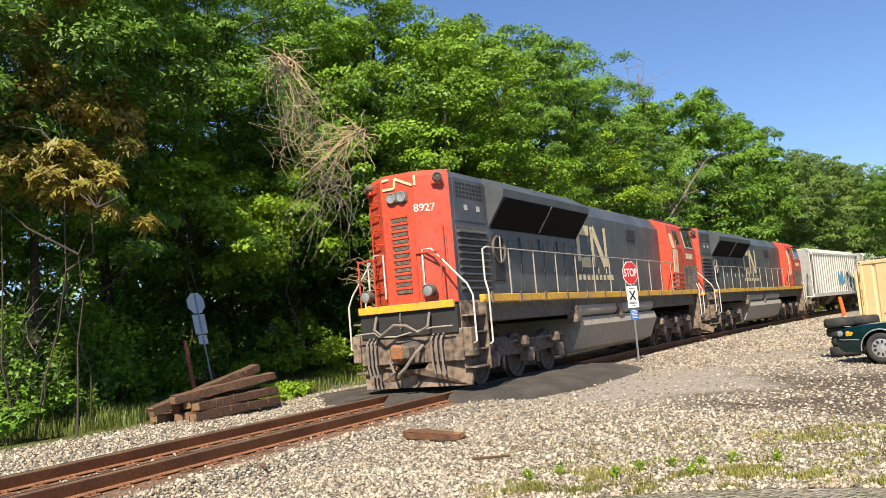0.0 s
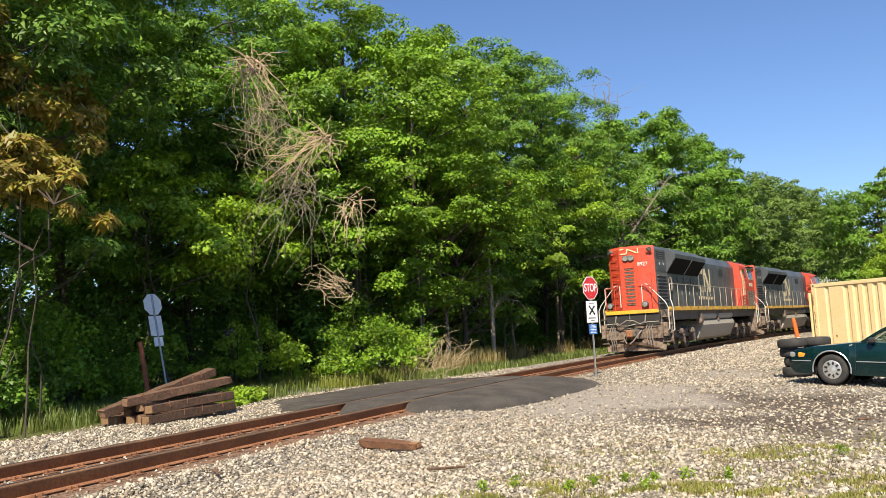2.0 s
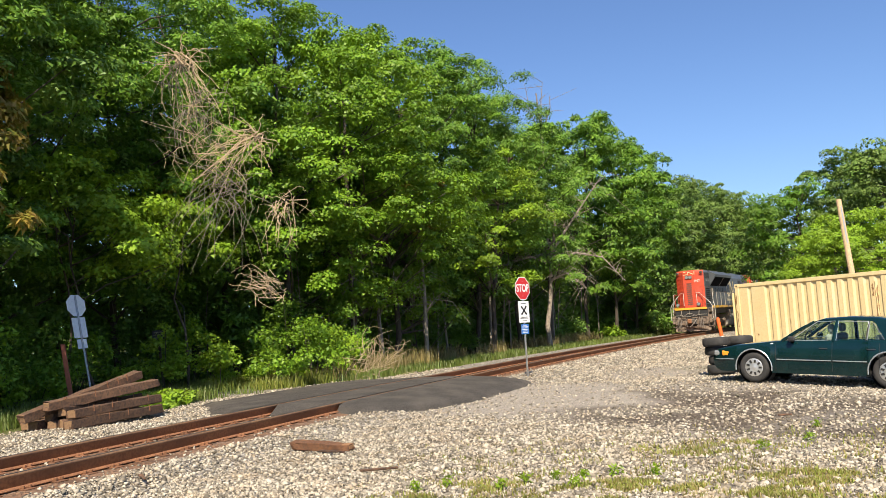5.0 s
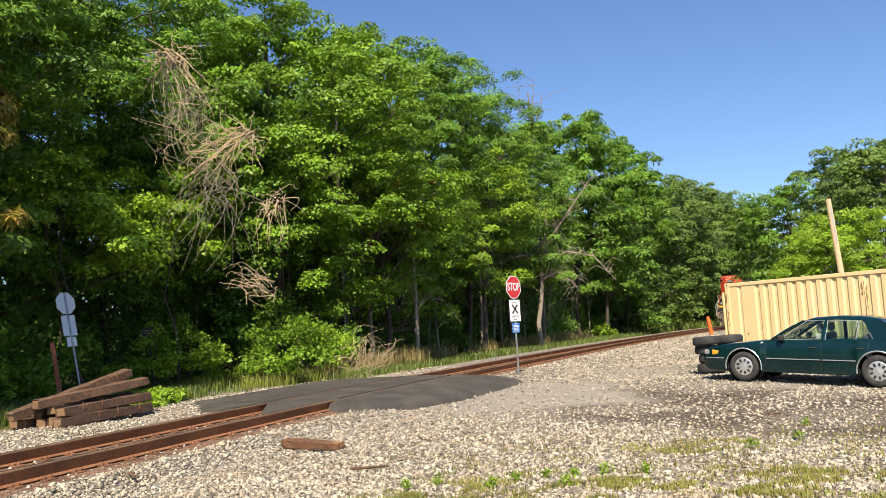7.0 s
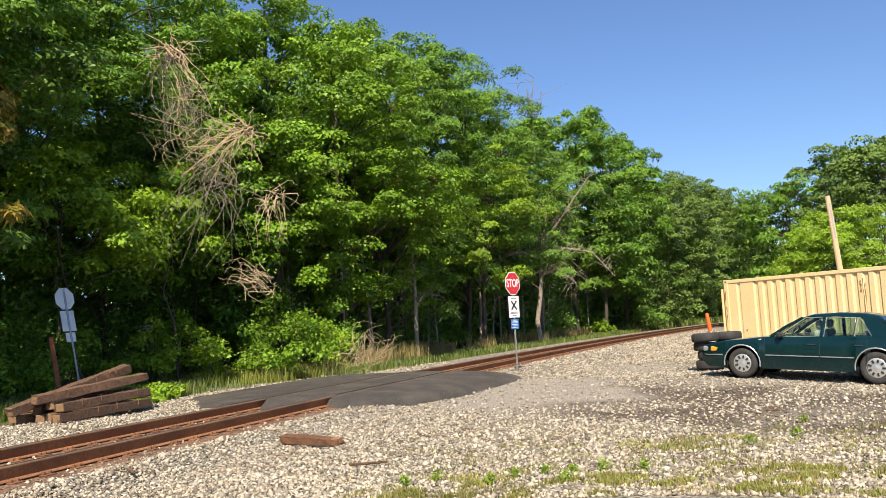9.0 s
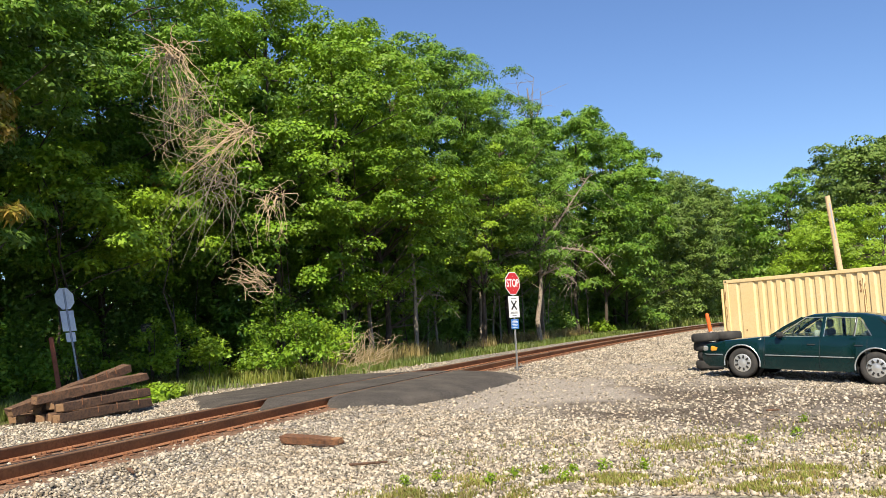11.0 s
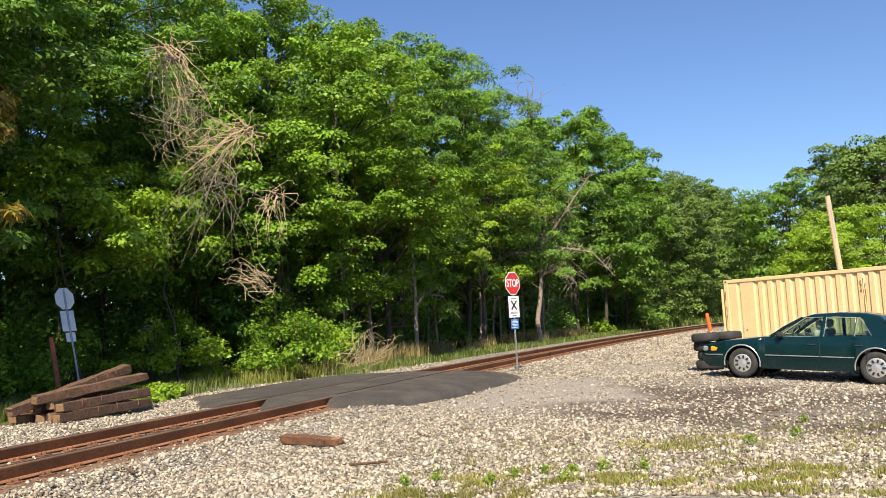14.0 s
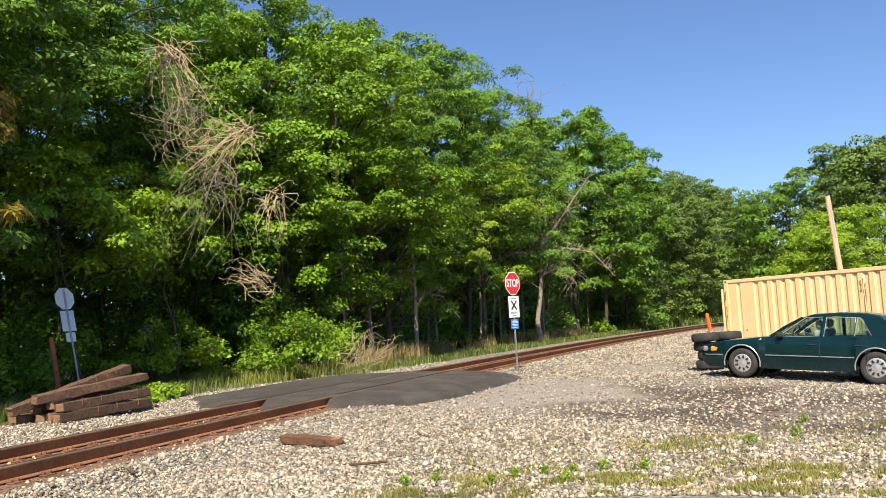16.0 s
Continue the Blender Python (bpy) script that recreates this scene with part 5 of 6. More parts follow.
        for nm, quad in (("front_window", ((0.80, belt), (1.67, belt), (1.71, roof - 0.07), (1.34, roof - 0.08))), ("rear_window", ((1.74, belt), (2.32, belt), (2.36, roof - 0.08), (1.77, roof - 0.07))), ("quarter_window", ((2.35, belt), (2.70, belt + 0.005), (2.47, roof - 0.12), (2.39, roof - 0.085)))):
            bm = bmesh.new()
            for off in (0, 0.004):
                f = [bm.verts.new((x, sgn * (wy + (ry - wy) * (z - belt) / (roof - belt) + 0.025 - off), z)) for x, z in quad]
                bm.faces.new(f)
            g = part(nm, bm, M["glass"], c)
            g.visible_shadow = False
            bm = bmesh.new()
            pts = [(x, sgn * (wy + (ry - wy) * (z - belt) / (roof - belt) + 0.032), z) for x, z in quad]
            tube(bm, pts + pts[:1], 0.009, 4)
            part("window_trim", bm, M["car_trim"], g, "bright window trim")
        bm = bmesh.new()
        sail = ((2.73, belt - 0.02), (3.40, belt + 0.0), (3.10, 1.19), (2.80, roof - 0.06), (2.42, roof - 0.055), (2.50, roof - 0.12))
        for off in (0, 0.02):
            bm.faces.new([bm.verts.new((x, sgn * (wy + (ry - wy) * (z - belt) / (roof - belt) + 0.03 - off), z)) for x, z in sail])
        part("sail_panel", bm, M["car_paint"], c)
    bm = bmesh.new()
    for a in (0, 0.005):
        bm.faces.new([bm.verts.new(p) for p in ((0.55 + a, -wy, belt - 0.01), (0.55 + a, wy, belt - 0.01), (1.25 + a, ry, roof - 0.075), (1.25 + a, -ry, roof - 0.075))])
    part("windscreen", bm, M["glass"], c).visible_shadow = False
    bm = bmesh.new()
    for a in (0, 0.005):
        bm.faces.new([bm.verts.new(p) for p in ((3.42 + a, -wy, belt + 0.03), (3.42 + a, wy, belt + 0.03), (2.80 + a, ry, roof - 0.06), (2.80 + a, -ry, roof - 0.06))])
    part("rear_screen", bm, M["glass"], c).visible_shadow = False
    # inside
    for x0, yc in ((1.45, -0.38), (1.45, 0.38), (2.45, -0.40), (2.45, 0.40)):
        bm = bmesh.new()
        box(bm, x0, x0 + 0.14, yc - 0.25, yc + 0.25, 0.55, 1.06, 0.05, pose(0, 0, 0))
        s = part("seat_back", bm, M["seat"], c, "grey cloth seat back")
        bm = bmesh.new()
        box(bm, x0 + 0.03, x0 + 0.13, yc - 0.13, yc + 0.13, 1.08, 1.27, 0.04)
        part("headrest", bm, M["seat"], s)
    bm = bmesh.new()
    box(bm, 0.6, 0.95, -0.7, 0.7, 0.70, 0.93, 0.03)
    part("dashboard", bm, M["black"], c)
    bm = bmesh.new()
    ring = [(1.02 + 0.06 * math.cos(k * math.pi / 8), -0.36 + 0.18 * math.sin(k * math.pi / 8), 0.98 + 0.17 * math.cos(k * math.pi / 8)) for k in range(17)]
    tube(bm, ring, 0.014, 6)
    part("steering_wheel", bm, M["black"], c)
    bm = bmesh.new()
    box(bm, 0.75, WB + 0.55, -0.72, 0.72, 0.20, 0.30)
    box(bm, -0.8, WB + 1.0, -0.45, 0.45, 0.2, 0.45)
    part("underbody", bm, M["black"], c)
    # trim on both sides
    for sgn in (-1, 1):
        for x0, x1 in ((0.52, 1.66), (1.69, 2.36)):
            bm = bmesh.new()
            y = sgn * (W + 0.004)
            box(bm, x0, x1, min(y, y + sgn * 0.012), max(y, y + sgn * 0.012), 0.51, 0.53, 0.004)
            part("side_moulding", bm, M["car_trim"], c, "bright rub strip")
        for cx in (0.0, WB):
            bm = bmesh.new()
            pts = [(x, sgn * (W * 0.985 + 0.004), z) for x, z in arch(cx, 0.405, 14, 0.26)]
            tube(bm, pts, 0.016, 5)
            part("arch_trim", bm, M["car_trim"], c, "bright wheel-arch trim")
            bm = bmesh.new()
            lathe(bm, [(0.40, -0.01), (0.40, 0.25), (0.05, 0.25)], 20, "Y", (cx, -0.80 if sgn < 0 else 0.55, R + 0.02))
            part("wheel_well", bm, M["black"], c)
        for x in (0.50, 1.675, 2.60):
            bm = bmesh.new()
            tube(bm, [(x, sgn * (W - 0.002), 0.30), (x, sgn * (W + 0.0005), 0.6), (x + 0.01, sgn * (W * 0.955 + 0.003), 0.90)], 0.005, 4)
            part("door_seam", bm, M["black"], c)
        for x in (1.42, 2.36):
            bm = bmesh.new()
            y = sgn * (W * 0.975)
            box(bm, x, x + 0.17, min(y, y + sgn * 0.022), max(y, y + sgn * 0.022), 0.76, 0.782, 0.006)
            part("door_handle", bm, M["black"], c)
        bm = bmesh.new()
        box(bm, 0.80, 0.92, min(sgn * 0.86, sgn * 1.03), max(sgn * 0.86, sgn * 1.03), 0.91, 1.03, 0.03)
        part("mirror", bm, M["black"], c)
        bm = bmesh.new()
        tube(bm, [(-0.97, sgn * 0.74, 0.49), (-0.80, sgn * 0.875, 0.49), (-0.60, sgn * 0.915, 0.50), (-0.44, sgn * 0.922, 0.50)], 0.010, 5)
        part("bumper_moulding", bm, M["car_trim"], c, "bright strip round the bumper")
        bm = bmesh.new()
        box(bm, -0.945, -0.725, min(sgn * 0.46, sgn * 0.835), max(sgn * 0.46, sgn * 0.835), 0.56, 0.675, 0.025)
        part("headlight", bm, M["lens"], c, "clear headlight")
        bm = bmesh.new()
        box(bm, -0.735, -0.54, min(sgn * 0.66, sgn * 0.896), max(sgn * 0.66, sgn * 0.896), 0.565, 0.68, 0.022)
        part("turn_signal", bm, M["amber"], c, "amber corner lamp")
    bm = bmesh.new()
    box(bm, -1.03, -0.82, -0.73, 0.73, 0.34, 0.55, 0.06)
    part("front_bumper", bm, M["car_paint"], c)
    bm = bmesh.new()
    box(bm, -1.036, -0.99, -0.68, 0.68, 0.475, 0.50, 0.006)
    part("bumper_strip", bm, M["car_trim"], c)
    bm = bmesh.new()
    box(bm, WB + 1.02, WB + 1.22, -0.74, 0.74, 0.36, 0.6, 0.06)
    part("rear_bumper", bm, M["car_paint"], c)
    # wheels
    for cx in (0.0, WB):
        for sgn in (-1, 1):
            bm = bmesh.new()
            y = sgn * 0.80
            lathe(bm, [(0.20, -0.09), (0.24, -0.105), (0.30, -0.10), (R, -0.07), (R, 0.07), (0.30, 0.10), (0.24, 0.105), (0.20, 0.09)], 32, "Y", (cx, y, R))
            w = part("wheel", bm, M["rubber"], c, "black tyre", smooth=True)
            bm = bmesh.new()
            face = y + sgn * 0.085
            lathe(bm, [(0.205, face), (0.19, face + sgn * 0.012), (0.12, face - sgn * 0.005), (0.05, face + sgn * 0.012), (0.001, face + sgn * 0.016)], 32, "Y", (cx, 0, R))
            part("hubcap", bm, M["hubcap"], w, "silver wheel cover", smooth=True)
            for k in range(9):
                a = 2 * math.pi * k / 9
                bm = bmesh.new()
                box(bm, 0.105, 0.172, min(face, face + sgn * 0.014), max(face, face + sgn * 0.014), -0.02, 0.02, 0.003, pose(cx, 0, R, 0, math.degrees(a), 0))
                part("slot", bm, M["black"], w)


car()
# ---- train ----
M["loco_red"] = mat("loco_red", (0.60, 0.072, 0.028), 0.5, grain=(7, (0.30, 0.045, 0.03), 0.55), stain=(1.1, (0.44, 0.085, 0.055), 0.7), bump=0.08)
M["loco_grey"] = mat("loco_grey", (0.05, 0.06, 0.07), 0.45, grain=(10, (0.085, 0.09, 0.092), 0.5), stain=(0.9, (0.125, 0.126, 0.122), 0.7), bump=0.08)
M["loco_yellow"] = mat("loco_yellow", (0.75, 0.42, 0.02), 0.55, grain=(9, (0.42, 0.24, 0.06), 0.6), stain=(1.3, (0.42, 0.25, 0.09), 0.7))
M["loco_cream"] = mat("loco_cream", (0.72, 0.60, 0.36), 0.6, grain=(7, (0.55, 0.45, 0.28), 0.6))
M["grime"] = mat("grime", (0.20, 0.145, 0.105), 0.9, grain=(7, (0.055, 0.042, 0.034), 0.85), stain=(1.6, (0.33, 0.255, 0.19), 0.7), bump=0.3)
M["grime_dark"] = mat("grime_dark", (0.10, 0.085, 0.07), 0.85, grain=(12, (0.20, 0.16, 0.125), 0.6), stain=(2, (0.03, 0.027, 0.025), 0.6), bump=0.3)
M["tank"] = mat("tank", (0.37, 0.33, 0.27), 0.75, grain=(8, (0.21, 0.19, 0.155), 0.5), stain=(0.8, (0.34, 0.31, 0.26), 0.7))
# near-black: the mesh's own black plus underside shade put into the colour
M["screen"] = mat("screen", (0.006, 0.006, 0.006), 0.9, grain=(60, (0.012, 0.011, 0.01), 0.6), spec=0.1)
M["handrail"] = mat("handrail", (0.62, 0.61, 0.57), 0.55, grain=(9, (0.36, 0.29, 0.22), 0.5), stain=(4, (0.45, 0.43, 0.38), 0.6))
M["steel"] = mat("steel", (0.35, 0.34, 0.33), 0.35, 0.9, stain=(6, (0.2, 0.16, 0.13), 0.5))
M["hose"] = mat("hose", (0.22, 0.19, 0.16), 0.8, stain=(5, (0.12, 0.10, 0.09), 0.6))
M["hopper_white"] = mat("hopper_white", (0.60, 0.60, 0.57), 0.7, grain=(4, (0.45, 0.43, 0.40), 0.6), stain=(0.6, (0.5, 0.48, 0.45), 0.7))
M["spray_blue"] = mat("spray_blue", (0.10, 0.38, 0.62), 0.6, stain=(3, (0.25, 0.5, 0.7), 0.6))
M["spray_white"] = mat("spray_white", (0.75, 0.78, 0.8), 0.6, stain=(3, (0.2, 0.22, 0.25), 0.6))


def add_box(name, parent, material, b6, bevel=0.01, m=None, label=""):
    bm = bmesh.new()
    box(bm, *b6, bevel, m)
    return part(name, bm, material, parent, label)


def add_tube(name, parent, material, pts, r, sides=6, label=""):
    bm = bmesh.new()
    tube(bm, pts, r, sides)
    return part(name, bm, material, parent, label)


def wheel_mesh():
    bm = bmesh.new()
    lathe(bm, [(0.06, -0.08), (0.18, -0.07), (0.22, -0.02), (0.42, -0.01), (0.44, -0.06), (0.533, -0.06), (0.53, 0.055), (0.56, 0.06), (0.56, 0.085), (0.44, 0.085), (0.42, 0.03), (0.18, 0.05), (0.06, 0.08)], 28, "X")
    me = mesh_of("wheel", bm)
    me.materials.append(M["grime_dark"])
    return me


def truck(parent, yc, axles, span, frame_z=0.62):
    """A truck: side frames, wheels, axle boxes, brake gear and springs."""
    t = new("truck")
    t.parent = parent
    t.matrix_basis = Matrix.Translation((0, yc, 0))
    wm = wheel_mesh()
    for k in range(axles):
        y = (k - (axles - 1) / 2) * span
        for sgn in (-1, 1):
            w = part("wheel", wm, None, t)
            w.matrix_basis = pose(sgn * 0.78, y, 0.533, 0, 0, 180 if sgn > 0 else 0)
            add_box("axle_box", t, M["grime"], (min(sgn * 0.98, sgn * 1.26), max(sgn * 0.98, sgn * 1.26), y - 0.19, y + 0.19, 0.36, 0.70), 0.04)
            add_box("brake_cylinder", t, M["grime"], (min(sgn * 1.12, sgn * 1.38), max(sgn * 1.12, sgn * 1.38), y - 0.62, y - 0.30, 0.72, 0.98), 0.06)
            add_tube("spring", t, M["grime_dark"], [(sgn * 1.12, y + 0.3, 0.50), (sgn * 1.12, y + 0.3, 0.86)], 0.09, 8)
            add_box("brake_hanger", t, M["grime"], (min(sgn * 1.06, sgn * 1.14), max(sgn * 1.06, sgn * 1.14), y + 0.62, y + 0.70, 0.28, 0.95), 0.02)
        add_tube("axle", t, M["grime_dark"], [(-0.9, y, 0.533), (0.9, y, 0.533)], 0.09, 10)
    half = (axles - 1) / 2 * span + 0.62
    for sgn in (-1, 1):
        bm = bmesh.new()
        out = [(-half, 0.66), (-half + 0.15, 1.02), (-span * 0.55, 1.0), (-span * 0.3, 0.80), (span * 0.3, 0.80), (span * 0.55, 1.0), (half - 0.15, 1.02), (half, 0.66), (half - 0.3, 0.60), (span * 0.3, 0.56), (-span * 0.3, 0.56), (-half + 0.3, 0.60)]
        prism(bm, out, 0.98, 1.12, Matrix.Rotation(math.pi / 2, 4, "Z") if sgn < 0 else Matrix.Rotation(-math.pi / 2, 4, "Z"))
        part("side_frame", bm, M["grime_dark"], t)
        add_tube("sand_pipe", t, M["grime"], [(sgn * 1.2, -half - 0.1, 1.1), (sgn * 1.1, -half - 0.05, 0.5), (sgn * 0.85, -half + 0.2, 0.1)], 0.025)
        add_tube("brake_rod", t, M["grime"], [(sgn * 1.22, -half + 0.3, 0.88), (sgn * 1.22, half - 0.3, 0.90)], 0.022)
    return t


def loco(number=""):
    t = thing("locomotive", "weathered red and dark grey six-axle diesel freight locomotive", "locomotive", group="locomotives")
    Z = 1.84                                # deck
    # frame and sills
    add_box("underframe", t, M["grime_dark"], (-1.35, 1.35, 0.9, 21.3, 1.38, Z), 0.03)
    for sgn in (-1, 1):
        sill = add_box("side_sill", t, M["loco_yellow"], (min(sgn * 1.40, sgn * 1.54), max(sgn * 1.40, sgn * 1.54), 1.15, 21.0, 1.80, 1.97), 0.01, label="dirty yellow side sill")
        for k in range(14):
            y = 1.5 + k * 1.49
            add_box("sill_bracket", sill, M["grime"], (min(sgn * 1.535, sgn * 1.56), max(sgn * 1.535, sgn * 1.56), y - 0.04, y + 0.04, 1.78, 2.02), 0.006)
    # long hood: facetted red end, grey body with sloping shoulders
    bm = bmesh.new()
    sec = [(-1.05, Z), (-1.05, 4.30), (-0.78, 4.72), (0.78, 4.72), (1.05, 4.30), (1.05, Z)]
    prism(bm, [(-1.05, Z), (-1.05, 4.55), (-0.95, 4.72), (0.95, 4.72), (1.05, 4.55), (1.05, Z)], 0.86, 8.6)
    prism(bm, sec, 8.6, 17.2)
    part("hood", bm, M["loco_grey"], t, "sooty dark grey engine hood")
    bm = bmesh.new()
    lo = [(-1.05, 0.86), (-0.42, 0.42), (0.42, 0.42), (1.05, 0.86)]
    hi = [(-0.98, 0.92), (-0.40, 0.50), (0.40, 0.50), (0.98, 0.92)]
    ra = [bm.verts.new((x, y, Z + 0.02)) for x, y in lo]
    rb = [bm.verts.new((x, y, 4.62)) for x, y in lo]
    rc = [bm.verts.new((x, y + 0.02, 4.75)) for x, y in hi]
    back = [bm.verts.new(p) for p in ((1.05, 0.9, Z + 0.02), (-1.05, 0.9, Z + 0.02), (1.05, 0.94, 4.72), (-1.05, 0.94, 4.72))]
    for u, w in ((ra, rb), (rb, rc)):
        for k in range(3):
            bm.faces.new((u[k], u[k + 1], w[k + 1], w[k]))
    bm.faces.new(rc + [back[2], back[3]])
    hood_end = part("hood_end", bm, M["loco_red"], t, "faded red hood end")
    # middle facet: louvres, headlights, emblem
    for k in range(11):
        z = 2.12 + k * 0.155
        add_box("louvre", hood_end, M["grime_dark"], (-0.19, 0.19, 0.395, 0.43, z, z + 0.085), 0.01)
        add_box("louvre_blade", hood_end, M["loco_red"], (-0.21, 0.21, 0.38, 0.43, z + 0.085, z + 0.15), 0.012)
    plate = add_box("headlight_plate", hood_end, M["grime_dark"], (-0.26, 0.26, 0.36, 0.43, 4.08, 4.34), 0.05)
    for x in (-0.13, 0.13):
        bm = bmesh.new()
        lathe(bm, [(0.115, 0.40), (0.115, 0.335), (0.098, 0.33), (0.09, 0.345), (0.001, 0.352)], 20, "Y", (x, 0, 4.21))
        part("headlight", bm, M["lens"], plate, "round glass headlight")
    ang = math.degrees(math.atan2(0.44, 0.63))

    def facet(x, z, out=0.0, side=1):
        """Pose on a slanting facet: x measured outwards from the middle edge."""
        n = Vector((math.sin(radians(ang)) * side, -math.cos(radians(ang)), 0))
        d = Vector((math.cos(radians(ang)) * side, math.sin(radians(ang)), 0))
        o = Vector((0.42 * side, 0.42, z)) + d * x + n * out
        return Matrix.Translation(o) @ Matrix.Rotation(radians(ang) * side, 4, "Z")

    if number:
        me = text_mesh("road_number", number, 0.235, 0.003, 0.004)
        me.transform(facet(0.20, 3.92, 0.004))
        part("road_number", me, M["handrail"], hood_end, "white painted number")
    # plain emblem strokes near the top of the end
    for x0, z0, x1, z1 in ((-0.36, 4.42, -0.06, 4.42), (-0.36, 4.62, -0.20, 4.64), (-0.06, 4.42, -0.03, 4.63), (-0.03, 4.63, 0.40, 4.43)):
        add_tube("emblem_stroke", hood_end, M["loco_cream"], [(x0, 0.418, z0), (x1, 0.418, z1)], 0.036, 4, "pale emblem stroke")
    bm = bmesh.new()
    tube(bm, [(0, 0.0, -0.1), (0, 0.0, 0.12)], 0.036, 4)
    part("emblem_stroke", bm, M["loco_cream"], hood_end).matrix_basis = facet(0.03, 4.52, -0.005)
    for sgn in (-1, 1):
        bm = bmesh.new()
        lathe(bm, [(0.10, 0.02), (0.10, -0.16), (0.07, -0.17), (0.065, -0.15), (0.001, -0.15)], 16, "Y")
        lamp = part("corner_lamp", bm, M["grime_dark"], hood_end, "hooded corner lamp")
        lamp.matrix_basis = facet(0.52, 4.56, 0.0, sgn)
        add_box("bracket", lamp, M["loco_red"], (-0.13, 0.10, -0.10, 0.05, -0.16, -0.06), 0.02)
        # side handrails and grab irons of the end
        add_tube("grab_iron", hood_end, M["loco_red"], [facet(0.55, z, o, sgn) @ Vector((0, 0, 0)) for z, o in ((3.55, 0.0), (3.52, 0.06), (2.75, 0.06), (2.72, 0.0))], 0.014)
    for k in range(8):
        z = 2.3 + k * 0.32
        add_tube("ladder_rung", hood_end, M["loco_red"], [facet(0.15, z, 0.0, -1) @ Vector((0, 0, 0)), facet(0.15, z, 0.08, -1) @ Vector((0, 0, 0)), facet(0.55, z, 0.08, -1) @ Vector((0, 0, 0)), facet(0.55, z, 0.0, -1) @ Vector((0, 0, 0))], 0.014)
    # lower door seams on the end
    for x in (0.02, 0.62):
        add_tube("door_seam", hood_end, M["grime_dark"], [facet(x, 1.9, 0.001) @ Vector((0, 0, 0)), facet(x, 3.3, 0.001) @ Vector((0, 0, 0))], 0.006, 4)
    for sgn in (-1, 1):
        def side_box(name, b6, material, bevel=0.006, parent=t, label=""):
            y0, y1, z0, z1, d0, d1 = b6
            return add_box(name, parent, material, (min(sgn * d0, sgn * d1), max(sgn * d0, sgn * d1), y0, y1, z0, z1), bevel, label=label)
        # radiator louvres: big slats below, fine grid above
        frame_ = side_box("louvre_panel", (1.0, 2.45, 2.05, 3.5, 1.03, 1.06), M["grime_dark"])
        for k in range(9):
            z = 2.10 + k * 0.155
            bm = bmesh.new()
            prism(bm, [(sgn * 1.05, z), (sgn * 1.14, z + 0.02), (sgn * 1.14, z + 0.045), (sgn * 1.05, z + 0.10)], 1.02, 2.42)
            part("slat", bm, M["loco_grey"], frame_, "grey louvre slat")
        grid = side_box("grille_panel", (1.0, 2.45, 3.62, 4.58, 1.045, 1.062), M["loco_grey"])
        for k in range(8):
            for j in range(4):
                side_box("grille_slot", (1.12 + k * 0.16, 1.24 + k * 0.16, 4.14 + j * 0.095, 4.20 + j * 0.095, 1.055, 1.067), M["black"], 0.0, grid)
        for y in (1.45, 2.05):
            side_box("placard", (y, y + 0.16, 3.88, 4.0, 1.055, 1.067), M["handrail"], 0.0, grid)
        # flared radiator wing
        bm = bmesh.new()
        prism(bm, [(sgn * 1.04, 3.55), (sgn * 1.50, 4.22), (sgn * 1.52, 4.40), (sgn * 1.02, 4.72), (sgn * 0.9, 4.70)], 2.6, 8.35)
        wing = part("radiator_wing", bm, M["loco_grey"], t, "flared dark radiator housing")
        bm = bmesh.new()
        prism(bm, [(sgn * 1.055, 3.545), (sgn * 1.508, 4.205), (sgn * 1.525, 4.195), (sgn * 1.072, 3.535)], 2.72, 8.22)
        part("intake_screen", bm, M["screen"], wing, "black intake screen with underside shade in its colour")
        add_tube("screen_bar", wing, M["tank"], [(sgn * 1.11, 5.45, 3.56), (sgn * 1.53, 5.45, 4.18)], 0.02, 4)
        # fan shroud behind the end of the wing
        bm = bmesh.new()
        lathe(bm, [(0.34, 0.0), (0.34, 0.06), (0.30, 0.06), (0.28, 0.02)], 20, "X", (sgn * 1.06, 3.0, 3.05))
        fan = part("blower_ring", bm, M["grime_dark"], t)
        add_tube("blower_bar", fan, M["tank"], [(sgn * 1.13, 3.0, 2.75), (sgn * 1.13, 3.0, 3.35)], 0.02, 4)
        add_box("blower_face", fan, M["black"], (min(sgn * 1.04, sgn * 1.075), max(sgn * 1.04, sgn * 1.075), 2.72, 3.28, 2.3, 3.4), 0.02)
        # engine doors
        for k in range(10):
            y = 3.6 + k * 0.72
            door = side_box("engine_door", (y, y + 0.68, 2.02, 3.30, 1.048, 1.066), M["loco_grey"], 0.008)
            side_box("latch", (y + 0.58, y + 0.62, 2.55, 2.72, 1.064, 1.085), M["tank"], 0.004, door)
            side_box("hinge", (y + 0.03, y + 0.07, 3.0, 3.12, 1.064, 1.08), M["black"], 0.004, door)
        for k in range(6):
            side_box("vent_slot", (4.2 + k * 0.62, 4.3 + k * 0.62, 3.05, 3.4, 1.06, 1.075), M["grime"] if k % 2 else M["black"], 0.0)
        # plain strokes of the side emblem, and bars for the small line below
        for y0, z0, y1, z1, w in ((7.95, 3.84, 8.75, 3.84, 0.15), (7.95, 2.88, 8.75, 2.88, 0.15), (7.80, 2.9, 7.80, 3.85, 0.13), (9.0, 2.75, 9.0, 3.98, 0.12), (9.1, 3.95, 10.05, 2.80, 0.15), (10.2, 2.78, 10.2, 4.0, 0.12)):
            bm = bmesh.new()
            a, b_ = Vector((0, y0, z0)), Vector((0, y1, z1))
            d = (b_ - a).normalized()
            n = Vector((0, -d.z, d.y)) * w
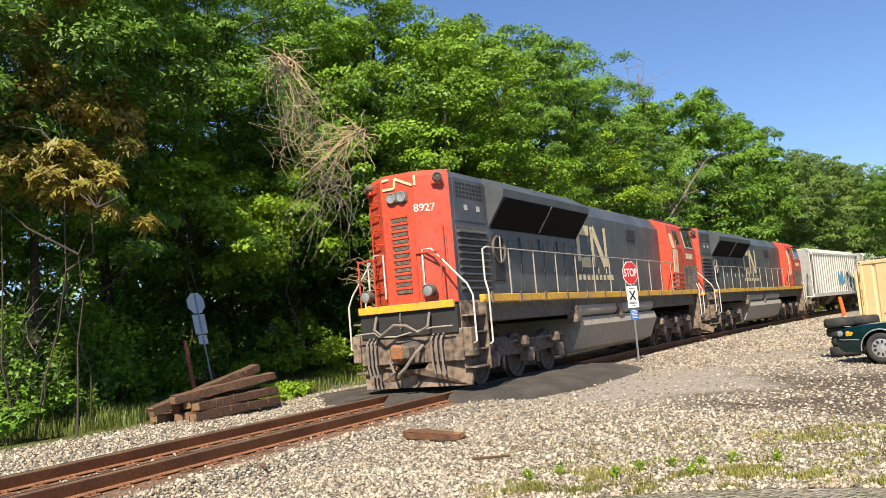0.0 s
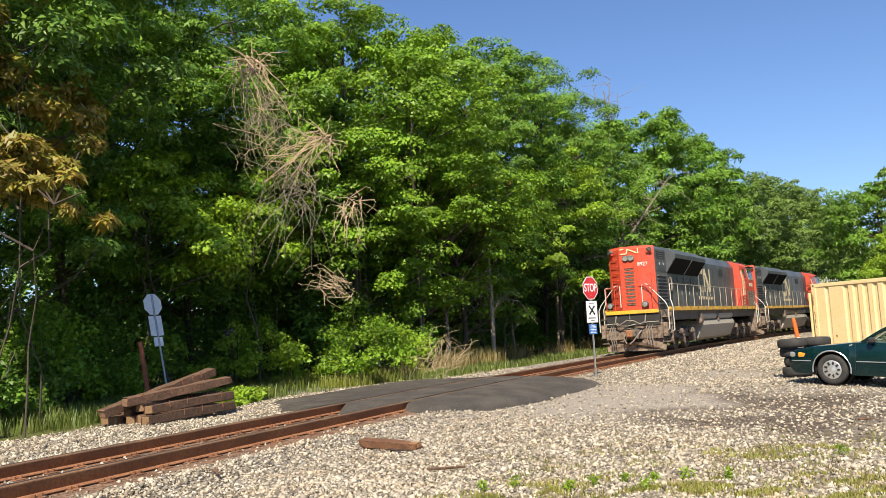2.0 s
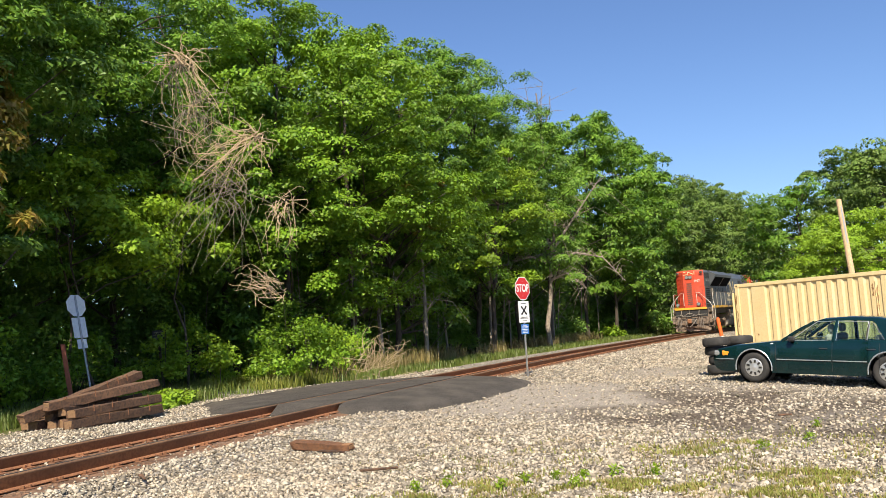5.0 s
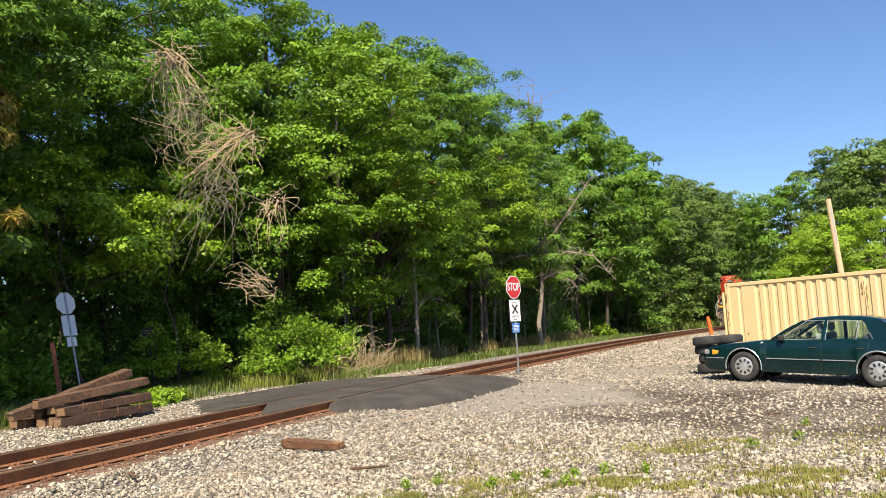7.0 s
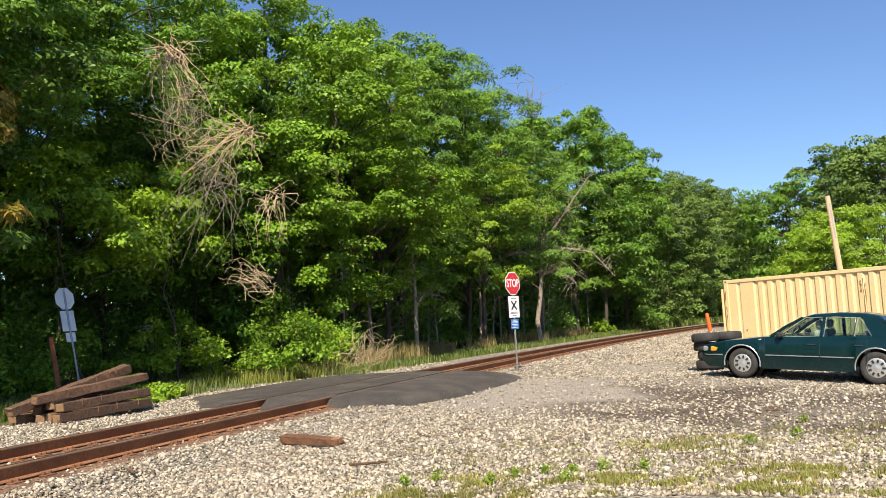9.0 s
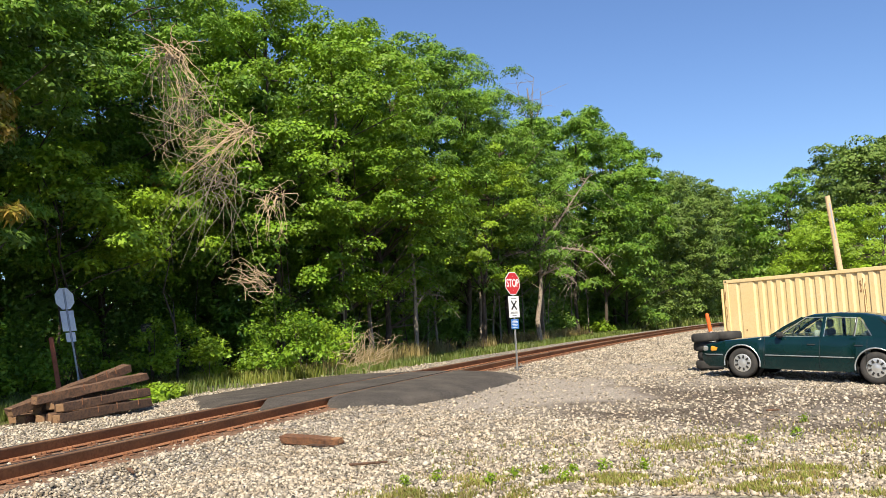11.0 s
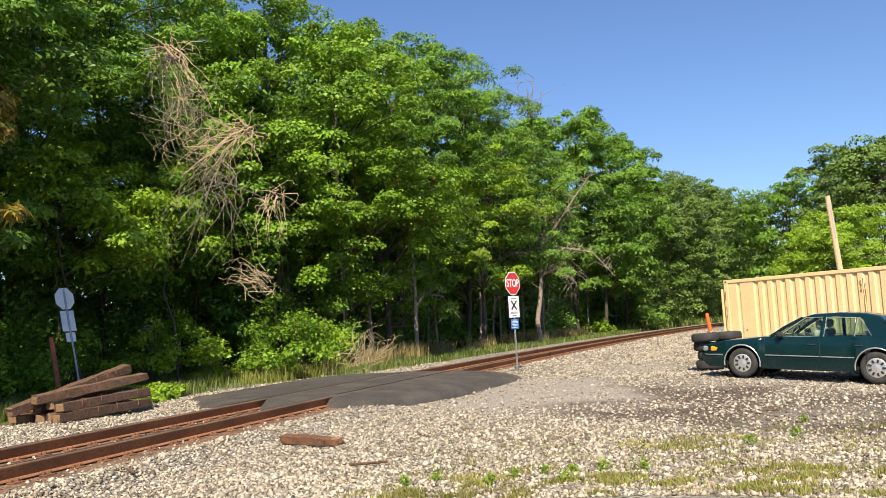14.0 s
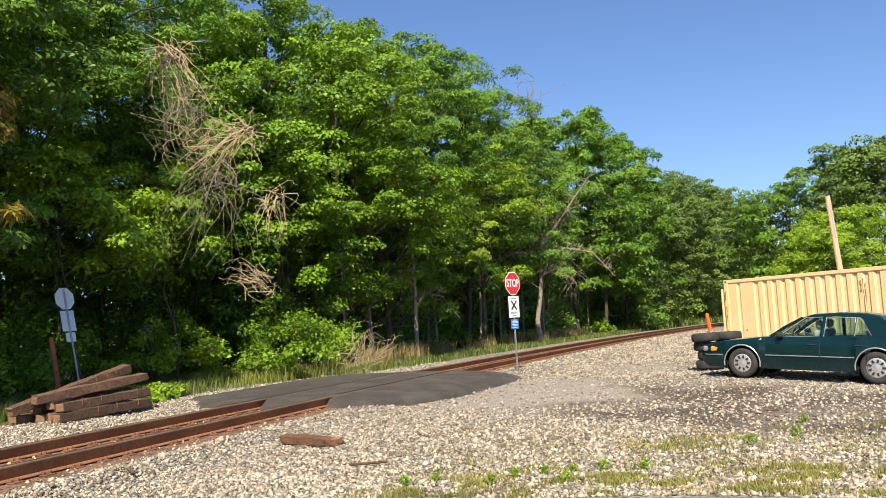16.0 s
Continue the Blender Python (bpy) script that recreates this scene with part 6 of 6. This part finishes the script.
            q = [bm.verts.new(p + Vector((sgn * 1.0705, 0.6, 0))) for p in (a + n, b_ + n, b_ - n, a - n)]
            bm.faces.new(q)
            part("emblem_stroke", bm, M["loco_cream"], t, "faded cream emblem stroke")
        for k in range(9):
            y = 8.2 + k * 0.36
            add_box("line_bar", t, M["loco_cream"], (sgn * 1.0705 - 0.001, sgn * 1.0705 + 0.001, y, y + 0.22, 2.36, 2.52), 0)
        # hood panel between engine doors and cab
        for k in range(6):
            side_box("panel", (10.9 + k * 1.05, 11.88 + k * 1.05, 2.02, 4.2, 1.048, 1.064), M["loco_grey"], 0.01)
        side_box("roof_hatch", (13.1, 14.0, 3.72, 4.1, 1.06, 1.10), M["black"], 0.02)
        # walkway handrail
        add_tube("handrail", t, M["tank"], [(sgn * 1.5, 1.5, 3.0), (sgn * 1.5, 17.2, 3.0)], 0.018, 6)
        for k in range(11):
            y = 2.6 + k * 1.42
            add_tube("stanchion", t, M["tank"], [(sgn * 1.5, y, 1.95), (sgn * 1.5, y, 3.0)], 0.018, 6)
        # fuel tank and air reservoirs
        for y0, y1 in ((7.2, 10.4), (11.0, 14.4)):
            bm = bmesh.new()
            lathe(bm, [(0.05, y0 - 0.05), (0.16, y0 - 0.03), (0.21, y0 + 0.06), (0.21, y1 - 0.06), (0.16, y1 + 0.03), (0.05, y1 + 0.05)], 16, "Y", (sgn * 1.18, 0, 1.50), True)
            part("air_reservoir", bm, M["tank"], t, "dusty grey air reservoir", smooth=True)
        side_box("valve_box", (6.6, 7.0, 1.15, 1.62, 1.2, 1.5), M["grime"], 0.03)
        side_box("valve_box", (10.5, 10.85, 1.2, 1.6, 1.2, 1.42), M["grime"], 0.03)
        # steps and white grab rails at both ends
        for y0, dr in ((0.55, 1), (21.15, -1)):
            ya, yb = (y0, y0 + 0.62 * dr)
            wellb = side_box("step_well", (min(ya, yb), max(ya, yb), 0.42, 1.86, 1.22, 1.25), M["grime"])
            for k in range(4):
                side_box("step", (min(ya, yb), max(ya, yb), 0.45 + k * 0.36, 0.49 + k * 0.36, 1.23, 1.52), M["grime"], 0.004, wellb)
            yc = yb
            side_box("step_side", (yc - 0.02, yc + 0.02, 0.40, 1.86, 1.10, 1.54), M["grime"], 0.004, wellb)
            add_tube("grab_rail", t, M["handrail"], [(sgn * 1.46, ya, 0.95), (sgn * 1.58, ya - 0.03 * dr, 1.0), (sgn * 1.58, ya - 0.03 * dr, 1.95), (sgn * 1.46, ya - 0.02 * dr, 2.2), (sgn * 0.72, ya - 0.12 * dr, 3.02), (sgn * 0.5, ya - 0.12 * dr, 3.02), (sgn * 0.5, ya - 0.12 * dr, 2.05)], 0.022, 6, "white-painted grab rail")
            add_tube("grab_rail", t, M["handrail"], [(sgn * 1.54, yb + 0.03 * dr, 0.9), (sgn * 1.6, yb + 0.05 * dr, 0.95), (sgn * 1.6, yb + 0.05 * dr, 2.0), (sgn * 1.5, yb + 0.12 * dr, 2.3), (sgn * 1.5, yb + 0.12 * dr, 2.95), (sgn * 1.5, yb + 0.3 * dr, 3.0), (sgn * 1.5, yb + 0.45 * dr, 3.0)], 0.022, 6, "white-painted grab rail")
    bm = bmesh.new()
    prism(bm, [(-1.35, 1.28), (-1.42, 1.05), (-1.15, 0.42), (-0.8, 0.28), (0.8, 0.28), (1.15, 0.42), (1.42, 1.05), (1.35, 1.28)], 7.0, 14.5)
    part("fuel_tank", bm, M["tank"], t, "dusty grey-brown fuel tank")
    # both ends: yellow end sill, pilot, coupler, hoses
    for y0, dr in ((0.35, 1), (21.45, -1)):
        def yb6(x0, x1, ya, yb, z0, z1):
            return (x0, x1, min(y0 + dr * ya, y0 + dr * yb), max(y0 + dr * ya, y0 + dr * yb), z0, z1)
        add_box("end_sill", t, M["loco_yellow"], yb6(-1.2, 1.2, -0.02, 0.06, 1.74, 1.90), 0.01, label="bright yellow end sill")
        add_box("buffer_plate", t, M["black"], yb6(-1.22, 1.22, 0.06, 0.5, 1.2, 1.80), 0.02)
        pilot = add_box("pilot", t, M["grime"], yb6(-1.28, 1.28, 0.10, 0.22, 0.62, 1.30), 0.02, label="mud-brown pilot plate")
        bm = bmesh.new()
        prism(bm, [(-1.32, 0.10), (1.32, 0.10), (1.38, 0.62), (0.5, 0.70), (0.32, 0.50), (-0.32, 0.50), (-0.5, 0.70), (-1.38, 0.62)], y0 + dr * 0.02, y0 + dr * 0.10)
        for v in bm.verts:
            v.co.y += dr * (0.30 * (abs(v.co.x) / 1.3) - 0.10 * (0.62 - v.co.z))
        part("plow", bm, M["grime"], t, "dented snow plow blade")
        for sgn in (-1, 1):
            add_box("pilot_wing", pilot, M["grime"], yb6(sgn * 1.40 - 0.1, sgn * 1.40 + 0.1, 0.08, 0.4, 0.7, 1.3), 0.02)
        cp = add_box("coupler", t, M["grime_dark"], yb6(-0.16, 0.16, -0.28, 0.3, 0.72, 1.02), 0.05, label="rusty knuckle coupler")
        add_box("knuckle", cp, M["rust"], yb6(-0.26, 0.05, -0.36, -0.10, 0.70, 1.05), 0.06)
        add_box("draft_box", cp, M["grime_dark"], yb6(-0.34, 0.34, 0.02, 0.4, 0.62, 1.12), 0.03)
        lever = [(-1.25, 1.32), (-0.75, 1.34), (-0.62, 1.24), (-0.2, 1.22), (0.25, 1.30), (0.75, 1.36), (1.2, 1.36)]
        add_tube("uncoupling_lever", t, M["tank"], [(x, y0 - dr * 0.12, z) for x, z in lever], 0.016, 6)
        for x in (-1.0, -0.9, -0.8, 0.62, 0.74, 0.86):
            add_tube("air_hose", t, M["hose"], [(x, y0 + dr * 0.08, 1.22), (x - 0.02, y0 - dr * 0.04, 1.1), (x, y0 - dr * 0.06, 0.6), (x + 0.03, y0 - dr * 0.03, 0.38)], 0.024, 6)
        add_tube("jumper_cable", t, M["hose"], [(-0.72, y0 - dr * 0.03, 1.68), (-0.74, y0 - dr * 0.12, 1.40), (-0.55, y0 - dr * 0.16, 1.27), (-0.2, y0 - dr * 0.17, 1.47), (0.1, y0 - dr * 0.17, 1.44), (0.38, y0 - dr * 0.16, 1.28), (0.6, y0 - dr * 0.12, 1.38), (0.62, y0 - dr * 0.03, 1.68)], 0.03, 6)
        add_tube("brake_hose", t, M["hose"], [(0.35, y0 + dr * 0.05, 1.0), (0.3, y0 - dr * 0.2, 0.85), (0.05, y0 - dr * 0.25, 0.55), (-0.12, y0 - dr * 0.25, 0.42)], 0.035, 6)
        add_tube("brake_hose", t, M["hose"], [(-0.3, y0 + dr * 0.05, 1.0), (-0.42, y0 - dr * 0.1, 0.7), (-0.3, y0 - dr * 0.14, 0.45)], 0.03, 6)
        bm = bmesh.new()
        for k in range(9):
            lathe(bm, [(0.022, -0.006), (0.028, 0.0), (0.022, 0.006)], 8, "X" if k % 2 else "Y", (-0.1, y0 - dr * 0.06, 1.70 - k * 0.036))
        part("chain", bm, M["tank"], t)
        for x in (-0.98, 0.62):
            bm = bmesh.new()
            lathe(bm, [(0.13, 0.14 * dr), (0.13, -0.06 * dr), (0.115, -0.065 * dr), (0.105, -0.045 * dr), (0.001, -0.03 * dr)], 18, "Y", (x, y0 + dr * 0.02, 2.14))
            dl = part("ditch_light", bm, M["grime_dark"], t, "round ditch light in a dark housing")
            bm = bmesh.new()
            lathe(bm, [(0.105, -0.05 * dr), (0.06, -0.062 * dr), (0.001, -0.065 * dr)], 16, "Y", (x, y0 + dr * 0.02, 2.14))
            part("glass", bm, M["lens"], dl)
        for x in (-1.15, -0.75, 0.35, 0.95):
            add_tube("end_stanchion", t, M["loco_red"], [(x, y0 + dr * 0.05, 1.9), (x, y0 + dr * 0.05, 2.95)], 0.018, 6)
        add_tube("end_handrail", t, M["loco_red"], [(-1.15, y0 + dr * 0.05, 2.9), (-0.75, y0 + dr * 0.05, 2.95)], 0.018, 6)
        add_tube("end_handrail", t, M["loco_red"], [(0.35, y0 + dr * 0.05, 2.95), (0.95, y0 + dr * 0.05, 2.95)], 0.018, 6)
    # roof: fans, dynamic brake, exhaust, horn
    for y in (3.6, 5.4, 7.2):
        bm = bmesh.new()
        lathe(bm, [(0.68, 4.70), (0.68, 4.80), (0.62, 4.83), (0.2, 4.80), (0.001, 4.82)], 24, "Z", (0, y, 0))
        part("roof_fan", bm, M["grime_dark"], t)
    add_box("exhaust_stack", t, M["grime_dark"], (-0.35, 0.35, 9.6, 10.5, 4.70, 4.86), 0.03)
    add_box("roof_box", t, M["loco_grey"], (-0.6, 0.6, 12.4, 14.6, 4.70, 4.80), 0.03)
    # cab
    bm = bmesh.new()
    prism(bm, [(-1.52, Z), (-1.52, 3.55), (-1.36, 4.45), (-0.85, 4.74), (0.85, 4.74), (1.36, 4.45), (1.52, 3.55), (1.52, Z)], 15.2, 18.9)
    cab = part("cab", bm, M["loco_red"], t, "bright red driving cab")
    bm = bmesh.new()
    prism(bm, [(-1.3, Z), (-1.3, 3.2), (-0.9, 3.55), (0.9, 3.55), (1.3, 3.2), (1.3, Z)], 20.85, 21.45)
    part("short_nose", bm, M["loco_red"], t)
    add_box("cab_roof", cab, M["loco_grey"], (-0.9, 0.9, 15.3, 19.0, 4.735, 4.77), 0.01)
    for x in (-0.55, 0.55):
        add_box("front_window", cab, M["dark_glass"], (x - 0.4, x + 0.4, 18.88, 18.93, 3.65, 4.3), 0.02)
    for sgn in (-1, 1):
        lean = math.degrees(math.atan2(0.16, 0.90)) * -sgn

        def cab_box(name, y0, y1, z0, z1, out, material, parent=cab, label=""):
            """A panel on the sloping upper cab side."""
            m = Matrix.Translation((sgn * 1.52, 0, 3.55)) @ Matrix.Rotation(radians(lean), 4, "Y")
            return add_box(name, parent, material, (min(0, sgn * out), max(0, sgn * out), y0, y1, z0 - 3.55, z1 - 3.55), 0.008, m, label)
        w = cab_box("side_window_frame", 17.3, 18.6, 3.62, 4.40, 0.03, M["tank"])
        cab_box("pane", 17.38, 17.92, 3.68, 4.34, 0.036, M["dark_glass"], w)
        cab_box("pane", 17.98, 18.52, 3.68, 4.34, 0.036, M["dark_glass"], w)
        cab_box("awning", 17.25, 18.65, 4.40, 4.44, 0.22, M["black"])
        d = cab_box("cab_door", 15.75, 16.7, 3.56, 4.42, 0.02, M["loco_red"])
        cab_box("door_window", 15.92, 16.52, 3.72, 4.30, 0.03, M["dark_glass"], d)
        bm = bmesh.new()
        edge = [(15.22, 2.0), (15.80, 2.0), (16.02, 3.53), (15.36, 3.53)]
        fa, fb = [bm.verts.new((sgn * 1.52, y, z)) for y, z in edge], [bm.verts.new((sgn * 1.535, y, z)) for y, z in edge]
        bm.faces.new(fa)
        bm.faces.new(fb[::-1])
        for i in range(4):
            bm.faces.new((fa[i], fb[i], fb[(i + 1) % 4], fa[(i + 1) % 4]))
        part("cream_stripe", bm, M["loco_cream"], cab, "cream slanting stripe")
        cab_box("cream_stripe", 15.32, 15.72, 3.56, 4.15, 0.012, M["loco_cream"])
        add_box("lower_panel", cab, M["grime"], (min(sgn * 1.515, sgn * 1.53), max(sgn * 1.515, sgn * 1.53), 16.7, 18.85, 2.0, 2.95), 0.006, label="brown-dusted lower cab panel")
        for k in range(2):
            for j in range(3):
                add_box("vent", cab, M["black"], (min(sgn * 1.528, sgn * 1.535), max(sgn * 1.528, sgn * 1.535), 17.1 + k * 0.4, 17.32 + k * 0.4, 2.55 + j * 0.1, 2.6 + j * 0.1), 0.0)
        for k in range(4):
            add_box("step_grid", cab, M["loco_red"], (min(sgn * 1.5, sgn * 1.56), max(sgn * 1.5, sgn * 1.56), 15.0, 16.5, 2.05 + k * 0.17, 2.12 + k * 0.17), 0.006)
        for a, b_ in (((15.55, 3.0), (15.9, 3.9)), ((16.9, 2.9), (16.6, 3.8)), ((15.6, 2.1), (15.6, 3.0))):
            add_tube("door_rail", cab, M["loco_red"], [(sgn * 1.56, a[0], a[1]), (sgn * 1.52, b_[0], b_[1])], 0.018, 6)
        add_box("name_bar", cab, M["loco_cream"], (min(sgn * 1.522, sgn * 1.53), max(sgn * 1.522, sgn * 1.53), 17.3, 18.3, 3.2, 3.42), 0.0)
    cab.location.y = 1.95
    for yc in (3.95, 17.9):
        truck(t, yc, 3, 1.95)
    return t


def hopper():
    t = thing("hopper_car", "dirty white covered hopper car with ribbed sides and spray paint", "freight car", group="hopper cars")
    L = 17.6
    bm = bmesh.new()
    prism(bm, [(-1.5, 1.35), (-1.5, 4.15), (-1.15, 4.5), (1.15, 4.5), (1.5, 4.15), (1.5, 1.35)], 1.3, L - 1.3)
    for v in bm.verts:
        if v.co.z < 2:
            v.co.y += 1.2 if v.co.y < L / 2 else -1.2
    part("body", bm, M["hopper_white"], t)
    add_box("centre_sill", t, M["grime_dark"], (-0.3, 0.3, 0.3, L - 0.3, 0.95, 1.25), 0.02)
    for sgn in (-1, 1):
        add_box("side_sill", t, M["hopper_white"], (min(sgn * 1.46, sgn * 1.56), max(sgn * 1.46, sgn * 1.56), 0.6, L - 0.6, 1.18, 1.42), 0.01)
        add_box("top_rail", t, M["hopper_white"], (min(sgn * 1.48, sgn * 1.56), max(sgn * 1.48, sgn * 1.56), 1.2, L - 1.2, 4.05, 4.2), 0.01)
        for k in range(22):
            y = 1.5 + k * (L - 3.0) / 21
            add_box("rib", t, M["hopper_white"], (min(sgn * 1.50, sgn * 1.57), max(sgn * 1.50, sgn * 1.57), y - 0.05, y + 0.05, 1.42, 4.05), 0.006)
        rng = random.Random(5)
        for k in range(12):
            y, z = 8.6 + 0.5 * k + rng.uniform(-0.2, 0.2), rng.uniform(1.7, 2.5)
            q = rng.uniform(0.25, 0.55)
            bm = bmesh.new()
            pts = [(sgn * 1.575, y + q * math.cos(a) * rng.uniform(0.6, 1.2), z + q * 1.2 * math.sin(a) * rng.uniform(0.6, 1.2)) for a in [i * math.pi / 4 for i in range(8)]]
            bm.faces.new([bm.verts.new(p) for p in pts])
            part("spray_shape", bm, M["spray_blue"] if k < 5 else M["spray_white"] if k % 2 else M["black"], t)
        for y0 in (0.7, L - 0.7):
            for k in range(7):
                add_tube("ladder_rung", t, M["hopper_white"], [(sgn * 1.5, y0 - 0.2, 1.5 + k * 0.4), (sgn * 1.5, y0 + 0.2, 1.5 + k * 0.4)], 0.015, 5)
            add_tube("corner_post", t, M["hopper_white"], [(sgn * 1.48, y0, 1.3), (sgn * 1.48, y0, 4.2)], 0.05, 6)
    for y0, y1 in ((0.5, 1.5), (L - 1.5, L - 0.5)):
        add_box("end_platform", t, M["hopper_white"], (-1.45, 1.45, y0, y1, 1.2, 1.3), 0.01)
    for y in (3.5, 8.8, 14.1):
        bm = bmesh.new()
        prism(bm, [(-1.2, 1.35), (-0.4, 0.55), (0.4, 0.55), (1.2, 1.35)], y - 1.0, y + 1.0)
        part("outlet_gate", bm, M["grime"], t)
    add_box("roof_walk", t, M["grime"], (-0.35, 0.35, 1.4, L - 1.4, 4.5, 4.58), 0.005)
    for y in (1.9, L - 1.9):
        truck(t, y, 2, 1.75)
    return t


first = loco("8927")
second = loco("")
tagged(first, "weathered red and dark grey diesel locomotive ending the train")
tagged(second, "weathered red and dark grey diesel locomotive coupled behind another")
cars = [hopper()]
cars.append(copy_thing(cars[0], pose(0, 0, 0)))
cars.append(copy_thing(cars[0], pose(0, 0, 0)))
TRAIN = [(first, 0.0, 22.2, 3.95), (second, 22.75, 22.2, 3.95), (cars[0], 45.6, 17.6, 1.9), (cars[1], 63.4, 17.6, 1.9), (cars[2], 81.2, 17.6, 1.9)]
# ---- movement ----
# how far along the track the train's near end stands
TRAIN_END = ((0, 15.75), (0.5, 21.55), (1, 27.2), (1.5, 32.5), (2, 37.8), (2.5, 43.0), (3, 48.2), (3.5, 53.3), (4, 58.2), (5, 67.8), (6.3, 80.0), (7, 86.5), (8, 95.5), (9, 104.5), (10, 113.5), (11, 122.5), (12, 131.5), (13, 140.5), (14, 149.5), (15, 158.5), (16, 167.5))


def on_track(s_end, length, inset):
    """Pose of a vehicle whose near end is at s_end, standing on two trucks."""
    xa, ya, _ = track_at(s_end + inset)
    xb, yb, _ = track_at(s_end + length - inset)
    head = math.atan2(xb - xa, yb - ya)
    return pose(xa - inset * math.sin(head), ya - inset * math.cos(head), RAIL_Z + 0.004, 0, 0, -math.degrees(head))


def motions():
    for vehicle, behind, length, inset in TRAIN:
        walk(vehicle, [(t, on_track(s + behind, length, inset)) for t, s in TRAIN_END])


motions()
